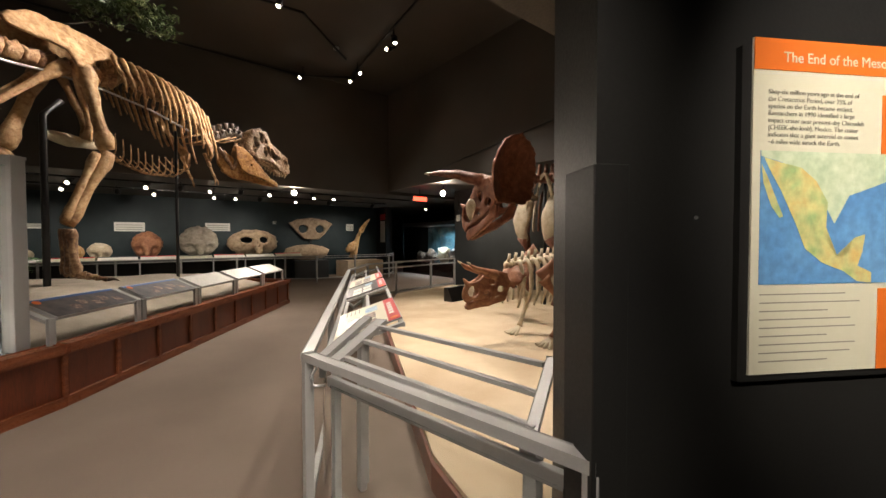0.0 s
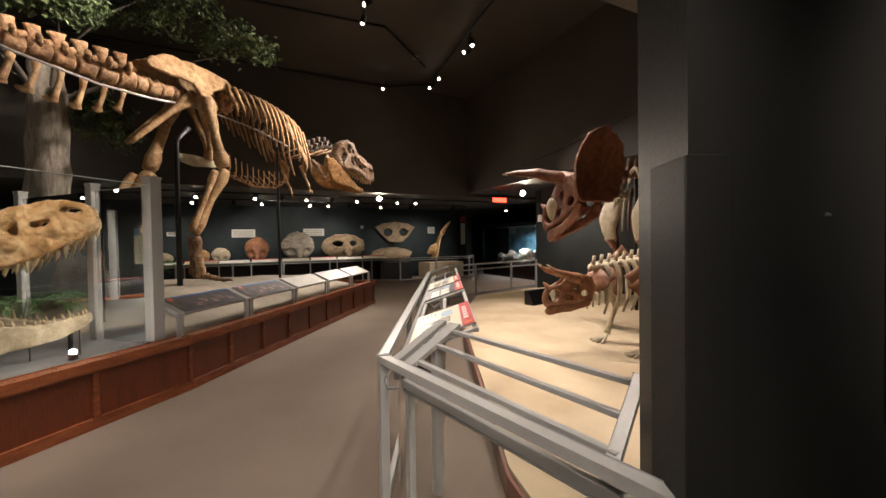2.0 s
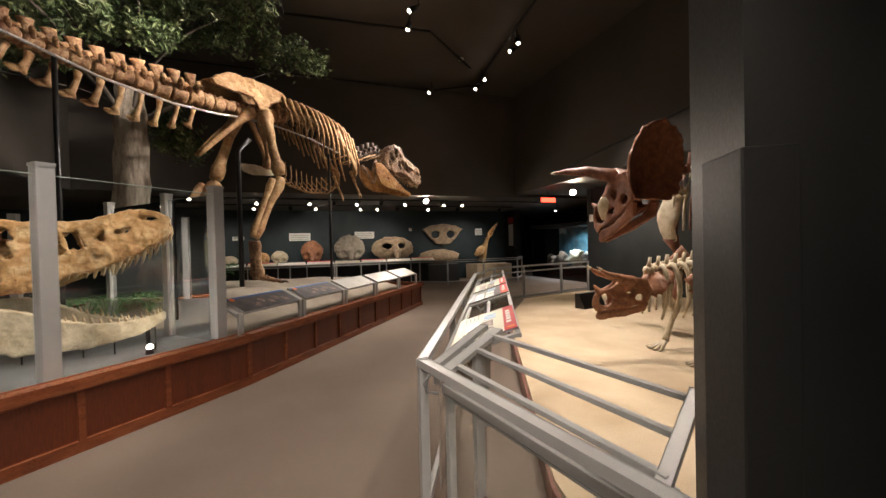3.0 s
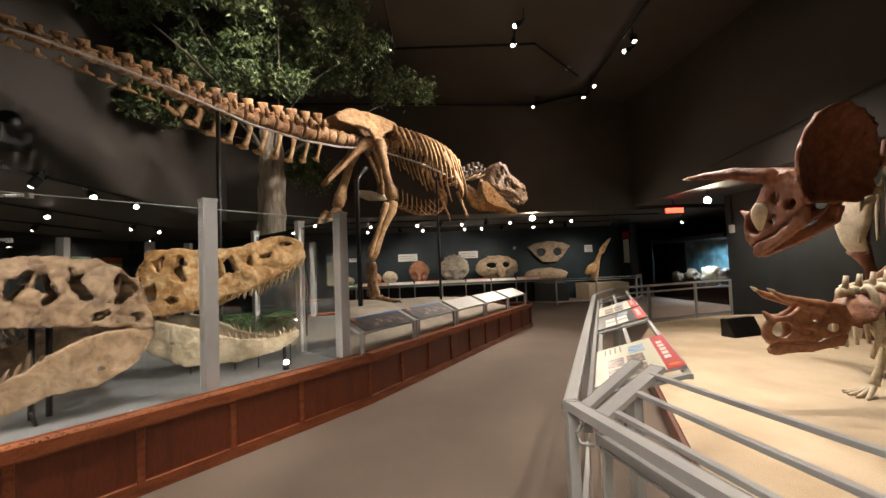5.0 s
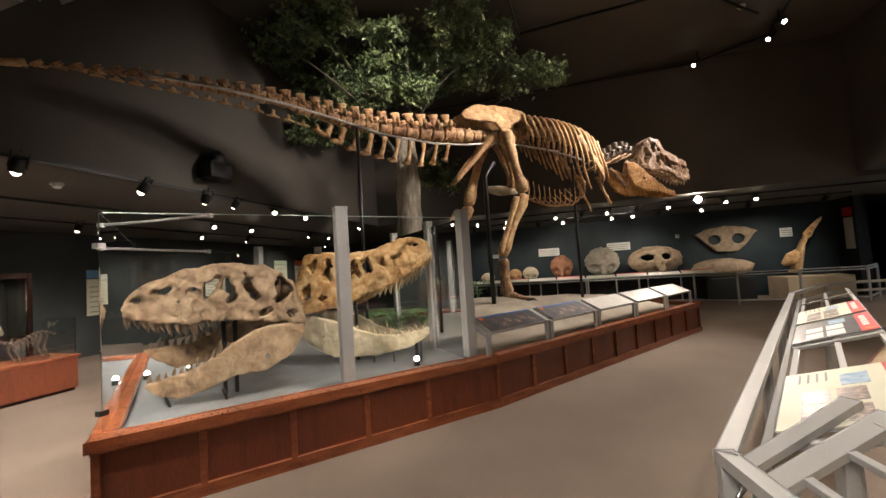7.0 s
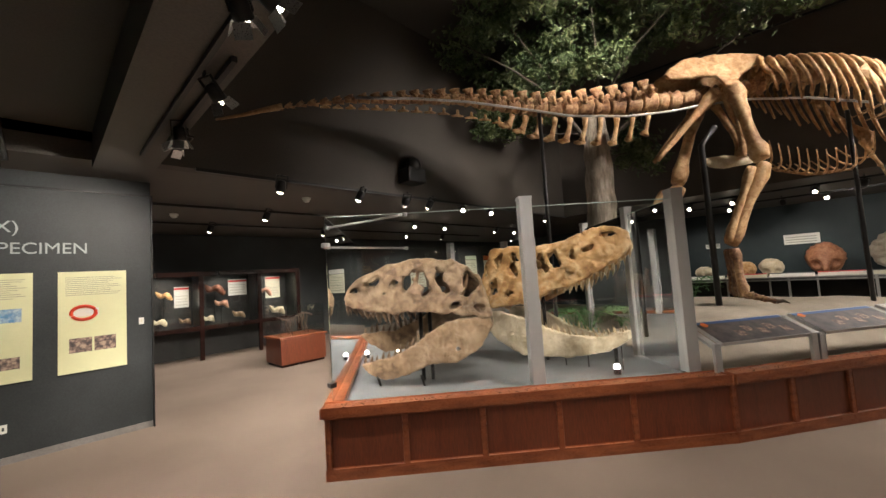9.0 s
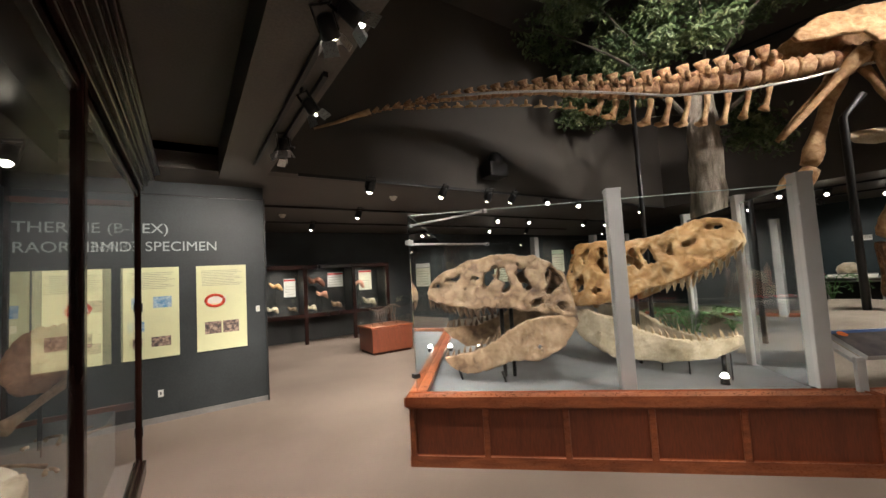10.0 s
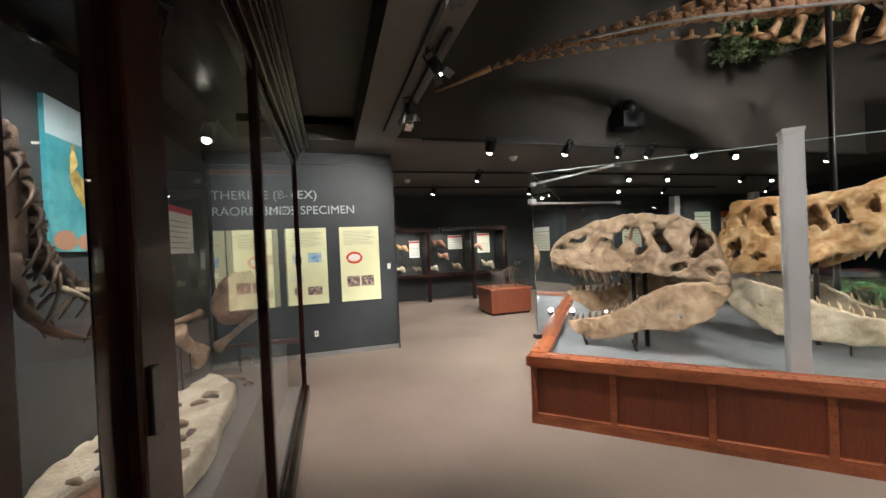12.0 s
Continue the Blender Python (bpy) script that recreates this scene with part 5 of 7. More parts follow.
for p, t, w, c in BEAM:
    hang(lamp_b, *p, *t, 0.72)
    d = (Vector(t) - Vector(p)).normalized()
    spot(Vector(p) + d * 0.08, t, w, c, 0.7, 0.04)
hang(lamp_b, -1.16, -1.62, 2.86, -2.5, -3.2, 1.2, 0.72)
# Unseen entry lamps behind the camera, added to light map panel, rail and carpet.
for p, t, w, c in (((1.25, 0.1, 3.1), (0.42, 1.95, 1.7), 270, 50), ((0.9, -0.2, 3.1), (-1.5, 0.9, 0.7), 90, 60), ((2.6, -1.0, 3.1), (-1.35, 0.8, 0.4), 110, 30), ((0.2, 0.2, 3.1), (-2.0, -0.6, 0.0), 90, 80)):
    hang(lamp_b, *p, *t)
    d = (Vector(t) - Vector(p)).normalized()
    spot(Vector(p) + d * 0.08, t, w, c, 0.8, 0.05)
BACK = [(-2.72, -4.85, 1), (-3.94, -4.85, 1), (-4.87, -4.85, 1), (-5.43, -4.85, 1), (-6.34, -4.85, 0), (-7.26, -4.85, 0), (-9.6, -4.85, 1), (-3.41, -7.1, 1), (-7.06, -7.1, 0), (-8.15, -7.1, 0), (-10.5, -7.1, 1), (-11.5, -7.1, 0), (-5.6, -9.0, 1), (-3.0, -9.0, 1), (-8.4, -9.0, 0), (-10.0, -9.0, 1), (-14.2, -9.0, 1)]
for k, (x, y, on) in enumerate(BACK):
    t = (x + 0.7 * math.sin(k * 2.1), y - 1.6 + 0.6 * math.cos(k), 0.6) if on else (x + 1.2, y + 1.8, 0.8)
    hang(lamp_a, x, y, 2.9, *t)
    if on:
        d = (Vector(t) - Vector((x, y, 2.9))).normalized()
        spot(Vector((x, y, 2.9)) + d * 0.08, t, 130, 95, 0.8, 0.05)
for k, (x, y, on) in enumerate([(-11.9, 5.06, 0), (-11.9, 2.33, 1), (-13.7, 3.24, 1), (-13.7, 1.9, 0), (-11.9, 0.91, 1), (-13.7, -0.4, 1), (-11.9, -1.2, 0), (-13.7, -2.6, 1), (-11.9, -3.0, 0), (-13.7, 5.6, 1), (-13.7, 7.4, 1), (-13.7, 0.4, 0), (-12.0, 1.6, 0), (-13.7, 2.5, 0), (-11.9, 3.1, 0), (-11.9, -2.1, 0), (-13.7, -1.5, 0), (-11.9, 4.4, 0), (-13.7, 4.4, 0), (-11.9, 0.2, 0)]):
    t = (-15.6, y + 0.3 * math.sin(k * 3), 1.3) if on else (-9.0, y - 0.6 + 0.8 * math.sin(k * 3), 0.6)
    hang(lamp_a, x, y, 2.88, *t)
    if on:
        d = (Vector(t) - Vector((x, y, 2.88))).normalized()
        spot(Vector((x, y, 2.88)) + d * 0.08, t, 85, 80, 0.8, 0.05)
hang(lamp_c, -11.3, 3.62, 2.92, -3.0, 1.0, 1.2)
spot((-11.2, 3.6, 2.9), (-5.5, 1.4, 0.0), 200, 60, 0.8, 0.06)
hang(lamp_c, -8.6, 7.0, 2.9, -3.0, 2.0, 1.2)
spot((-8.0, 7.1, 3.0), (-8.2, 8.3, 1.2), 90, 110, 0.8, 0.05)
for x, y in ((-10.5, 10.5), (-12.5, 9.2), (-9.0, 9.5), (-7.6, 9.0)):
    hang(lamp_a, x, y, 2.8, x + 0.4, y - 1.0, 0)
spot((-10.5, 9.5, 2.8), (-11.0, 8.0, 0), 140, 110, 0.8, 0.05)


for x, y, z in ((-8.97, 3.95, CH), (-3.6, -5.9, LOW), (-2.2, -8.2, LOW)):
    sd_ = thing("smoke_detector", (x, y, z), "small pale round smoke detector on the dark ceiling", "detector", "smoke detectors")
    part("base", tubed([(x, y, z - 0.002), (x, y, z - 0.03)], [0.07, 0.07], 16), WHITE, sd_, "", False)
    part("head", tubed([(x, y, z - 0.031), (x, y, z - 0.06), (x, y, z - 0.075)], [0.055, 0.05, 0.03], 16), WHITE, sd_, "", True)

# ---- guard rail fittings ----
def flat(a, b, w, t, owner, name, mat=METAL):
    return part(name, beamed(a, b, w, t, 0.003), mat, owner)


V = Vector
inn = [V((-1.97, 1.24, 1.0)), V((-0.81, 1.46, 1.0)), V((-1.9, 1.09, 0.95)), V((-0.70, 1.27, 0.95)), V((-1.82, 0.93, 0.90)), V((-0.59, 1.12, 0.90))]
for k in (0, 2, 4):
    flat(inn[k], inn[k + 1], 0.034, 0.022, rail, "cross_bar")
flat(V((-1.74, 0.82, 0.87)), V((-2.00, 1.30, 1.02)), 0.075, 0.022, rail, "end_plate")
flat(V((-1.86, 0.80, 0.87)), V((-2.14, 1.27, 1.02)), 0.06, 0.022, rail, "end_plate")
flat(V((-0.555, 1.03, 0.87)), V((-0.80, 1.50, 1.02)), 0.045, 0.022, rail, "end_plate")
for x, y, h in ((-0.60, 1.12, 0.88), (-1.80, 0.90, 0.88), (-1.93, 1.12, 0.94)):
    part("post", boxed(x - 0.03, y - 0.02, 0, x + 0.03, y + 0.02, h, None, 0.004), METAL, rail)
u01, u12 = (R0 - R1).normalized(), (R2 - R1).normalized()
n12 = V((u12.y, -u12.x, 0))
if n12.y < 0:
    n12 = -n12
part("channel", beamed(R1 + u01 * 0.05 + V((0.0, 0.09, 0.80)), R0 + V((0, 0.09, 0.80)), 0.03, 0.055, 0.004), METAL, rail)
part("channel", beamed(R1 + u12 * 0.05 + n12 * 0.07 + V((0, 0, 0.83)), R2 + n12 * 0.07 + V((0, 0, 0.83)), 0.03, 0.055, 0.004), METAL, rail)
pane("glass_pane", R1 + u01 * 0.1 + V((0, 0.07, 0)), R0 + V((0, 0.07, 0)), 0.17, 0.79, rail)
pane("glass_pane", R1 + u12 * 0.1 + n12 * 0.07, R1 + u12 * 2.6 + n12 * 0.07, 0.17, 0.79, rail)
pane("glass_pane", R1 + u12 * 2.7 + n12 * 0.07, R2 + n12 * 0.07, 0.17, 0.79, rail)
for s0 in (0.06, -0.06):
    p = R1 + (u01 * 0.13 if s0 > 0 else u12 * 0.16)
    part("stay_hook", tubed([(p.x, p.y - 0.02, 0.915), (p.x - 0.01, p.y - 0.05, 0.86), (p.x, p.y - 0.04, 0.82), (p.x + 0.03, p.y + 0.01, 0.82)], 0.008, 6), STEEL, rail, "", True)
LZ = (R2 - R1).length
for s0 in np.arange(0.35, LZ - 0.2, 0.93):
    a = R1 + u12 * float(s0) + n12 * 0.10 + V((0, 0, 0.87))
    b = R1 + u12 * float(s0) + n12 * 0.55 + V((0, 0, 1.02))
    flat(a, b, 0.05, 0.022, rail, "end_plate")
    part("post", boxed(a.x + n12.x * 0.2 - 0.02, a.y + n12.y * 0.2 - 0.02, 0, a.x + n12.x * 0.2 + 0.02, a.y + n12.y * 0.2 + 0.02, 0.92, None, 0.004), METAL, rail)
for q, z0 in ((0.12, 0.876), (0.33, 0.944), (0.54, 1.015)):
    flat(R1 + u12 * 0.35 + n12 * q + V((0, 0, z0 - 0.008)), R2 + n12 * q + V((0, 0, z0 - 0.008)), 0.03, 0.02, rail, "cross_bar")
for a, b in zip(pts[2:], pts[3:]):
    part("second_rail", beamed(a + V((0, 0.04, 0.80)), b + V((0, 0.04, 0.80)), 0.03, 0.03, 0.003), METAL, rail)


def rail_sign(s0, w, dark):
    base = R1 + u12 * s0 + n12 * 0.10
    m = Matrix((u12, n12, V((0, 0, 1)))).transposed().to_4x4()
    m.translation = V((base.x, base.y, 0.885))
    m = m @ Matrix.Rotation(radians(18.4), 4, "X")
    t = thing("rail_sign", (base.x, base.y, 0.885), "cream information panel with red heading and photos on the guard rail" if not dark else "dark pictured information panel with red heading on the guard rail", "sign", "rail signs")
    part("backing", boxed(0, 0, 0, w, 0.47, 0.012, m, 0.003), METAL, t)
    part("sheet", boxed(0.004, 0.004, 0.012, w - 0.004, 0.38, 0.015, m), CREAM if not dark else PANEL_DARK, t)
    part("heading", boxed(0.004, 0.38, 0.012, w - 0.004, 0.466, 0.015, m), RED, t, "red heading strip")
    part("emblem", tubed([m @ V((0.07, 0.425, 0.0155)), m @ V((0.07, 0.425, 0.017))], [0.03, 0.03], 12), ORANGE, t)
    for k in range(5):
        part("title_bar", boxed(0.22 + 0.1 * k, 0.40, 0.0152, 0.29 + 0.1 * k, 0.435, 0.0165, m), WHITE, t)
    for k, (x, y) in enumerate(((0.05, 0.20), (0.30, 0.20), (0.05, 0.08), (0.30, 0.08), (0.55, 0.22))):
        if x + 0.22 < w:
            part("picture", boxed(x, y, 0.0152, x + 0.2, y + 0.1, 0.0165, m), PHOTO_SKY if k == 4 else PHOTO if not dark else WHITE, t)
    for k in range(4):
        part("text_bar", boxed(w - 0.22, 0.06 + 0.035 * k, 0.0152, w - 0.05, 0.07 + 0.035 * k, 0.0162, m), GREY_INK, t)


rail_sign(0.42, 0.88, False)
rail_sign(2.25, 0.85, True)
rail_sign(3.2, 0.85, False)

# ---- near wall panel with the map ----
wm = standing((K.x, K.y, 0), WD)
if (wm.to_3x3() @ V((0, 0, 1))).dot(V((0.26, 0.04, 0)) - K) < 0:
    wm = wm @ Matrix.Rotation(math.pi, 4, "Y")
mp = thing("map_panel", tuple(K + WD * 0.8 + V((0, 0, 1.2))), "cream panel with orange heading and map on black wall", "panel")
SX = 1 if (wm.to_3x3() @ V((1, 0, 0))).dot(WD) > 0 else -1


def mb(x, y, w, h, mat, name, t=0.002, lift=0.0, label=""):
    x0 = x if SX > 0 else -x - w
    return board(wm, x0, y, w, h, mat, mp, name, t, lift, label)


PX, PZ, PW, PH = 0.442, 1.182, 0.98, 0.928
mb(PX - 0.03, PZ - 0.02, PW + 0.02, PH + 0.0, WALL_BLACK, "backing", 0.02, 0.0, "black backing board")
mb(PX, PZ, PW, PH, CREAM, "sheet", 0.006, 0.02)
mb(PX, PZ + PH - 0.085, PW, 0.085, ORANGE, "heading", 0.002, 0.026, "orange heading band")
mb(PX + 0.42, PZ, 0.3, 0.235, ORANGE, "side_block", 0.002, 0.026, "orange block")
mb(PX + 0.42, PZ + 0.62, 0.3, 0.17, ORANGE, "side_block", 0.002, 0.026)
mb(PX + 0.025, PZ + 0.252, 0.66, 0.37, BLUE, "map", 0.002, 0.026, "blue sea of the map")


def outline(ptsxy, mat, name, lift):
    bm = bmesh.new()
    vs = [bm.verts.new(wm @ V((SX * (mx + (x - mx) * 0.8), y, lift))) for x, y in ptsxy]
    bm.faces.new(vs)
    bmesh.ops.triangulate(bm, faces=bm.faces)
    part(name, bm, mat, mp)


mx, my = PX + 0.025, PZ + 0.252
outline([(mx, my + 0.37), (mx + 0.66, my + 0.37), (mx + 0.66, my + 0.33), (mx + 0.44, my + 0.27), (mx + 0.36, my + 0.25), (mx + 0.30, my + 0.17), (mx + 0.20, my + 0.30), (mx + 0.08, my + 0.34), (mx, my + 0.355)], PALE_LAND, "map_north", 0.0285)
outline([(mx + 0.01, my + 0.352), (mx + 0.08, my + 0.338), (mx + 0.16, my + 0.325), (mx + 0.22, my + 0.29), (mx + 0.27, my + 0.23), (mx + 0.265, my + 0.16), (mx + 0.275, my + 0.11), (mx + 0.31, my + 0.08), (mx + 0.36, my + 0.08), (mx + 0.385, my + 0.13), (mx + 0.43, my + 0.14), (mx + 0.42, my + 0.09), (mx + 0.40, my + 0.05), (mx + 0.46, my + 0.03), (mx + 0.46, my + 0.0), (mx + 0.40, my + 0.005), (mx + 0.34, my + 0.035), (mx + 0.25, my + 0.06), (mx + 0.18, my + 0.10), (mx + 0.14, my + 0.17), (mx + 0.08, my + 0.26), (mx + 0.04, my + 0.31)], LAND, "map_country", 0.0292)
outline([(mx + 0.0, my + 0.335), (mx + 0.025, my + 0.30), (mx + 0.05, my + 0.25), (mx + 0.09, my + 0.19), (mx + 0.075, my + 0.185), (mx + 0.04, my + 0.22), (mx + 0.01, my + 0.28)], LAND, "map_peninsula", 0.0292)
rows = ["Sixty-six million years ago at the end of", "the Cretaceous Period, over 75% of", "species on the Earth became extinct.", "Researchers in 1990 identified a large", "impact crater near present-day Chicxulub", "(CHEEK-she-loob), Mexico. The crater", "indicates that a giant asteroid or comet", "~6 miles wide struck the Earth."]
for k, words in enumerate(rows):
    text_mesh(words, 0.0185, wm @ Matrix.Translation((SX * (PX + 0.045) if SX > 0 else -(PX + 0.33), PZ + 0.778 - k * 0.0195, 0.0275)), GREY_INK, "text_line", mp, 0.0005)
text_mesh("The End of the Mesozoic", 0.040, wm @ Matrix.Translation((PX + 0.09 if SX > 0 else -(PX + 0.75), PZ + PH - 0.062, 0.0285)), CREAM, "title", mp, 0.0006)
for k in range(9):
    mb(PX + 0.03, PZ + 0.222 - k * 0.0235, 0.28 + 0.06 * math.sin(k * 2.2), 0.0035, GREY_INK, "text_bar", 0.0008, 0.026)
part("screw", tubed([wm @ V((SX * 0.295, 1.62, 0.0)), wm @ V((SX * 0.295, 1.62, 0.005))], [0.006, 0.004], 8), STEEL, tagged(new("wall_screw"), "small screw head on the black wall", "screw"))
ol = thing("floor_socket", tuple(K + WD * 0.05 + V((0, 0, 0.2))), "small dark socket low on the black wall", "socket")
part("plate", boxed(SX * 0.05 if SX > 0 else -0.12, 0.62, 0.0, SX * 0.05 + 0.07 if SX > 0 else -0.05, 0.66, 0.006, wm), BLACK_METAL, ol)

# ---- lettering and panels on the partition ----
tm = standing((0, -5.95, 0), (-1, 0))
lt = thing("wall_lettering", (0, -5.94, 2.1), "raised grey capital letters on the dark partition wall", "lettering")
text_mesh("THERINE (B-REX)", 0.175, tm @ Matrix.Translation((-1.05, 2.37, 0.0)), LETTER, "first_line", lt, 0.008, 1.0, 1.41)
text_mesh("RAORDINARY SPECIMEN", 0.175, tm @ Matrix.Translation((-1.05, 2.14, 0.0)), LETTER, "second_line", lt, 0.008, 1.0, 1.95)
for k, (x0, w) in enumerate(((0.66, 0.59), (-0.12, 0.59), (-0.80, 0.59), (-1.49, 0.59))):
    pb = thing("wall_poster", (-x0 - w / 2, -5.95, 0.8), "pale yellow text poster with photographs on the partition", "poster", "partition posters")
    z0 = 0.80
    board(tm, x0, z0, w, 1.13, PAPER, pb, "sheet", 0.02)
    for q in range(10):
        board(tm, x0 + 0.06, z0 + 1.06 - q * 0.022, w * (0.72 + 0.1 * math.sin(q * 1.7 + k)), 0.005, GREY_INK, pb, "text_bar", 0.0015, 0.02)
    if k == 0:
        bm = bmesh.new()
        ring = [(x0 + 0.21 + 0.105 * math.cos(a), z0 + 0.66 + 0.075 * math.sin(a)) for a in np.linspace(0, 2 * math.pi, 25)]
        tube(bm, [tm @ V((x, y, 0.022)) for x, y in ring], 0.02, 6)
        part("ring_diagram", bm, plain("ring_red", (0.62, 0.06, 0.02), 0.5), pb)
        board(tm, x0 + 0.10, z0 + 0.62, 0.24, 0.09, WHITE, pb, "diagram_field", 0.0012, 0.02)
        board(tm, x0 + 0.09, z0 + 0.22, 0.19, 0.16, PHOTO, pb, "photo", 0.002, 0.02)
        board(tm, x0 + 0.30, z0 + 0.22, 0.19, 0.16, PHOTO, pb, "photo", 0.002, 0.02)
    else:
        board(tm, x0 + 0.32, z0 + 0.62, 0.19, 0.14, PHOTO_SKY if k != 2 else PHOTO, pb, "photo", 0.002, 0.02)
        board(tm, x0 + 0.06, z0 + 0.34, 0.17, 0.12, PHOTO_SKY, pb, "photo", 0.002, 0.02)
        board(tm, x0 + 0.30, z0 + 0.14, 0.2, 0.12, PHOTO, pb, "photo", 0.002, 0.02)
        board(tm, x0 + 0.08, z0 + 0.16, 0.13, 0.10, PHOTO, pb, "photo", 0.002, 0.02)
for n, x, z, w, h in (("light_switch", 1.37, 1.26, 0.05, 0.08), ("wall_socket", 0.24, 0.31, 0.055, 0.085)):
    o = thing(n, (-x, -5.95, z), "small cream plate on the dark partition wall", "switch" if "switch" in n else "socket")
    board(tm, x, z, w, h, WHITE, o, "plate", 0.006)
    board(tm, x + w * 0.35, z + h * 0.3, w * 0.3, h * 0.4, CREAM if "switch" in n else INK, o, "rocker" if "switch" in n else "slots", 0.003, 0.006)

# ---- wall case with the marine fossils ----
X0, X1, Y0, Y1, CT = -0.2, 0.66, -4.35, -0.32, 2.62
wc = thing("wall_case", (0.2, -2.3, 0), "tall dark mahogany wall case with glass doors and stepped cornice", "display case")
part("plinth", boxed(X0 - 0.035, Y0 - 0.03, 0, X1, Y1, 0.12, None, 0.008), WOOD_DARK, wc)
part("back_panel", boxed(X1, Y0, 0, X1 + 0.06, Y1, CT), WALL, wc, "dark grey lined back")
part("end_panel", boxed(X0, Y1 - 0.05, 0.12, X1, Y1, CT), WOOD_DARK, wc)
part("top", boxed(X0, Y0, CT - 0.08, X1, Y1, CT), WOOD_DARK, wc)
part("deck", boxed(-0.02, Y0 + 0.03, 0.14, X1, Y1 - 0.05, 0.62), DECK_DARK, wc, "grey raised deck")
part("floor_board", boxed(X0 + 0.01, Y0 + 0.02, 0.12, -0.02, Y1 - 0.05, 0.14), DECK_DARK, wc)
for k, (o, z0, z1) in enumerate(((0.03, 2.58, 2.63), (0.06, 2.63, 2.68), (0.075, 2.68, 2.70), (0.11, 2.70, 2.755), (0.125, 2.755, 2.77), (0.15, 2.77, 2.83))):
    part("cornice_step", boxed(X0 - o, Y0 - o, z0, X1, Y1, z1, None, 0.008), WOOD_DARK, wc)
for y, w, d in ((Y0 + 0.025, 0.05, 0.05), (-2.02, 0.065, 0.045), (-0.72, 0.16, 0.06), (Y1 - 0.03, 0.06, 0.05)):
    part("stile", boxed(X0 - 0.012, y - w / 2, 0.12, X0 + d, y + w / 2, CT, None, 0.008), WOOD_DARK, wc)
for y0, y1 in ((Y0 + 0.05, -2.05), (-1.99, -0.8), (-0.64, Y1 - 0.06)):
    part("door_rail", boxed(X0, y0, 0.12, X0 + 0.035, y1, 0.17, None, 0.004), WOOD_DARK, wc)
    part("door_rail", boxed(X0, y0, CT - 0.12, X0 + 0.035, y1, CT - 0.04, None, 0.004), WOOD_DARK, wc)
    pane("door_glass", (X0 + 0.015, y0), (X0 + 0.015, y1), 0.17, CT - 0.12, wc, 0.006, GLASS_COATED)
part("end_rail", boxed(X0 + 0.05, Y0, 0.60, X1, Y0 + 0.04, 0.66, None, 0.004), WOOD, wc, "reddish lower rail of the glass end")
part("end_rail", boxed(X0 + 0.05, Y0, 2.42, X1, Y0 + 0.04, 2.47, None, 0.004), WOOD, wc)
part("end_base", boxed(X0 + 0.05, Y0, 0.12, X1, Y0 + 0.03, 0.60), WOOD_DARK, wc)
part("end_stile", boxed(X1 - 0.03, Y0, 0.6, X1, Y0 + 0.04, CT), WOOD_DARK, wc)
pane("end_glass", (X0 + 0.05, Y0 + 0.02), (X1 - 0.03, Y0 + 0.02), 0.66, 2.42, wc, 0.006, GLASS_COATED)
part("lock", boxed(X0 - 0.02, -0.69, 1.28, X0 - 0.012, -0.66, 1.40, None, 0.002), BLACK_METAL, wc)
for z in (0.35, 1.45):
    part("hinge", boxed(X0 - 0.02, Y0 + 0.0, z, X0 - 0.011, Y0 + 0.05, z + 0.08, None, 0.002), BLACK_METAL, wc)
for p, t, w in (((0.22, -2.75, 2.385), (0.40, -2.2, 0.7), 26), ((0.06, -1.45, 2.385), (0.62, -2.0, 1.7), 26), ((0.12, -0.95, 2.385), (0.40, -1.4, 1.0), 16)):
    copy_thing(lamp_a, look(p, t) @ Matrix.Scale(0.7, 4))
    d = (Vector(t) - Vector(p)).normalized()
    spot(Vector(p) + d * 0.07, t, w, 84, 0.7, 0.04)

bmx = standing((X1, 0, 0), (0, -1))
pic = thing("sea_painting", (X1, -2.05, 1.6), "painting of a yellow sea reptile under blue-green water", "painting")
board(bmx, 1.96, 1.64, 0.50, 0.69, PIC_WATER, pic, "canvas", 0.02)
board(bmx, 1.96, 2.16, 0.50, 0.17, PIC_SKY, pic, "hazy_surface", 0.0015, 0.02)
bm = bmesh.new()
tube(bm, [bmx @ p for p in bezier([(2.16, 2.16, 0.021), (2.12, 2.06, 0.021), (2.18, 1.96, 0.021), (2.27, 1.87, 0.021), (2.38, 1.84, 0.021)], 12)], lerps([0.006, 0.028, 0.05, 0.045, 0.02], 12), 8, 0.12, None)
part("painted_reptile", bm, PIC_BEAST, pic)
for x, r in ((2.06, 0.085), (2.22, 0.075), (2.36, 0.06)):
    bm = bmesh.new()
    blob(bm, bmx @ V((x, 1.645 + r * 0.55, 0.021)), (0.004, r, r * 0.55))
    part("painted_rock", bm, PIC_ROCK, pic)
lb = thing("case_label", (X1, -3.5, 1.62), "white label with red heading on the case back", "label")
board(bmx, 3.17, 1.62, 0.65, 0.33, WHITE, lb, "sheet", 0.008)
board(bmx, 3.17, 1.95, 0.65, 0.05, RED, lb, "heading", 0.009)
for q in range(6):
    board(bmx, 3.21, 1.66 + q * 0.043, 0.5, 0.008, GREY_INK, lb, "text_bar", 0.001, 0.008)

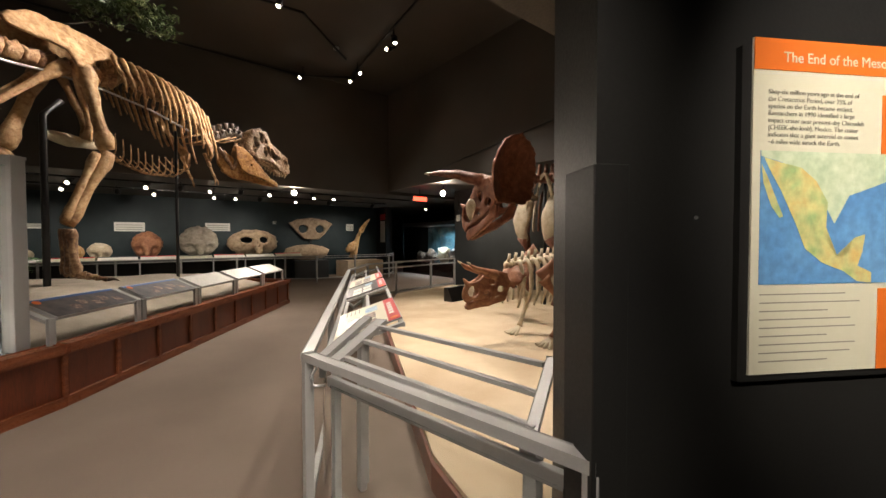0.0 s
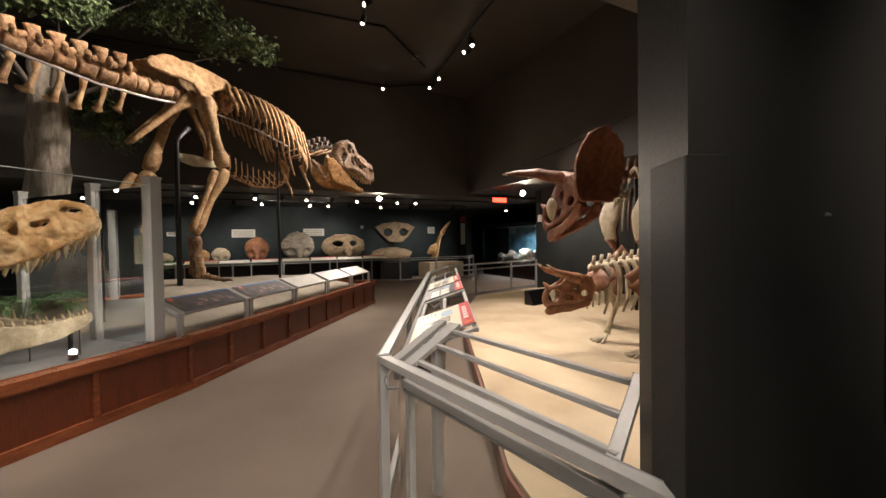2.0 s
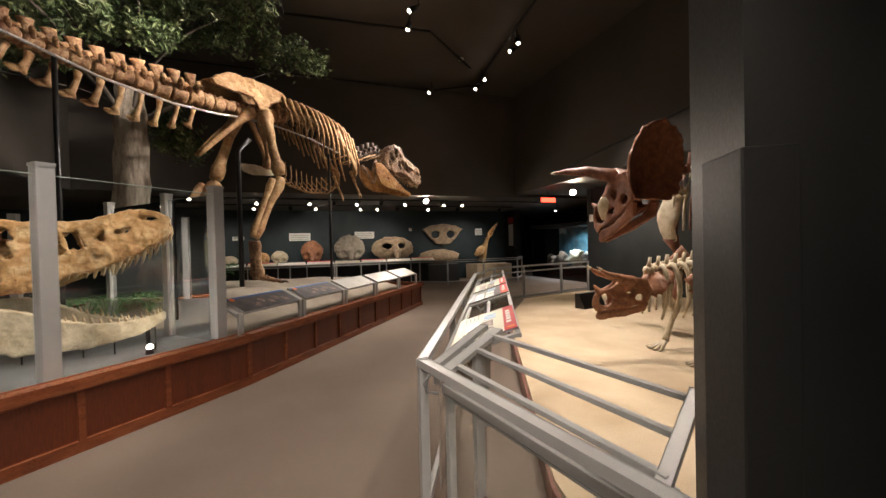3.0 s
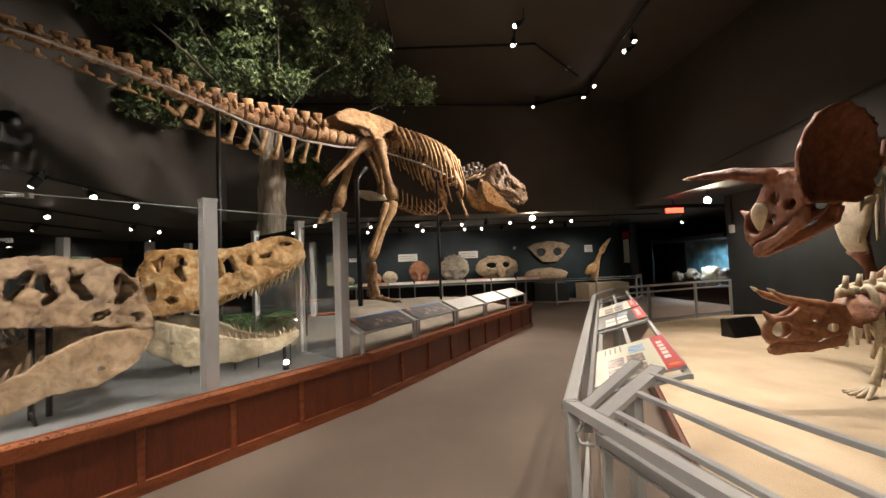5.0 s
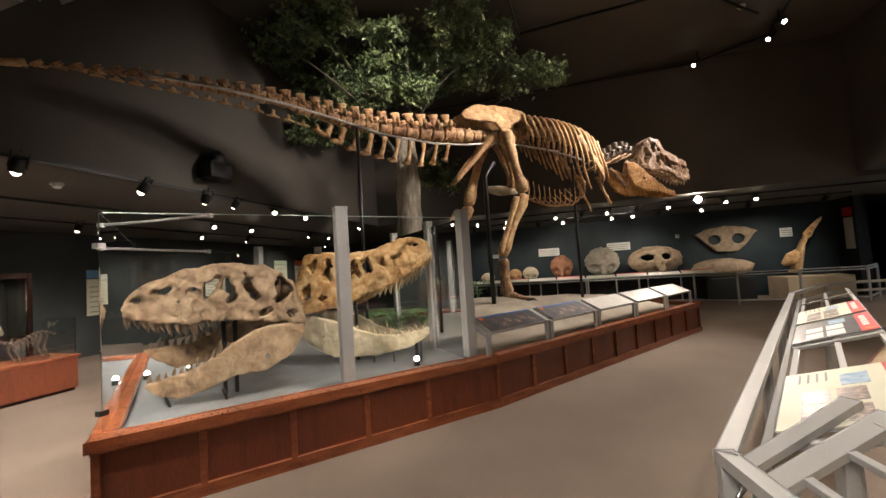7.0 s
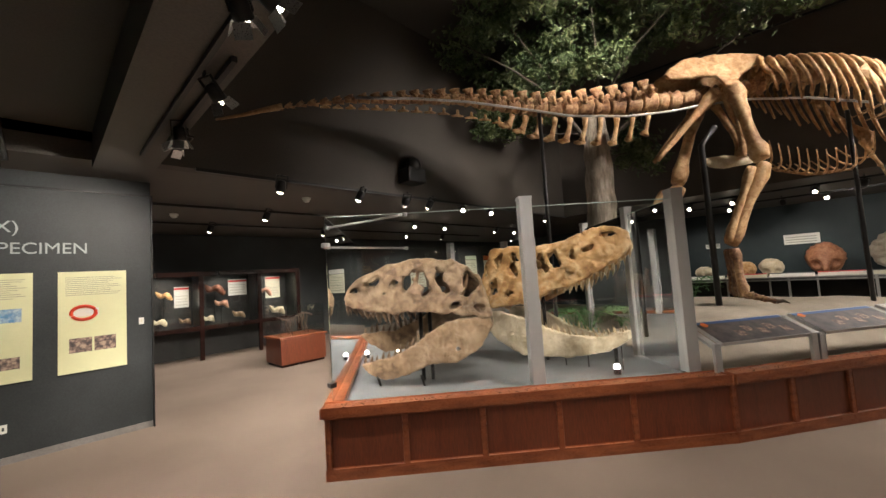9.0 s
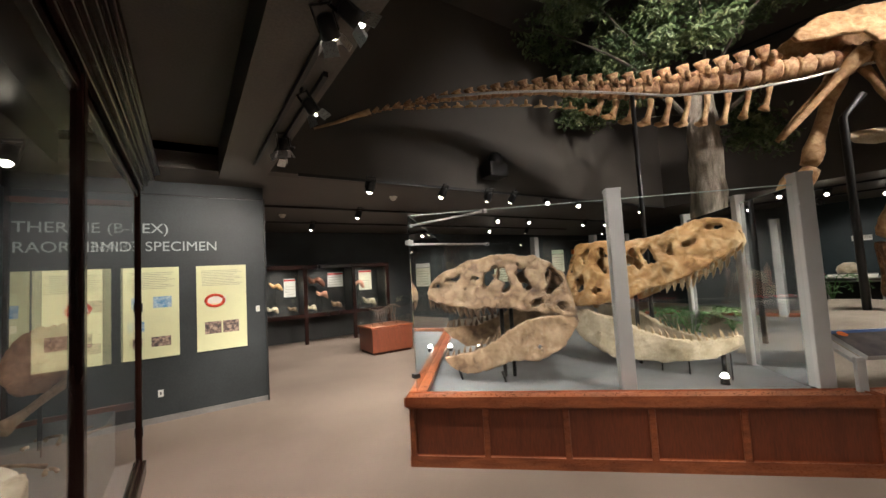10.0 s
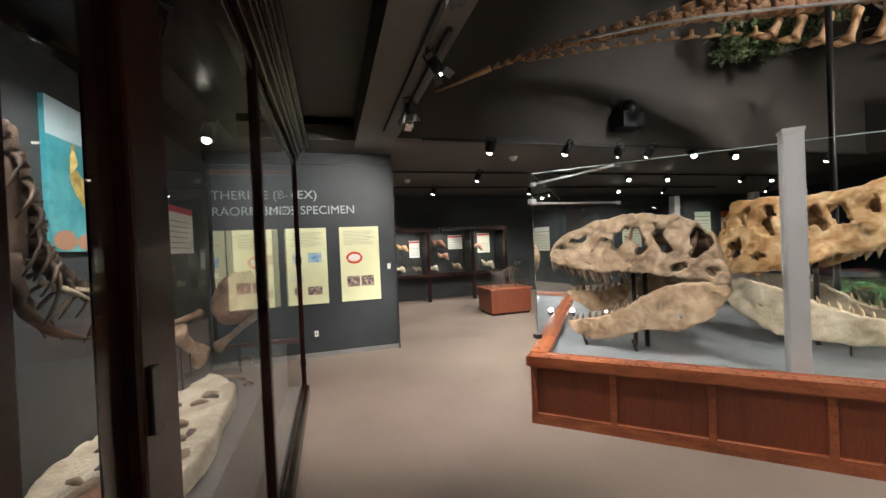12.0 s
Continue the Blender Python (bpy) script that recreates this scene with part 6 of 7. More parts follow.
rep = thing("marine_reptile_fossil", (0.28, -1.2, 0.62), "dark brown sea reptile skeleton hung upright in the wall case", "fossil")
line = bezier([(0.32, -0.90, 2.20), (0.29, -1.10, 2.0), (0.27, -1.20, 1.80), (0.27, -1.24, 1.64), (0.28, -1.36, 1.54), (0.30, -1.58, 1.46)], 30)
for k in range(0, 29):
    d = line[k + 1] - line[k]
    part("vertebra", tubed([line[k], line[k] + d * 0.2, line[k] + d * 0.6, line[k] + d * 0.85], [0.026, 0.032, 0.024, 0.03], 8, 1.0, None, 0.4, 25, k), BONE_DARK, rep, "", True)
rq = random.Random(21)
for k in range(3, 28):
    p = line[k]
    out = V((0, 0.7, 0.35)).normalized()
    part("spine", tubed([p, p + V((0.0, -0.04 - 0.02 * rq.random(), 0.015))], [0.012, 0.006], 5, 0.6), BONE_DARK, rep, "", True)
    if k % 2 and k > 8:
        for sg in (-1, 1):
            l = rq.uniform(0.5, 1.1)
            part("rib", tubed(bezier([p, p + V((sg * 0.04, 0.04 * l, -0.02)), p + V((sg * 0.06, 0.09 * l, -0.08 * l)), p + V((sg * 0.03, 0.10 * l, -0.15 * l))], 7), lerps([0.008, 0.007, 0.003], 7), 5), BONE_DARK, rep, "", True)
bm = bmesh.new()
blob(bm, (0.30, -1.17, 1.76), (0.045, 0.05, 0.22), None, 0.5, 6, 3, 3)
part("body_block", bm, BONE_DARK, rep, "", True)
for k in range(5):
    part("flipper_bone", tubed([(0.27, -1.24 - 0.05 * k, 1.54 - 0.02 * k), (0.22, -1.30 - 0.06 * k, 1.50), (0.2, -1.36 - 0.07 * k, 1.46 + 0.02 * k)], [0.009, 0.007, 0.004], 5), BONE_CREAM, rep, "", True)
part("tail", tubed(bezier([(0.27, -1.14, 1.62), (0.26, -1.15, 1.5), (0.26, -1.25, 1.40), (0.26, -1.44, 1.335)], 12), lerps([0.03, 0.022, 0.014, 0.006], 12), 7, 1.0, None, 0.5, 30), BONE_DARK, rep, "", True)
part("mount_rod", tubed([(0.30, -1.12, 0.62), (0.30, -1.12, 1.62)], 0.008, 6), BLACK_METAL, rep)

turtle = thing("turtle_shell_fossil", (0.28, -3.5, 0.62), "brown round turtle shell fossil on a thin black stand", "fossil")


def shell(x, y, z):
    r = np.sqrt((x / 0.27) ** 2 + (z / 0.235) ** 2)
    a = np.arctan2(z, x)
    edge = 1 + 0.05 * np.sin(a * 13) * (x < -0.05) - 0.10 * np.exp(-((a - 1.5) / 0.12) ** 2)
    dome = 0.05 * np.clip(1 - r ** 2, 0, 1)
    return np.maximum((r - edge) * 0.2, np.abs(y + dome) - 0.013) + 0.004 * np.sin(x * 40 + 3 * np.sin(z * 22)) * np.sin(z * 36)


nrm = V((-0.85, 0.5, 0)).normalized()
bm = carved(shell, (-0.33, -0.09, -0.3), (0.33, 0.05, 0.3), 0.012)
sm = Matrix((V((0, 0, 1)).cross(-nrm).normalized(), -nrm, V((0, 0, 1)))).transposed().to_4x4()
sm.translation = V((0.26, -3.55, 1.22))
bm.transform(sm @ Matrix.Rotation(radians(10), 4, "X"))
part("shell", bm, SHELL, turtle, "", True)
part("stand", tubed([(0.28, -3.57, 0.62), (0.28, -3.57, 1.15)], 0.008, 6), BLACK_METAL, turtle)
for k, (a, b, r, mat) in enumerate((((0.30, -3.05, 0.92), (0.16, -3.75, 1.03), 0.03, BONE_GREY), ((0.52, -2.6, 1.16), (0.42, -3.1, 1.17), 0.022, BONE_GREY), ((0.45, -2.75, 1.10), (0.40, -3.0, 0.88), 0.05, BONE_GREY), ((0.50, -2.6, 1.20), (0.50, -2.66, 1.42), 0.02, BONE_DARK))):
    t = thing("limb_bone", tuple(V(a)), "weathered brown limb bone propped on a thin stand", "bone", "case bones")
    a, b = V(a), V(b)
    part("bone", tubed(bezier([a, a.lerp(b, 0.3), a.lerp(b, 0.7), b], 9), lerps([r * 1.5, r, r * 0.9, r * 1.1, r * 1.7], 9), 9, 0.8, None, 0.35, 14, k), mat, t, "", True)
    c = (a + b) / 2
    part("stand", tubed([(c.x, c.y, 0.62), (c.x, c.y, c.z)], 0.006, 6), BLACK_METAL, t)
rnd = random.Random(5)
for k in range(13):
    x, y = rnd.uniform(0.02, 0.4), rnd.uniform(-3.9, -3.0)
    a = rnd.uniform(0, 3.1)
    l = rnd.uniform(0.03, 0.14) if k < 6 else rnd.uniform(0.015, 0.04)
    t = part("bone_fragment", tubed([(x - l * math.cos(a), y - l * math.sin(a), 0.634), (x, y, 0.64), (x + l * math.cos(a), y + l * math.sin(a), 0.634)], [0.012, 0.010, 0.014], 7, 1.0, None, 0.4, 30, k), BONE_GREY, None, "", True)
    tagged(t, "small brown bone fragment lying on the grey deck", "bone", "deck fragments")
slab = thing("plaster_jacket", (0.35, -2.1, 0.62), "pale plaster field jacket with brown bones in it", "fossil")


def jacket(x, y, z):
    a = np.arctan2(y / 0.85, x / 0.29)
    r = np.sqrt((x / 0.29) ** 2 + (y / 0.85) ** 2)
    rim = 1 + 0.07 * np.sin(a * 3 + 1) + 0.04 * np.sin(a * 7)
    top = 0.10 + 0.02 * np.clip((r - 0.8) * 5, 0, 1) + 0.012 * np.sin(x * 30 + 2 * np.sin(y * 13)) * np.sin(y * 19)
    return np.maximum(np.maximum((r - rim) * 0.22, z - top), -z)


bm = carved(jacket, (-0.36, -1.0, -0.03), (0.36, 1.0, 0.17), 0.02)
bm.transform(Matrix.Translation((0.335, -2.08, 0.622)))
part("jacket", bm, PLASTER, slab, "", True)
for k in range(34):
    x, y = 0.335 + rnd.gauss(0, 0.1), -2.08 + rnd.gauss(0, 0.35)
    if abs(x - 0.335) > 0.2 or abs(y + 2.08) > 0.65:
        continue
    a = rnd.uniform(0, 3.1)
    l = rnd.uniform(0.02, 0.06)
    part("embedded_bone", tubed([(x - l * math.cos(a), y - l * math.sin(a), 0.722), (x, y, 0.735), (x + l * math.cos(a), y + l * math.sin(a), 0.722)], [0.014, 0.02, 0.014], 6, 1.0, None, 0.5, 30, k), BONE_GREY if k % 3 else BONE_DARK, slab, "", True)
for k, (x, y, a, l) in enumerate(((0.30, -1.62, 1.2, 0.16), (0.40, -1.55, 1.5, 0.13), (0.2, -1.75, 0.5, 0.10))):
    part("embedded_bone", tubed([(x - l * math.cos(a), y - l * math.sin(a), 0.725), (x, y, 0.75), (x + l * math.cos(a), y + l * math.sin(a), 0.73)], [0.035, 0.022, 0.04], 9, 1.0, None, 0.4, 18, k), BONE_GREY if k else BONE_PINK, slab, "", True)
part("scale_bar", boxed(0.40, -1.95, 0.735, 0.44, -1.78, 0.742), INK, slab)


# ---- horned dinosaurs on the platform ----
def ceratopsian_skull(owner, m, step, k, bone, jaw_bone, tip_mat, seed, brow, nose, second, frill):
    """Face, beak, horns and a broad frill; x runs back from the beak, y across, z up; k scales it."""
    face = [(x * k, z * k) for x, z in ((0.0, 0.10), (0.03, 0.24), (0.13, 0.33), (0.25, 0.36), (0.40, 0.47), (0.55, 0.50), (0.72, 0.48), (0.80, 0.30), (0.74, 0.16), (0.55, 0.10), (0.35, 0.06), (0.16, 0.05), (0.06, 0.0))]

    def f(x, y, z):
        px, pz = np.broadcast_arrays(x[:, :, 0], z[0, :, :])
        px, pz = px[:, None, :], pz[:, None, :]
        o = poly2(px, pz, face)
        w = np.interp(px, [0, 0.12 * k, 0.45 * k, 0.8 * k], [0.02 * k, 0.055 * k, 0.12 * k, 0.20 * k])
        ay = np.abs(y)
        side = np.maximum(o, np.abs(ay - w + 0.02 * k) - 0.03 * k)
        for hx, hz, rx_, rz_ in ((0.18, 0.19, 0.095, 0.10), (0.50, 0.33, 0.045, 0.06), (0.63, 0.22, 0.06, 0.05), (0.40, 0.17, 0.05, 0.035)):
            side = np.maximum(side, (1 - np.sqrt(((px - hx * k) / rx_ / k) ** 2 + ((pz - hz * k) / rz_ / k) ** 2)) * 0.04 * k)
        roof = np.maximum(np.maximum(o, 0.40 * k - pz + 0.25 * (0.6 * k - px)), ay - w)
        d = smin(side, roof, 0.03 * k)
        c = [(p[0] * k, p[1] * k, p[2] * k) for p in brow]
        d = smin(d, limb(x, ay, z, c, [r * k for r in (0.075, 0.06, 0.04, 0.012)]), 0.03 * k)
        if nose:
            d = smin(d, limb(x, y, z, [(0.11 * k, 0, 0.30 * k), (0.02 * k, 0, 0.40 * k)], [0.05 * k, 0.012 * k]), 0.03 * k)
        # frill: a dished shield leaning back
        cx, cz, rx_, rz_, lean = (v * k if i < 4 else v for i, v in enumerate(frill))
        ux = (x - cx) * math.cos(lean) + (z - cz) * math.sin(lean)
        uz = -(x - cx) * math.sin(lean) + (z - cz) * math.cos(lean)
        a = np.arctan2(uz, y)
        rr = np.sqrt((y / rx_) ** 2 + (uz / rz_) ** 2)
        shield = np.maximum((rr - 1 - 0.008 * np.sin(a * 18)) * 0.3 * rz_, np.abs(ux - 0.28 * k * (rr ** 2) * 0.5) - 0.020 * k)
        shield = np.maximum(shield, -(uz + 0.75 * rz_))
        d = smin(d, shield, 0.03 * k)
        return d + pits(x, y, z, 0.006 * k, 16 / k, seed)
    z1 = max(face[5][1], (frill[1] + frill[3]) * k, max(p[2] for p in brow) * k) + 0.15 * k
    part("skull", carved(f, (min(-0.6 * k, min(p[0] for p in brow) * k - 0.05), -(frill[2] + 0.08) * k, -0.12 * k), ((frill[0] + 0.75) * k, (frill[2] + 0.08) * k, z1), step, m), bone, owner, "", True)
    jaw = [(x * k, z * k) for x, z in ((0.05, -0.05), (0.08, -0.11), (0.2, -0.09), (0.45, -0.05), (0.70, 0.02), (0.76, 0.14), (0.70, 0.18), (0.55, 0.07), (0.3, 0.025), (0.12, 0.02))]

    def g(x, y, z):
        px, pz = np.broadcast_arrays(x[:, :, 0], z[0, :, :])
        px, pz = px[:, None, :], pz[:, None, :]
        w = np.interp(px, [0, 0.15 * k, 0.75 * k], [0.01 * k, 0.05 * k, 0.16 * k])
        return np.maximum(poly2(px, pz, jaw), np.abs(np.abs(y) - w) - 0.025 * k) + pits(x, y, z, 0.005 * k, 18 / k, seed)
    part("lower_jaw", carved(g, (0, -0.25 * k, -0.22 * k), (0.85 * k, 0.25 * k, 0.2 * k), step, m), jaw_bone, owner, "", True)
    for sg in (-1, 1):
        a, b = [V((brow[i][0] * k, sg * brow[i][1] * k, brow[i][2] * k)) for i in (2, 3)]
        part("horn_tip", tubed([m @ a.lerp(b, 0.72), m @ a.lerp(b, 0.9), m @ (b + (b - a).normalized() * 0.03 * k)], [0.024 * k, 0.019 * k, 0.004 * k], 8), tip_mat, owner, "pale horn tip", True)


hd = V((0.25, 0.97, 0)).normalized()
hn = V((hd.y, -hd.x, 0))
small = thing("horned_dinosaur_skeleton", (-2.9, 4.4, 0.2), "small horned dinosaur skeleton with reddish skull standing on pale sand", "skeleton")
ceratopsian_skull(small, across((-3.38, 3.2), hd, 0.76), 0.016, 0.78, BONE_ORANGE, BONE_ORANGE, BONE_CREAM, 1.0,
                  [(0.52, 0.13, 0.46), (0.36, 0.15, 0.50), (0.16, 0.17, 0.56), (0.02, 0.16, 0.66)], True, True, (0.86, 0.48, 0.34, 0.30, -0.75))


def hp(s, z, off=0.0):
    """A place on the small skeleton: s metres back from its beak, z up, off to its left in plan."""
    p = V((-3.38, 3.2, 0)) + hd * (s - 0.17) + hn * off
    return V((p.x, p.y, z))


for k in range(22):
    s0 = 0.85 + k * 0.105
    z0 = 1.22 + 0.10 * math.sin(k / 22 * 3.0)
    bm = bmesh.new()
    tube(bm, [hp(s0 - 0.045, z0), hp(s0, z0), hp(s0 + 0.045, z0)], [0.05, 0.04, 0.05], 8)
    tube(bm, [hp(s0, z0 + 0.03), hp(s0 + 0.02, z0 + 0.15)], [0.03, 0.022], 6, 0.5)
    part("vertebra", bm, BONE_CREAM, small, "", True)
    if 0 < k < 18:
        for sg in (-1, 1):
            dp = 0.30 * math.sin(math.pi * min(1, (k + 3) / 16))
            part("rib", tubed(bezier([hp(s0, z0, 0.03 * sg), hp(s0 - 0.02, z0 + 0.02, dp * 0.7 * sg), hp(s0 - 0.03, z0 - 0.25, dp * 1.1 * sg), hp(s0 - 0.08, z0 - 0.55, dp * 0.85 * sg)], 10), lerps([0.03, 0.032, 0.027, 0.016], 10), 6, 0.7), BONE_CREAM, small, "", True)
for sg in (1, -1):
    part("shoulder_blade", tubed(bezier([hp(1.55, 1.38, 0.30 * sg), hp(1.35, 1.24, 0.33 * sg), hp(1.14, 1.05, 0.31 * sg)], 9), lerps([0.15, 0.10, 0.08, 0.13], 9), 10, 0.25, None, 0.15, 6), BONE_PINK, small, "smooth pinkish shoulder blade", True)
    e = hp(1.46, 0.70, 0.40 * sg)
    w = hp(1.28, 0.30, 0.36 * sg)
    part("upper_arm", tubed(bezier([hp(1.16, 1.06, 0.33 * sg), hp(1.30, 0.88, 0.37 * sg), e], 9), lerps([0.085, 0.05, 0.048, 0.08], 9), 10, 0.8, None, 0.25, 8), BONE_ORANGE if sg > 0 else BONE_CREAM, small, "", True)
    part("forearm", tubed(bezier([e, e.lerp(w, 0.5), w], 9), lerps([0.065, 0.035, 0.035, 0.05], 9), 9, 0.8, None, 0.2, 9), BONE_ORANGE if sg > 0 else BONE_CREAM, small, "", True)
    for k in range(5):
        a = (k - 2) * 0.35
        d = (-hd * math.cos(a) + hn * math.sin(a))
        part("toe", tubed([w, w + d * 0.08 - V((0, 0, 0.05)), w + d * 0.17 - V((0, 0, 0.085)), w + d * 0.22 - V((0, 0, 0.09))], [0.03, 0.022, 0.02, 0.008], 7), BONE_CREAM, small, "", True)
    hk = hp(2.7, 0.66, 0.36 * sg)
    ha = hp(2.95, 0.33, 0.34 * sg)
    part("thigh", tubed([hp(2.85, 1.15, 0.22 * sg), hp(2.76, 0.9, 0.32 * sg), hk], [0.09, 0.055, 0.08], 9), BONE_CREAM, small, "", True)
    part("shin", tubed([hk, hk.lerp(ha, 0.5), ha], [0.065, 0.035, 0.05], 9), BONE_CREAM, small, "", True)
    part("hind_foot", tubed([ha, ha - hd * 0.1 - V((0, 0, 0.08)), ha - hd * 0.24 - V((0, 0, 0.11))], [0.05, 0.05, 0.02], 8), BONE_CREAM, small, "", True)
part("hip", tubed([hp(2.55, 1.36, 0.12), hp(2.85, 1.36, 0.14), hp(3.15, 1.30, 0.1)], [0.05, 0.13, 0.05], 9, 0.4), BONE_CREAM, small, "", True)
part("support_post", tubed([hp(1.7, 0.2), hp(1.7, 1.28)], 0.02, 8), BLACK_METAL, small, "", True)

ud = V((0.323, 0.946, 0)).normalized()
un = V((ud.y, -ud.x, 0))
BEAK = V((-5.58, 4.24, 0)) + ud * 0.81
big = thing("large_horned_dinosaur_skeleton", (-5.0, 7.0, 0.2), "large horned dinosaur skeleton with dark red-brown skull on the platform", "skeleton")
BOWED = across((-5.45, 5.066), (1.0, 0.05), 1.66) @ Matrix.Rotation(radians(-14), 4, "Y")
ceratopsian_skull(big, BOWED, 0.026, 1.52, BONE_RED, BONE_RED, BONE_CREAM, 4.0,
                  [(0.52, 0.15, 0.53), (0.28, 0.21, 0.68), (0.0, 0.25, 0.80), (-0.264, 0.262, 0.895)], True, True, (0.82, 0.50, 0.37, 0.44, -0.40))


def up(s, z, off=0.0):
    p = BEAK + ud * s + un * off
    return V((p.x, p.y, z))


part("cheek_bone", tubed(bezier([BOWED @ V((0.60, -0.29, 0.50)), BOWED @ V((0.54, -0.29, 0.32)), BOWED @ V((0.48, -0.27, 0.14))], 8), lerps([0.05, 0.14, 0.1, 0.03], 8), 9, 0.3, None, 0.15, 5), BONE_CREAM, big, "cream filled cheek", True)
for sg in (1, -1):
    part("shoulder_blade", tubed(bezier([up(1.75, 2.55, 0.5 * sg), up(1.6, 2.2, 0.55 * sg), up(1.5, 1.8, 0.52 * sg), up(1.55, 1.5, 0.45 * sg)], 12), lerps([0.16, 0.22, 0.26, 0.16, 0.1], 12), 10, 0.22, None, 0.15, 4), BONE_CREAM, big, "broad cream shoulder plate", True)
    part("upper_arm", tubed([up(1.55, 1.6, 0.5 * sg), up(1.75, 1.25, 0.6 * sg), up(1.8, 0.95, 0.6 * sg)], [0.14, 0.085, 0.12], 10, 1, None, 0.2, 5), BONE_RED, big, "", True)
    part("forearm", tubed([up(1.8, 0.95, 0.6 * sg), up(1.7, 0.6, 0.58 * sg), up(1.62, 0.26, 0.55 * sg)], [0.1, 0.06, 0.09], 10, 1, None, 0.2, 5), BONE_RED, big, "", True)
for k in range(13):
    s0 = 1.3 + k * 0.15
    z0 = 2.75 + 0.1 * math.sin(k / 5)
    bm = bmesh.new()
    tube(bm, [up(s0 - 0.065, z0), up(s0, z0), up(s0 + 0.065, z0)], [0.09, 0.07, 0.09], 8)
    tube(bm, [up(s0, z0 + 0.06), up(s0 + 0.03, z0 + 0.3)], [0.05, 0.04], 6, 0.5)
    part("vertebra", bm, BONE_RED, big, "", True)
    if k > 1:
        for sg in (-1, 1):
            dp = 0.62 * math.sin(math.pi * min(0.5, (k + 2) / 16) )
            part("rib", tubed(bezier([up(s0, z0, 0.05 * sg), up(s0, z0 + 0.05, dp * 0.6 * sg), up(s0, z0 - 0.5, dp * 1.05 * sg), up(s0 - 0.1, z0 - 1.1, dp * 0.9 * sg)], 10), lerps([0.04, 0.042, 0.035, 0.02], 10), 6, 0.7), BONE_RED if k % 2 else BONE_CREAM, big, "", True)
for s0 in (1.75, 2.8):
    part("support_post", tubed([up(s0, 0.2), up(s0, 2.7)], 0.035, 8), BLACK_METAL, big, "", True)

wedge = thing("floor_light_box", (-6.45, 5.6, 0.2), "black wedge-shaped floor light box on the pale sand", "lamp")
wmx, wl = along(V((-6.38, 5.28, 0.2)), V((-6.52, 5.92, 0.2)))
bm = bmesh.new()
pr = [(-0.0, 0.0), (0.0, 0.30), (0.10, 0.30), (0.24, 0.0)]
va = [bm.verts.new(wmx @ V((0.0, -y, z))) for y, z in pr]
vb = [bm.verts.new(wmx @ V((wl, -y, z))) for y, z in pr]
bm.faces.new(va)
bm.faces.new(vb)
for i in range(4):
    bm.faces.new((va[i - 1], va[i], vb[i], vb[i - 1]))
part("box", bm, BLACK_METAL, wedge)
part("handle", tubed([wmx @ V((wl * 0.4, 0.012, 0.2)), wmx @ V((wl * 0.6, 0.012, 0.2))], 0.01, 6), STEEL, wedge)

# ---- side walls behind the platform ----
structure("wall_side", boxed(-9.68, 8.35, 0, 6, 8.55, 3.15), WALL, "dark grey wall behind the platform", "wall")
structure("wall_far_return", boxed(-16.3, 9.0, 0, -15.4, 9.3, LOW), WALL_BLACK, "dark return wall at the end of the skull gallery", "wall")
ww = thing("wall_device", (-9.45, 8.34, 2.2), "small pale wall box with a conduit above", "device")
part("box", boxed(-9.52, 8.28, 2.15, -9.40, 8.35, 2.36, None, 0.006), WHITE, ww)
part("conduit", tubed([(-9.46, 8.33, 2.36), (-9.46, 8.33, 3.15)], 0.015, 6), BLACK_METAL, ww)
ex = thing("exit_sign", (-9.9, 7.1, 2.8), "red glowing exit sign under the low ceiling", "sign")
part("body", boxed(-10.0, 6.85, 2.76, -9.94, 7.4, 2.93, None, 0.006), BLACK_METAL, ex)
part("face", boxed(-9.94, 6.87, 2.78, -9.935, 7.38, 2.91), EXIT, ex, "glowing red face")
part("stem", boxed(-9.98, 7.11, 2.93, -9.96, 7.13, 3.16), BLACK_METAL, ex)

# ---- skull gallery along the far wall ----
ct = thing("skull_counter", (-15.2, 0.4, 0), "long dark counter with a white label ledge below the skulls", "counter")
part("top", boxed(-16.2, -5.0, 0.86, -14.95, 5.0, 0.92, None, 0.01), DECK, ct)
part("front", boxed(-15.6, -4.9, 0.0, -15.5, 4.9, 0.86), WALL_BLACK, ct)
for k in range(10):
    y = -4.9 + k * 0.99
    mm = pose(-14.75, y, 0.925) @ Matrix.Rotation(radians(22), 4, "Y")
    part("label_sheet", boxed(-0.30, 0.02, 0.0, 0.02, 0.95, 0.012, mm), WHITE if k % 3 else CREAM, ct, "white label sheet")
    part("label_heading", boxed(-0.30, 0.02, 0.012, -0.24, 0.95, 0.015, mm), RED if k % 2 else INK, ct)
    part("leg", boxed(-14.98, y - 0.02, 0, -14.94, y + 0.02, 0.88, None, 0.003), METAL, ct)
fr = thing("gallery_rail", (-13.6, 6, 0), "grey metal barrier rail before the skull wall", "railing")
fpts = [V((-14.3, -5.2, 0)), V((-14.3, 4.2, 0)), V((-13.6, 5.1, 0)), V((-13.6, 8.1, 0)), V((-14.6, 8.9, 0))]
for a, b in zip(fpts, fpts[1:]):
    for z in (0.95, 0.88, 0.14):
        part("rail_bar", beamed(a + V((0, 0, z)), b + V((0, 0, z)), 0.05, 0.03, 0.003), METAL, fr)
    n = max(1, round((b - a).length / 1.5))
    for k in range(0 if a is fpts[0] else 1, n + 1):
        p = a.lerp(b, k / n)
        part("post", boxed(p.x - 0.025, p.y - 0.025, 0, p.x + 0.025, p.y + 0.025, 0.95, None, 0.003), METAL, fr)


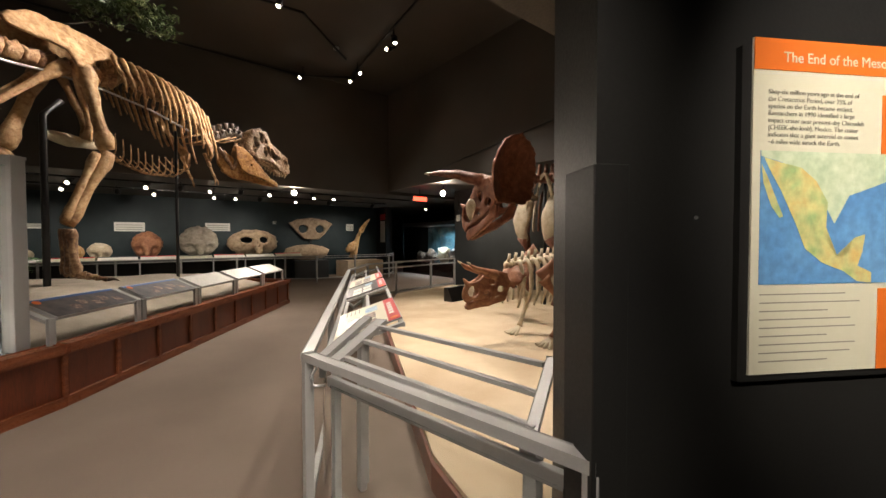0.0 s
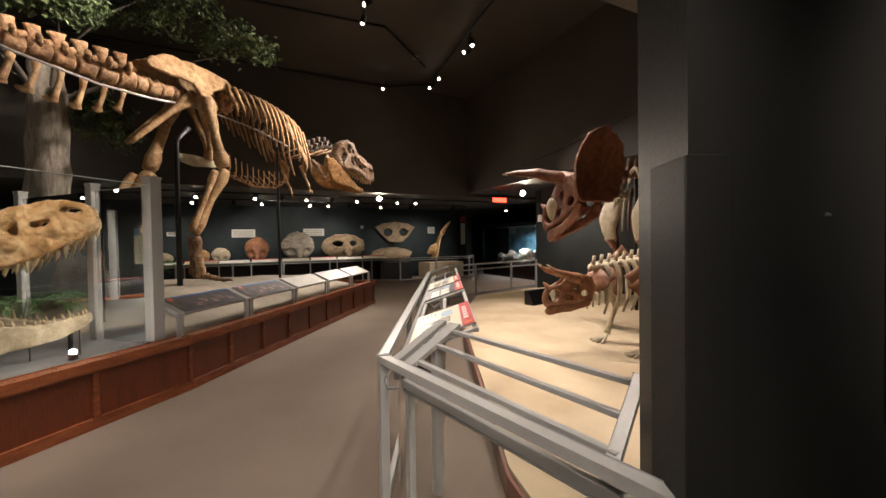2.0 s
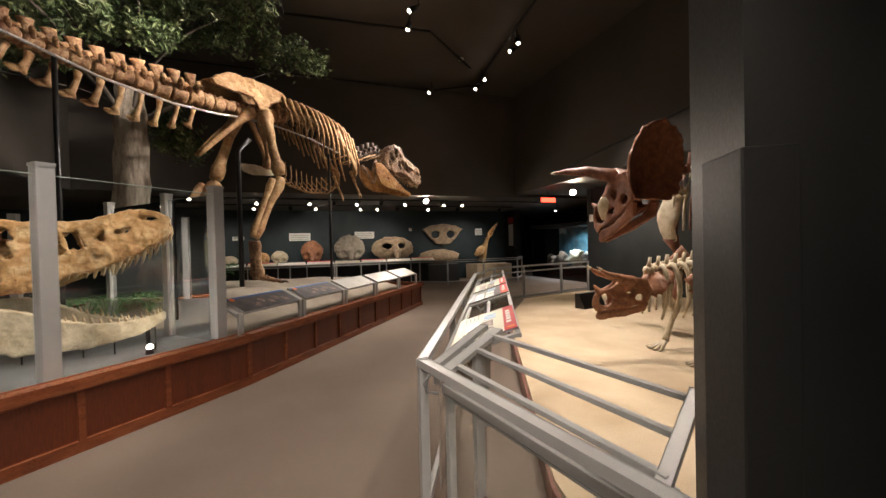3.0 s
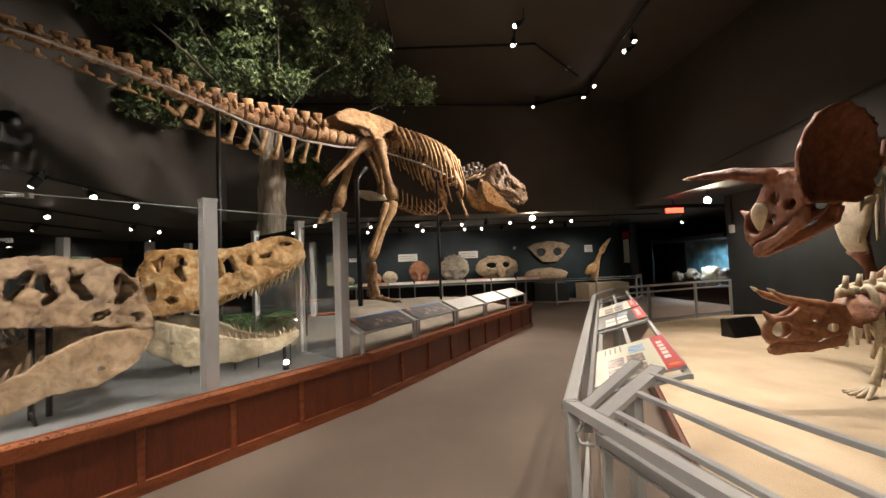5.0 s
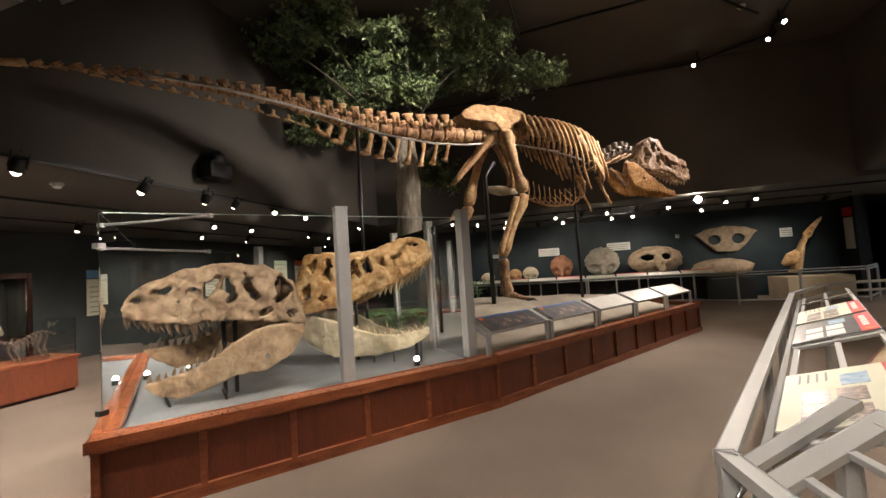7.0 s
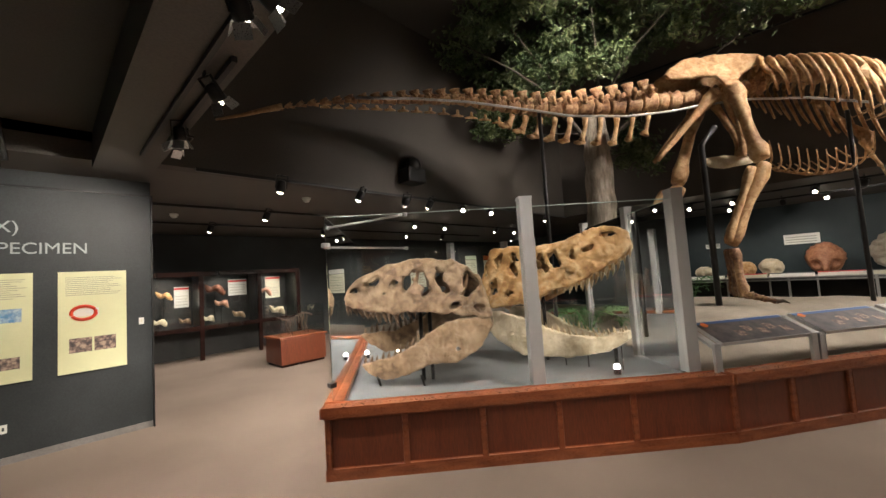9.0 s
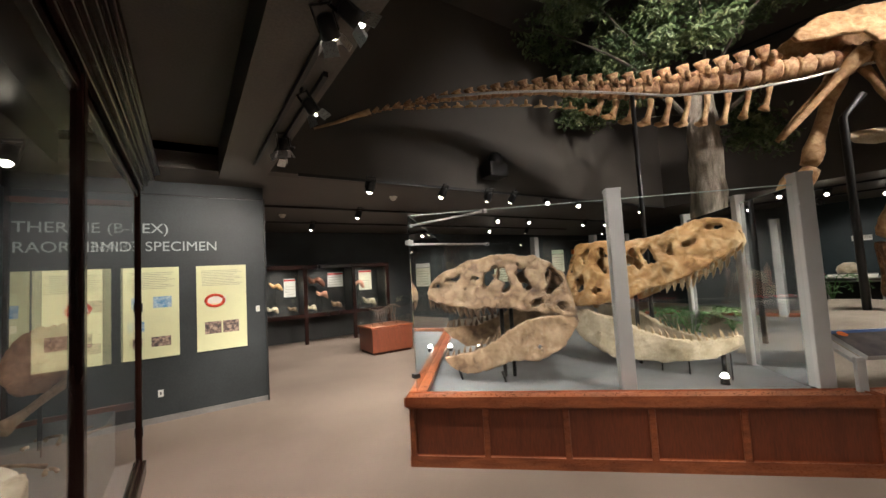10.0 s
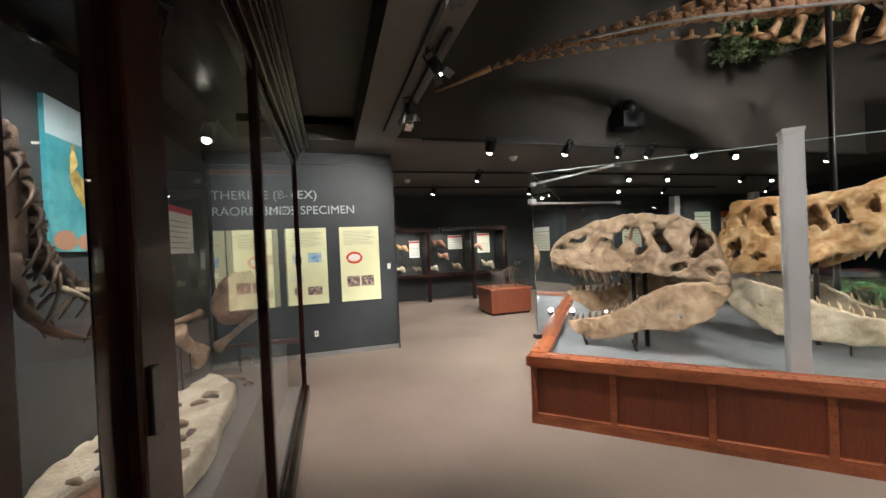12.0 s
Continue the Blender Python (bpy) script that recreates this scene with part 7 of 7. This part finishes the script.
def shield_skull(y, z, w, h, mat, label, holes=True, seed=0.0, thick=0.12, x=-15.65):
    """A frilled skull facing the room: a wide holed shield, or a domed head with low eye sockets."""
    t = thing("frilled_skull", (x, y, 0.92), label, "skull", "gallery skulls")

    def f(px, py, pz):
        a = np.arctan2(pz / h, py / w)
        if holes:
            r = np.sqrt((py / w) ** 2 + (pz / h) ** 2)
            d = np.maximum((r - 1 - 0.02 * np.sin(a * 14)) * 0.6 * h, np.abs(px - 0.34 * (1 - r ** 2)) - 0.07)
            for c, s in ((-0.30, 0.24), (0.34, 0.18)):
                d = np.maximum(d, (1 - np.sqrt(((py - c * w) / (w * s)) ** 2 + ((pz - h * 0.22) / (h * 0.22)) ** 2)) * 0.15)
            face = limb(px, py, pz, [(0.32, 0.06, -h * 0.1), (0.55, 0.08, -h * 0.5), (0.62, 0.08, -h * 0.95)], [w * 0.16, w * 0.14, w * 0.11])
            horn = limb(px, py, pz, [(0.55, 0.08, -h * 0.35), (0.70, 0.08, -h * 0.1)], [0.07, 0.02])
            d = smin(smin(d, face, 0.12), horn, 0.05)
        else:
            d = (np.sqrt((py / w) ** 2 + (pz / h) ** 2 + (px / (w * 0.75)) ** 2) - 1) * 0.55 * h
            d = d - 0.035 * h * np.abs(np.sin(a * 9)) * (pz > -0.2 * h)
            for s in (-1, 1):
                d = np.maximum(d, 0.30 * h - np.sqrt((py - s * w * 0.52) ** 2 + (pz + h * 0.42) ** 2 + (px - w * 0.62) ** 2))
            d = smin(d, limb(px, py, pz, [(w * 0.5, 0, -h * 0.1), (w * 0.95, 0, -h * 0.8)], [w * 0.20, w * 0.17]), 0.08)
        return np.maximum(d, -(pz + h * 0.97)) + pits(px, py, pz, 0.016, 9, seed)
    bm = carved(f, (-w - 0.1, -w * 1.15, -h * 1.1), (max(0.85, w * 1.3), w * 1.15, h * 1.15), 0.04)
    bm.transform(pose(x, y, z))
    part("skull", bm, mat, t, "", True)
    part("stand", boxed(x - 0.05, y - 0.03, 0.92, x + 0.05, y + 0.03, z, None), BLACK_METAL, t)


shield_skull(3.43, 1.43, 0.88, 0.50, BONE_TAN, "tan horned dinosaur skull with wide holed frill on the counter", True, 1)
shield_skull(1.68, 1.48, 0.58, 0.52, BONE_PALE, "pale grey domed dinosaur skull on the counter", False, 2, 0.4)
shield_skull(0.25, 1.40, 0.40, 0.42, BONE_ORANGE, "orange-brown rounded dinosaur skull on the counter", False, 3, 0.4)
shield_skull(-0.9, 1.20, 0.28, 0.27, BONE_CREAM, "small pale dinosaur skull on the counter", False, 4, 0.3)
shield_skull(-1.5, 1.18, 0.24, 0.24, BONE_GOLD, "small tan dinosaur skull on the counter", False, 4.5, 0.3)
shield_skull(-2.6, 1.12, 0.25, 0.2, BONE_CREAM, "small pale dinosaur skull at the counter end", False, 5, 0.3)
shield_skull(-3.6, 1.15, 0.3, 0.22, BONE_GREY, "small grey dinosaur skull at the counter end", False, 6, 0.3)
hung = thing("hanging_frill", (-16.2, 5.55, 1.5), "wide tan fan-shaped frill with two holes on the dark wall", "fossil")


def fan(px, py, pz):
    o = poly2(py[0, :, :] + 0 * pz[0, :, :], pz[0, :, :] + 0 * py[0, :, :], [(-0.92, 0.25), (-0.6, 0.42), (0, 0.50), (0.6, 0.42), (0.92, 0.25), (0.55, -0.2), (0.30, -0.42), (-0.30, -0.42), (-0.55, -0.2)])[None]
    d = np.maximum(o, np.abs(px) - 0.05)
    for s in (-1, 1):
        d = np.maximum(d, (1 - np.sqrt(((py - s * 0.36) / 0.19) ** 2 + ((pz - 0.02) / 0.17) ** 2)) * 0.15)
    return d + pits(px, py, pz, 0.012, 9)


bm = carved(fan, (-0.12, -1.05, -0.55), (0.12, 1.05, 0.65), 0.04)
bm.transform(pose(-16.15, 5.82, 1.98))
part("frill", bm, BONE_TAN, hung, "", True)
part("rod", boxed(-16.3, 5.79, 1.2, -16.2, 5.85, 1.7), BLACK_METAL, hung)
bm = bmesh.new()
low = thing("low_frill", (-15.6, 5.5, 0.6), "low tan frill fossil resting on a base", "fossil")
blob(bm, (-15.6, 5.42, 1.04), (0.25, 0.92, 0.31), None, 0.15, 3, 2, 3)
part("frill", bm, BONE_TAN, low, "", True)
part("base", boxed(-16.0, 4.8, 0, -15.2, 6.2, 0.72, None, 0.02), WALL_BLACK, low)
tall = thing("tall_skull_mount", (-15.4, 7.5, 0), "tall upright tan frilled skull on a pale angular base", "fossil")
part("base", prism(bmesh.new(), [(-15.9, 6.8), (-14.9, 6.9), (-14.8, 8.5), (-15.9, 8.7)], 0, 0.66), SAND, tall)
part("frill", tubed(bezier([(-15.4, 7.35, 0.75), (-15.4, 7.45, 1.2), (-15.4, 7.72, 1.9), (-15.4, 8.18, 2.48)], 14), lerps([0.32, 0.30, 0.24, 0.16, 0.10, 0.02], 14), 9, 0.35, None, 0.35, 3.5), BONE_GOLD, tall, "", True)
part("face", tubed([(-15.3, 7.0, 1.05), (-15.3, 7.2, 1.2), (-15.35, 7.45, 1.25)], [0.08, 0.2, 0.25], 9, 0.6, None, 0.35, 4), BONE_GOLD, tall, "", True)
fw = standing((-16.3, 0, 0), (0, 1))
for k, (y0, y1, z0, z1) in enumerate(((-4.09, -3.38, 1.77, 2.06), (-0.59, 0.21, 1.84, 2.14), (1.96, 2.77, 1.88, 2.17), (7.45, 7.8, 1.95, 2.25), (4.3, 4.42, 2.18, 2.3), (-2.6, -2.2, 1.9, 2.05))):
    t = thing("wall_label", (-16.3, (y0 + y1) / 2, z0), "white caption board on the dark green wall", "label", "gallery captions")
    board(fw, y0, z0, y1 - y0, z1 - z0, WHITE, t, "sheet", 0.015)
    for q in range(3):
        board(fw, y0 + 0.05, z0 + 0.05 + q * (z1 - z0) / 4, (y1 - y0) * 0.85, 0.02, GREY_INK, t, "text_bar", 0.002, 0.015)
pt = thing("gallery_poster", (-15.39, 9.1, 1.45), "white text poster with a red board above it", "poster")
part("sheet", boxed(-15.9, 8.985, 1.42, -15.5, 9.0, 2.4), WHITE, pt)
part("heading", boxed(-15.92, 8.98, 2.46, -15.48, 9.0, 2.72), RED, pt)
bc_ = thing("gallery_case", (-13.6, 10.6, 0), "large blue-lit glass case with pale fossils inside", "display case")
part("base", boxed(-15.4, 9.9, 0, -11.6, 11.5, 0.55, None, 0.02), WOOD_DARK, bc_)
part("back", boxed(-15.4, 11.4, 0.55, -11.6, 11.5, 2.15), GLOW_BLUE, bc_, "blue-lit scene back")
part("top", boxed(-15.4, 9.9, 2.15, -11.6, 11.5, 2.3, None, 0.02), BLACK_METAL, bc_)
pane("glass", (-15.4, 9.95), (-11.6, 9.95), 0.55, 2.15, bc_)
for x, s in ((-12.9, 0.34), (-13.9, 0.28), (-12.2, 0.3), (-14.7, 0.22)):
    t = thing("case_fossil", (x, 10.5, 0.55), "pale fossil skull inside the blue-lit case", "fossil", "blue case fossils")
    bm = bmesh.new()
    blob(bm, (x, 10.5, 0.55 + s), (s * 1.2, s * 0.6, s), None, 0.6, 2.5, x, 3)
    part("fossil", bm, BONE_CREAM if s > 0.3 else BONE_DARK, t, "", True)
spot((-13.3, 10.2, 2.1), (-13.3, 10.8, 0.6), 190, 130, 0.8, 0.05, (0.75, 0.9, 1.0))

# ---- back gallery ----
bw = thing("built_in_case", (-3.9, -10.8, 0), "row of dark wooden cases with glass fronts", "display case")
part("back", boxed(-5.6, -11.19, 0.0, -2.1, -11.12, 2.05), WALL_BLACK, bw)
for x in (-2.16, -3.15, -4.48, -5.52):
    part("stile", boxed(x - 0.045, -10.46, 0, x + 0.045, -10.38, 2.06, None, 0.006), WOOD_DARK, bw)
    part("divider", boxed(x - 0.02, -11.12, 0.7, x + 0.02, -10.46, 2.0), WALL_BLACK, bw)
for z0, z1 in ((1.97, 2.08), (0.70, 0.80)):
    part("rail", boxed(-5.56, -10.455, z0, -2.12, -10.385, z1, None, 0.006), WOOD_DARK, bw)
part("shelf", boxed(-5.5, -11.12, 0.70, -2.15, -10.46, 0.74), DECK_DARK, bw)
part("roof", boxed(-5.56, -11.12, 2.02, -2.12, -10.46, 2.06), WOOD_DARK, bw)
for a, b in ((-3.10, -2.2), (-4.43, -3.2), (-5.47, -4.53)):
    pane("glass", (a, -10.42), (b, -10.42), 0.80, 1.97, bw, 0.006)
km = standing((0, -11.12, 0), (-1, 0))
for k, (x, z, w, h, mat) in enumerate(((2.75, 1.25, 0.3, 0.5, WHITE), (3.95, 1.45, 0.45, 0.42, WHITE), (4.9, 1.3, 0.4, 0.6, CREAM))):
    t = thing("case_caption", (-x, -11.1, z), "white caption sheet in the wooden back case", "label", "back case captions")
    board(km, x, z, w, h, mat, t, "sheet", 0.02)
    board(km, x, z + h - 0.07, w, 0.05, RED, t, "heading", 0.003, 0.02)
    for q in range(4):
        board(km, x + 0.03, z + 0.06 + q * 0.07, w * 0.8, 0.012, GREY_INK, t, "text_bar", 0.002, 0.02)
rnd = random.Random(8)
for k, (x, z, s, mat) in enumerate(((-2.5, 1.55, 0.16, BONE_GOLD), (-2.4, 0.95, 0.14, BONE_CREAM), (-2.9, 0.92, 0.12, BONE_GREY), (-3.55, 1.62, 0.22, BONE_RED), (-3.7, 1.25, 0.16, BONE_PINK), (-3.4, 0.92, 0.13, BONE_CREAM), (-4.1, 0.95, 0.15, BONE_GREY), (-4.75, 1.5, 0.2, BONE_PINK), (-5.1, 0.95, 0.2, BONE_CREAM))):
    t = thing("case_bone", (x, -10.85, z - s), "fossil bone mounted in the wooden back case", "fossil", "back case fossils")
    bm = bmesh.new()
    tube(bm, bezier([(x - s, -10.85, z - s * 0.6), (x - s * 0.3, -10.8, z + s * 0.2), (x + s * 0.4, -10.85, z), (x + s, -10.82, z + s * 0.7)], 12), lerps([s * 0.15, s * 0.5, s * 0.25, s * 0.35, s * 0.08], 12), 8, 0.7, None, 0.6, 7, k)
    part("bone", bm, mat, t, "", True)
    part("stand", tubed([(x, -10.85, 0.74), (x, -10.85, z)], 0.012, 6), BLACK_METAL, t)
for x in (-2.65, -3.8, -5.0):
    spot((x, -10.5, 1.95), (x, -11.0, 1.1), 14, 130, 0.8, 0.03)
sc = thing("small_case", (-4.28, -7.95, 0), "low mahogany plinth case with a glass hood over dark bones", "display case")
part("plinth", boxed(-4.76, -8.35, 0.05, -3.8, -7.6, 0.55, None, 0.01), WOOD, sc)
part("foot", boxed(-4.73, -8.32, 0.0, -3.83, -7.63, 0.05), WOOD_DARK, sc)
part("cap", boxed(-4.79, -8.38, 0.55, -3.77, -7.57, 0.59, None, 0.008), WOOD_TRIM, sc)
for a, b in (((-4.74, -7.62), (-3.82, -7.62)), ((-4.74, -8.33), (-3.82, -8.33)), ((-4.74, -8.33), (-4.74, -7.62)), ((-3.82, -8.33), (-3.82, -7.62))):
    pane("glass", a, b, 0.59, 1.2, sc, 0.006)
sb = thing("small_skeleton", (-4.28, -7.95, 0.59), "small dark brown skeleton inside the low glass case", "skeleton")
for k in range(14):
    x = -4.65 + k * 0.055
    z = 0.95 + 0.06 * math.sin(k * 0.5)
    part("vertebra", tubed([(x, -7.95, z), (x + 0.04, -7.95, z)], [0.022, 0.018], 6), BONE_DARK, sb)
    if 2 < k < 11:
        for s in (-1, 1):
            part("rib", tubed([(x, -7.95, z), (x, -7.95 + 0.09 * s, z - 0.05), (x, -7.95 + 0.06 * s, z - 0.16)], [0.01, 0.009, 0.005], 5), BONE_DARK, sb)
for x in (-4.5, -4.15):
    for s in (-0.08, 0.08):
        part("leg", tubed([(x, -7.95 + s, 0.95), (x + 0.05, -7.95 + s, 0.77), (x - 0.02, -7.95 + s, 0.595)], [0.016, 0.013, 0.012], 6), BONE_DARK, sb)
wb = standing((0, -11.2, 0), (-1, 0))
for x, z, w, h, top_, lab in ((7.0, 1.0, 0.95, 1.15, BLUE, "pale text poster with blue heading on the back wall"), (13.7, 1.45, 0.75, 0.95, PALE_LAND, "pale green text poster on the back wall"), (15.0, 1.3, 0.9, 1.1, ORANGE, "white text poster with orange heading on the back wall"), (10.4, 1.2, 0.8, 0.9, WHITE, "white text poster on the back wall")):
    t = thing("back_poster", (-x, -11.2, z), lab, "poster", "back wall posters")
    board(wb, x, z, w, h * 0.8, CREAM, t, "sheet", 0.02)
    board(wb, x, z + h * 0.82, w, h * 0.18, top_, t, "heading", 0.02)
    for q in range(6):
        board(wb, x + 0.06, z + 0.08 + q * h * 0.11, w * 0.8, 0.025, GREY_INK, t, "text_bar", 0.002, 0.02)
pj = thing("ceiling_projector", (-5.05, -4.7, 3.3), "dark box mounted on the bulkhead above the track", "device")
part("box", boxed(-5.25, -5.0, 3.25, -4.85, -4.7, 3.5, None, 0.02), BLACK_METAL, pj)
part("dome", blob(bmesh.new(), (-5.05, -4.8, 3.55), (0.13, 0.13, 0.16), None, 0.05, 3, 0, 2), BLACK_METAL, pj, "", True)
for proto in (lamp_a, lamp_b, lamp_c):
    for child in list(proto.children):
        bpy.data.objects.remove(child)
    bpy.data.objects.remove(proto)
